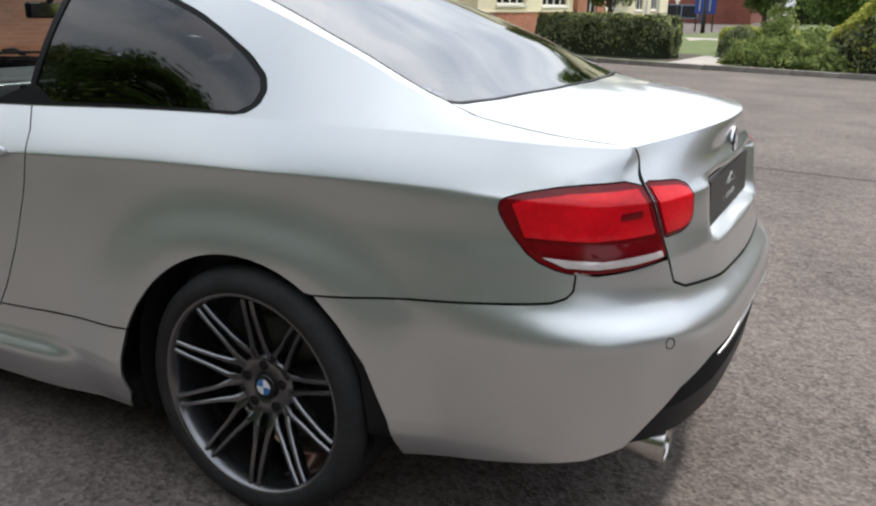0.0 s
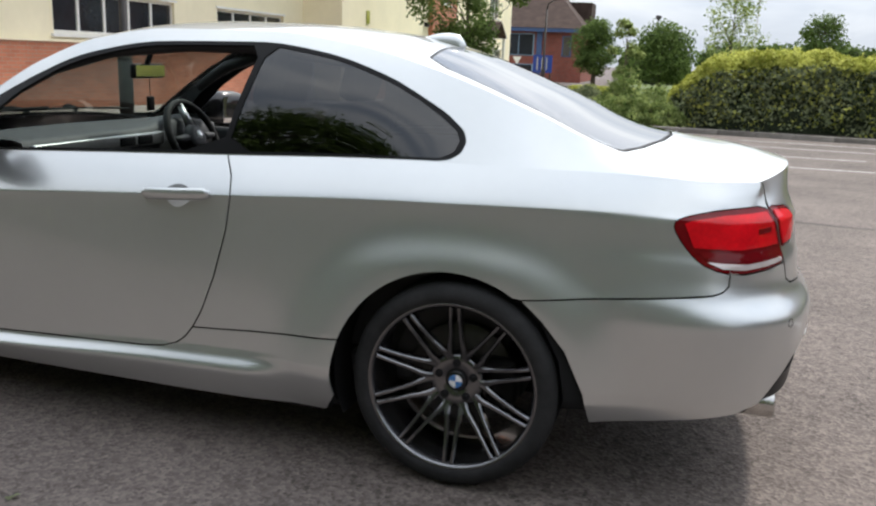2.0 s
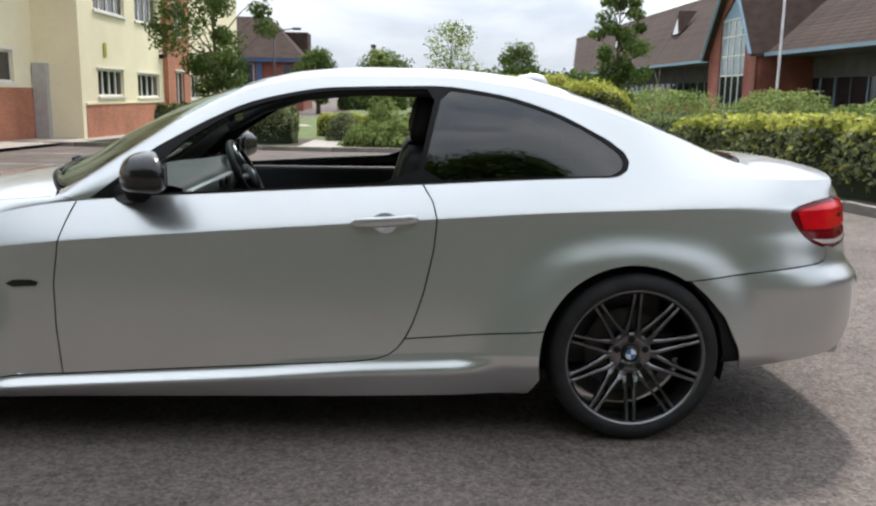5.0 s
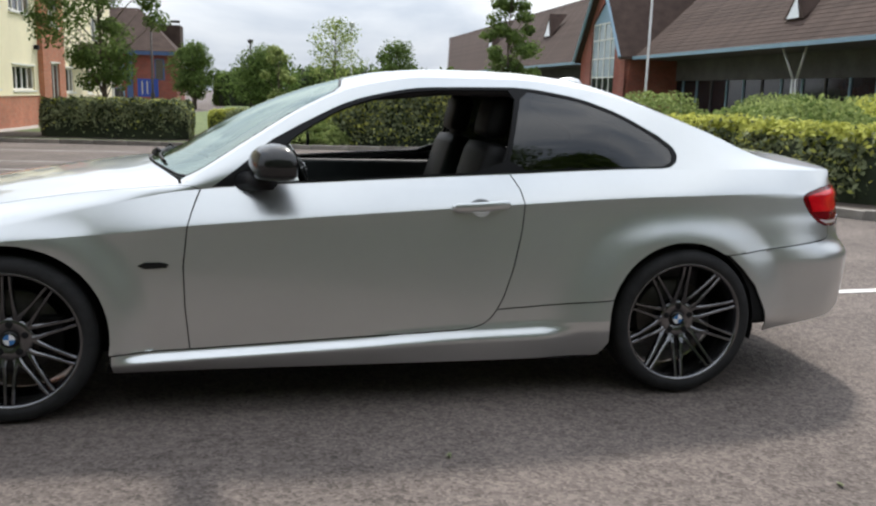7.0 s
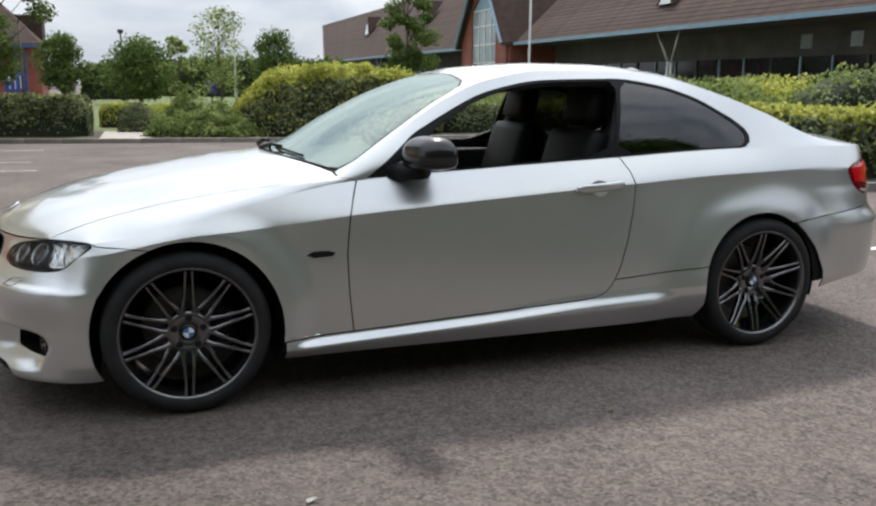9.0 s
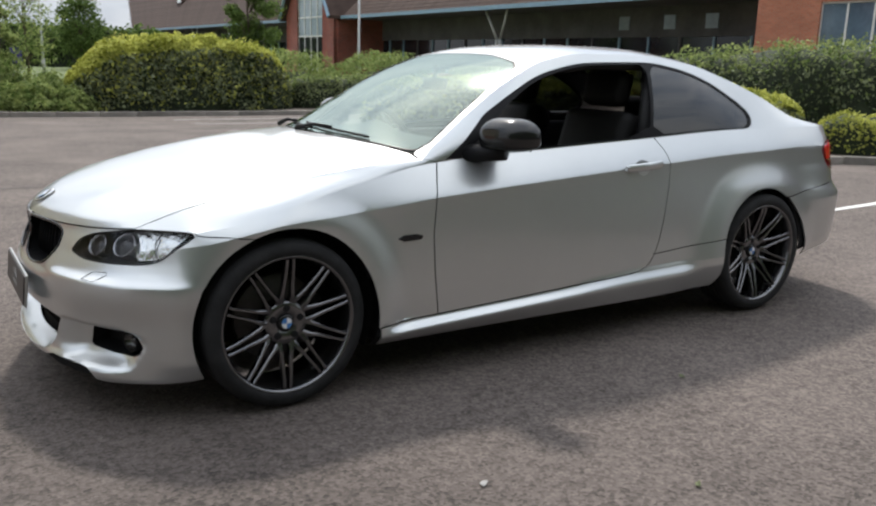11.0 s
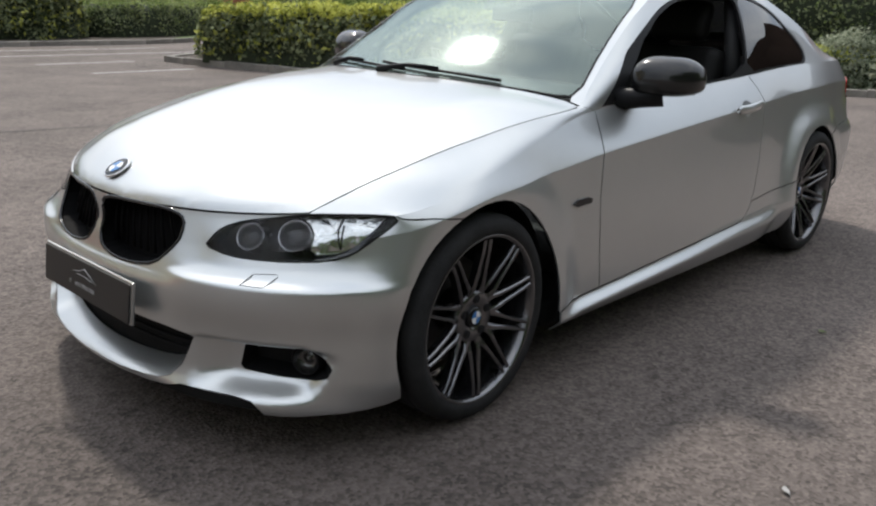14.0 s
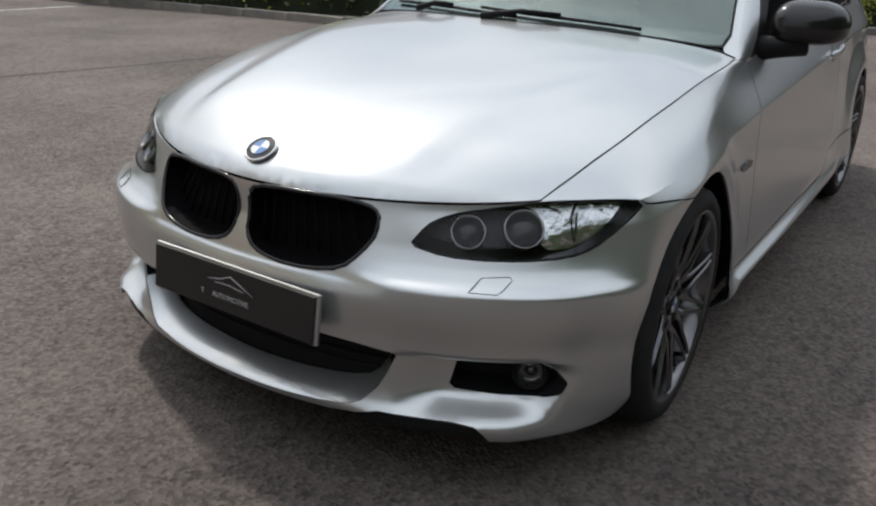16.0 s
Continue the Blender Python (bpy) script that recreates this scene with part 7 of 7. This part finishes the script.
part("canopy_roof", bm, ROOF_TILE, porch, "small tiled porch roof", smooth=False)
for y_ in (39.75, 42.05):
    slab("porch_post", -6.95, -6.83, y_ - 0.06, y_ + 0.06, -0.5, 2.42, WHITE_PAINT, porch)
slab("sign_tile", -7.99, -7.975, 25.2, 25.5, 2.35, 2.8, LEAF_GOLD, cream, "small yellow notice on the wall")
slab("security_lamp", -7.98, -7.82, 31.7, 31.95, 2.55, 2.72, BLACK_TRIM, cream, "small black wall lamp")

# brick house with hipped roof
house = empty("brick_house", (0, 0, 0), "red brick two-storey house with brown hipped roof", "house")
HY = 75.0
slab("brick_wall", -23.7, -7.76, HY, HY + 14, -0.5, 4.15, BRICK_DARK, house, "red brick wall")
slab("corner_pier", -7.75, -7.1, HY - 0.2, HY + 0.6, -0.5, 4.14, BRICK_DARK, house, "dark brick corner pier")
slab("corner_column", -11.3, -10.8, HY - 0.12, HY - 0.002, -0.5, 4.1, BLUE_PAINT, house)
for x0, x1, z0, z1, mat_ in ((-17.0, -11.6, 1.9, 3.7, BLUE_GREY), (-17.0, -11.6, 0.0, 1.0, BLUE_GREY), (-8.9, -8.2, 1.9, 3.6, BLUE_PAINT)):
    wd = new("window")
    wd.parent = house
    slab("window_frame", x0 - 0.08, x1 + 0.08, HY - 0.05, HY - 0.004, z0 - 0.08, z1 + 0.08, mat_, wd)
    n_ = max(1, round((x1 - x0) / 1.3))
    for k in range(n_):
        slab("pane", x0 + (x1 - x0) * k / n_ + 0.04, x0 + (x1 - x0) * (k + 1) / n_ - 0.04, HY - 0.07, HY - 0.052, z0, z1, PANE, wd)
slab("fascia_board", -24.2, -7.1, HY - 0.55, HY - 0.40, 3.95, 4.28, BLUE_PAINT, house, "dark blue eaves board")
bm = bmesh.new()
e0, e1, h0 = (-24.3, HY - 0.6), (-6.9, HY + 14.6), 4.3
base = [bm.verts.new((x_, y_, h0)) for x_, y_ in ((e0[0], e0[1]), (e1[0], e0[1]), (e1[0], e1[1]), (e0[0], e1[1]))]
rdg = [bm.verts.new((-19.5, HY + 5.0, 8.3)), bm.verts.new((-10.8, HY + 5.0, 8.3))]
for f in ((base[0], base[1], rdg[1], rdg[0]), (base[1], base[2], rdg[1]), (base[2], base[3], rdg[0], rdg[1]), (base[3], base[0], rdg[0]), (base[3], base[2], base[1], base[0])):
    bm.faces.new(f)
part("hipped_roof", bm, ROOF_TILE, house, "brown tiled hipped roof", smooth=False)
slab("chimney_wing", -9.6, -7.3, HY + 6, HY + 9, 4.3, 7.0, ROOF_TILE, house)

sign = empty("site_sign", (-6.5, 52.0, ground_z(52)), "blue site sign board on two posts", "sign")
slab("board", -0.62, 0.62, -0.04, 0.0, 1.05, 2.15, SIGN_BLUE, sign, "blue board")
for k in range(3):
    slab("lettering_bar", -0.38 + 0.30 * k, -0.30 + 0.30 * k, -0.05, -0.041, 1.2, 2.0, PLATE_TEXT, sign, "pale lettering bar")
for x_ in (-0.5, 0.5):
    slab("sign_post", x_ - 0.04, x_ + 0.04, 0.001, 0.08, 0.0, 2.1, POST_DARK, sign)
sign_b = empty("site_sign", (4.45, 49.0, ground_z(49)), "small purple-blue sign board on a post", "sign")
slab("board", -0.30, 0.30, -0.04, 0.0, 1.05, 1.85, SIGN_PURPLE, sign_b, "purple-blue board")
slab("sign_post", -0.05, 0.05, 0.001, 0.08, 0.0, 1.7, POST_DARK, sign_b)
tri_sign = empty("warning_sign", (-8.2, 52.0, ground_z(52)), "small white triangular sign on a post", "sign")
raw("sign_plate", [(-0.28, 0, 2.0), (0.28, 0, 2.0), (0, 0, 1.5), (-0.28, 0.02, 2.0), (0.28, 0.02, 2.0), (0, 0.02, 1.5)], [(0, 1, 2), (5, 4, 3), (0, 3, 4, 1), (1, 4, 5, 2), (2, 5, 3, 0)], BADGE_WHITE, tri_sign)
slab("sign_post", -0.03, 0.03, 0.021, 0.07, 0.0, 1.95, POST_DARK, tri_sign)

# long office building with a brown tiled roof, its eaves along x 26.6
office = empty("office_building", (0, 0, 0), "long brick office with brown tiled roof and deep eaves", "building")
EX, EZ, RX, RZ = 26.5, 4.3, 34.6, 11.9
pitched_roof("roof_slope", EX, EZ, RX, RZ, 18.5, 53.6, office, 30, "brown tiled roof slope")
pitched_roof("roof_slope", EX, EZ, RX, RZ, 62.9, 120.0, office, 30, "brown tiled roof slope", 38.0)
pitched_roof("roof_slope", RX + 8.1, EZ, RX, RZ, 18.5, 158.0, office, 30)
slab("gutter", EX - 0.20, EX - 0.02, 18.5, 53.5, EZ - 0.16, EZ + 0.06, BLUE_GREY, office, "blue-grey gutter")
slab("gutter", EX - 0.20, EX - 0.02, 63.0, 120.0, EZ - 0.16, EZ + 0.06, BLUE_GREY, office, "blue-grey gutter")
slab("soffit", EX, 30.0, 18.5, 120.0, EZ - 0.14, EZ - 0.04, DARK_SHADE, office, "soffit with eaves shade in its colour")
slab("upper_band", 29.9, 30.2, 18.5, 120.0, 2.75, EZ - 0.141, DARK_SHADE, office, "cladding with eaves shade in its colour")
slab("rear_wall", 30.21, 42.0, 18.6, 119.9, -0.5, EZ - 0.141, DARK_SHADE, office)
slab("low_wall", 29.9, 30.2, 18.5, 120.0, -0.5, 0.55, BRICK, office, "low brick wall")
gl = new("glazed_front")
gl.parent = office
y_ = 18.7
while y_ < 100:
    slab("pane", 30.0, 30.04, y_ + 0.07, y_ + 1.93, 0.56, 2.74, PANE, gl)
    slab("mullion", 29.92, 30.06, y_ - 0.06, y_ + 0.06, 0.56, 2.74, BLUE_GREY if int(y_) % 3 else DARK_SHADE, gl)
    y_ += 2.0
for y_ in (22.5, 25.0, 28.0):
    sq = slab("small_window", 29.86, 29.899, y_, y_ + 0.7, 3.1, 3.75, PANE_PALE, office, "small square pale window")
bm = bmesh.new()
vs = [bm.verts.new((x_, yy, z_)) for yy in (18.5, 18.6) for x_, z_ in ((EX, EZ), (RX, RZ - 0.05), (RX + 8.1, EZ))]
for f in ((0, 1, 2), (5, 4, 3), (0, 3, 4, 1), (1, 4, 5, 2), (2, 5, 3, 0)):
    bm.faces.new([vs[i] for i in f])
part("end_gable", bm, BRICK, office, smooth=False)
for y_ in (35.3, 80.0, 92.0):
    yp = new("eaves_post")
    yp.parent = office
    bm = bmesh.new()
    for s_ in (-1, 1):
        tube(bm, [(27.2, y_ + 0.16 * s_, -0.5), (27.2, y_ + 0.16 * s_, 2.6)], 0.09, 10)
    part("post", bm, POST_PALE, yp, "paired pale posts")
    bm = bmesh.new()
    for s_ in (-1, 1):
        tube(bm, [(27.2, y_ + 0.16 * s_, 2.6), (27.0, y_ + 1.0 * s_, EZ - 0.15)], 0.07, 8)
    part("strut", bm, POST_PALE, yp, "forked pale struts")
# glazed gable that projects from the roof
gab = new("entrance_gable")
gab.parent = office
GY0, GY1, GX = 53.8, 62.7, 25.9
apex = (58.2, 10.6)
bm = bmesh.new()
gv = [(GY0, -0.5), (GY0 + 2.0, -0.5), (GY0 + 2.0, 7.0), (58.2, 8.6), (GY1 - 2.2, 7.0), (GY1 - 2.2, -0.5), (GY1, -0.5), (GY1, 4.6), apex, (GY0, 4.6)]
fr, bk = [bm.verts.new((GX, a, b)) for a, b in gv], [bm.verts.new((GX + 0.35, a, b)) for a, b in gv]
n_ = len(gv)
for k in range(n_):
    bm.faces.new((fr[k], fr[(k + 1) % n_], bk[(k + 1) % n_], bk[k]))
for quad in ((0, 1, 2, 9), (2, 3, 8, 9), (3, 4, 7, 8), (4, 5, 6, 7)):
    bm.faces.new([fr[i] for i in quad])
    bm.faces.new([bk[i] for i in quad[::-1]])
part("brick_gable", bm, BRICK_DARK, gab, "red brick gable")
slab("brick_side", GX + 0.351, 31.0, GY0, GY0 + 0.3, -0.5, 4.6, BRICK_DARK, gab, "red brick side wall")
slab("brick_side", GX + 0.351, 31.0, GY1 - 0.3, GY1, -0.5, 4.6, BRICK_DARK, gab, "red brick side wall")
yy = np.linspace(GY0 + 2.0, GY1 - 2.2, 5)
for a, b in zip(yy[:-1], yy[1:]):
    for c, d in ((0.5, 2.9), (3.0, 4.3), (4.4, 5.7), (5.8, 6.9)):
        slab("pane", GX + 0.15, GX + 0.18, a + 0.05, b - 0.05, c, d, PANE if c < 1 else PANE_PALE, gab)
for a in yy:
    slab("glazing_bar", GX + 0.10, GX + 0.14, a - 0.05, a + 0.05, -0.5, 7.0, WHITE_PAINT, gab, "white glazing bar")
for c in (0.45, 2.95, 4.35, 5.75, 6.95):
    slab("glazing_bar", GX + 0.09, GX + 0.098, GY0 + 2.0, GY1 - 2.2, c - 0.05, c + 0.05, WHITE_PAINT, gab, "white glazing bar")
raw("gable_panel", [(GX + 0.12, GY0 + 2.0, 7.01), (GX + 0.12, GY1 - 2.2, 7.01), (GX + 0.12, 58.2, 8.6), (GX + 0.18, GY0 + 2.0, 7.01), (GX + 0.18, GY1 - 2.2, 7.01), (GX + 0.18, 58.2, 8.6)], [(0, 1, 2), (5, 4, 3), (0, 3, 4, 1), (1, 4, 5, 2), (2, 5, 3, 0)], BLUE_GREY, gab, "blue-grey gable panel")
for s_, y0_, zz in ((1, GY1 + 0.25, 4.35), (-1, GY0 - 0.25, 4.35)):
    bm = bmesh.new()
    vs = [bm.verts.new(p) for p in ((GX - 0.5, y0_, zz), (GX - 0.5, apex[0], apex[1] + 0.35), (GX + 9.5, apex[0], apex[1] + 0.35), (GX + 1.0, y0_, zz), (GX - 0.5, y0_, zz - 0.22), (GX - 0.5, apex[0], apex[1] + 0.1), (GX + 9.5, apex[0], apex[1] + 0.1), (GX + 1.0, y0_, zz - 0.22))]
    for f in ((0, 1, 2, 3), (7, 6, 5, 4), (0, 4, 5, 1), (1, 5, 6, 2), (2, 6, 7, 3), (3, 7, 4, 0)):
        bm.faces.new([vs[i] for i in f])
    part("gable_roof", bm, ROOF_TILE, gab, "brown tiled gable roof", smooth=False)
    bm = bmesh.new()
    tube(bm, [(GX - 0.55, y0_, zz - 0.1), (GX - 0.55, apex[0], apex[1] + 0.22)], 0.13, 6)
    part("barge_board", bm, BLUE_GREY, gab, "blue-grey barge board", smooth=False)
# roof windows
for y_, x_, sc in ((36.9, 28.3, 1.0), (84.0, 30.4, 1.6), (108.0, 30.4, 1.6)):
    dz = EZ + (x_ - EX) * (RZ - EZ) / (RX - EX)
    dm = new("dormer")
    dm.parent = office
    raw("dormer_front", [(x_ - 0.5, y_ - 0.9 * sc, dz - 0.3), (x_ - 0.5, y_ + 0.9 * sc, dz - 0.3), (x_ - 0.3, y_, dz + 1.3 * sc), (x_ + 1.6, y_, dz + 1.3 * sc)], [(0, 1, 2), (0, 2, 3), (1, 3, 2)], ROOF_TILE, dm)
    raw("dormer_window", [(x_ - 0.54, y_ - 0.55 * sc, dz - 0.25), (x_ - 0.54, y_ + 0.55 * sc, dz - 0.25), (x_ - 0.40, y_, dz + 0.85 * sc)], [(0, 1, 2)], BADGE_WHITE, dm, "white framed triangular window")
# brick end block
blk = new("end_block")
blk.parent = office
wb = [(11.2, 15.1, 1.9, 3.7), (3.0, 8.6, 1.9, 3.7)]
wall_x("brick_wall", 26.3, -0.4, 0.0, 17.7, -0.5, 5.2, wb, BRICK, blk, "red brick wall")
for w_ in wb:
    window_x(blk, 26.3, *w_, 4, face=-1, pane_mat=PANE_BLUE, sill=False)
slab("brick_return", 26.71, 30.0, 17.4, 17.7, -0.5, 5.2, BRICK, blk)
slab("end_roof", 26.1, 31.0, -0.2, 17.9, 5.2, 5.45, BLUE_GREY, blk)

# small gabled building beside the car park, mirrored in the rear side window
neigh = empty("gable_house", (0, 0, 0), "dark brown clad building with a brown gable roof", "house")
slab("brick_wall", 18.0, 28.0, -8.6, 1.6, -0.5, 2.6, ROOF_TILE, neigh, "dark brown cladding")
for y0_ in (-7.4, -2.8):
    slab("window_frame", 17.93, 17.998, y0_, y0_ + 1.8, 0.9, 2.1, WHITE_PAINT, neigh)
    slab("pane", 17.91, 17.928, y0_ + 0.08, y0_ + 1.72, 0.98, 2.02, PANE, neigh)
for name_, x0_, x1_, lo_, hi_, mat_ in (("clad_gable", 18.0, 18.3, 2.601, 5.6, ROOF_TILE), ("gable_roof", 18.31, 28.4, 2.4, 5.8, ROOF_TILE)):
    bm = bmesh.new()
    ext = 0.0 if name_ == "clad_gable" else 0.45
    vs = [bm.verts.new((x_, y_, z_)) for x_ in (x0_, x1_) for y_, z_ in ((-8.6 - ext, lo_), (-3.5, hi_), (1.6 + ext, lo_))]
    for f in ((0, 1, 2), (5, 4, 3), (0, 3, 4, 1), (1, 4, 5, 2), (2, 5, 3, 0)):
        bm.faces.new([vs[i] for i in f])
    part(name_, bm, mat_, neigh, "", smooth=False)

# lamp posts
def lamp_post(name, x, y, h, r, mat, label, arm=0.0):
    root = empty(name, (x, y, ground_z(y)), label, "lamp post")
    bm = bmesh.new()
    tube(bm, [(0, 0, -0.05), (0, 0, 1.25), (0, 0, 1.35), (0, 0, h)], [r * 1.7, r * 1.7, r, r * 0.75], 14)
    part("post", bm, mat, root)
    bm = bmesh.new()
    if arm:
        tube(bm, [(0, 0, h - 0.02), (0.05 * arm, 0, h + 0.28), (0.35 * arm, 0, h + 0.5), (arm, 0, h + 0.62)], [r * 0.75, r * 0.6, r * 0.5, r * 0.45], 8)
        part("arm", bm, mat, root)
        bm = bmesh.new()
        box(bm, arm - 0.05, arm + 0.45, -0.09, 0.09, h + 0.54, h + 0.68, 0.03)
    else:
        tube(bm, [(0, 0, h), (0, 0, h + 0.08), (0, 0, h + 0.1), (0, 0, h + 0.38), (0, 0, h + 0.45)], [r * 0.8, r * 0.8, r * 2.2, r * 3.0, r * 0.8], 12)
    part("lantern", bm, mat, root)
    return root


lamp_post("lamp_post", -6.58, 10.1, 5.2, 0.075, POST_DARK, "dark brown steel lamp post on the asphalt")
lamp_post("street_lamp", -5.65, 47.5, 4.75, 0.07, POST_DARK, "tall street lamp with a curved arm", 1.15)
lamp_post("street_lamp", -0.7, 74.4, 5.6, 0.09, POST_DARK, "far slim street lamp behind the trees")
lamp_post("flag_pole", 24.5, 47.0, 10.5, 0.085, POST_PALE, "slim white pole behind the hedges")
lamp_post("street_lamp", 6.2, 52.0, 5.7, 0.06, POST_PALE, "slim pale lamp post beside a birch")
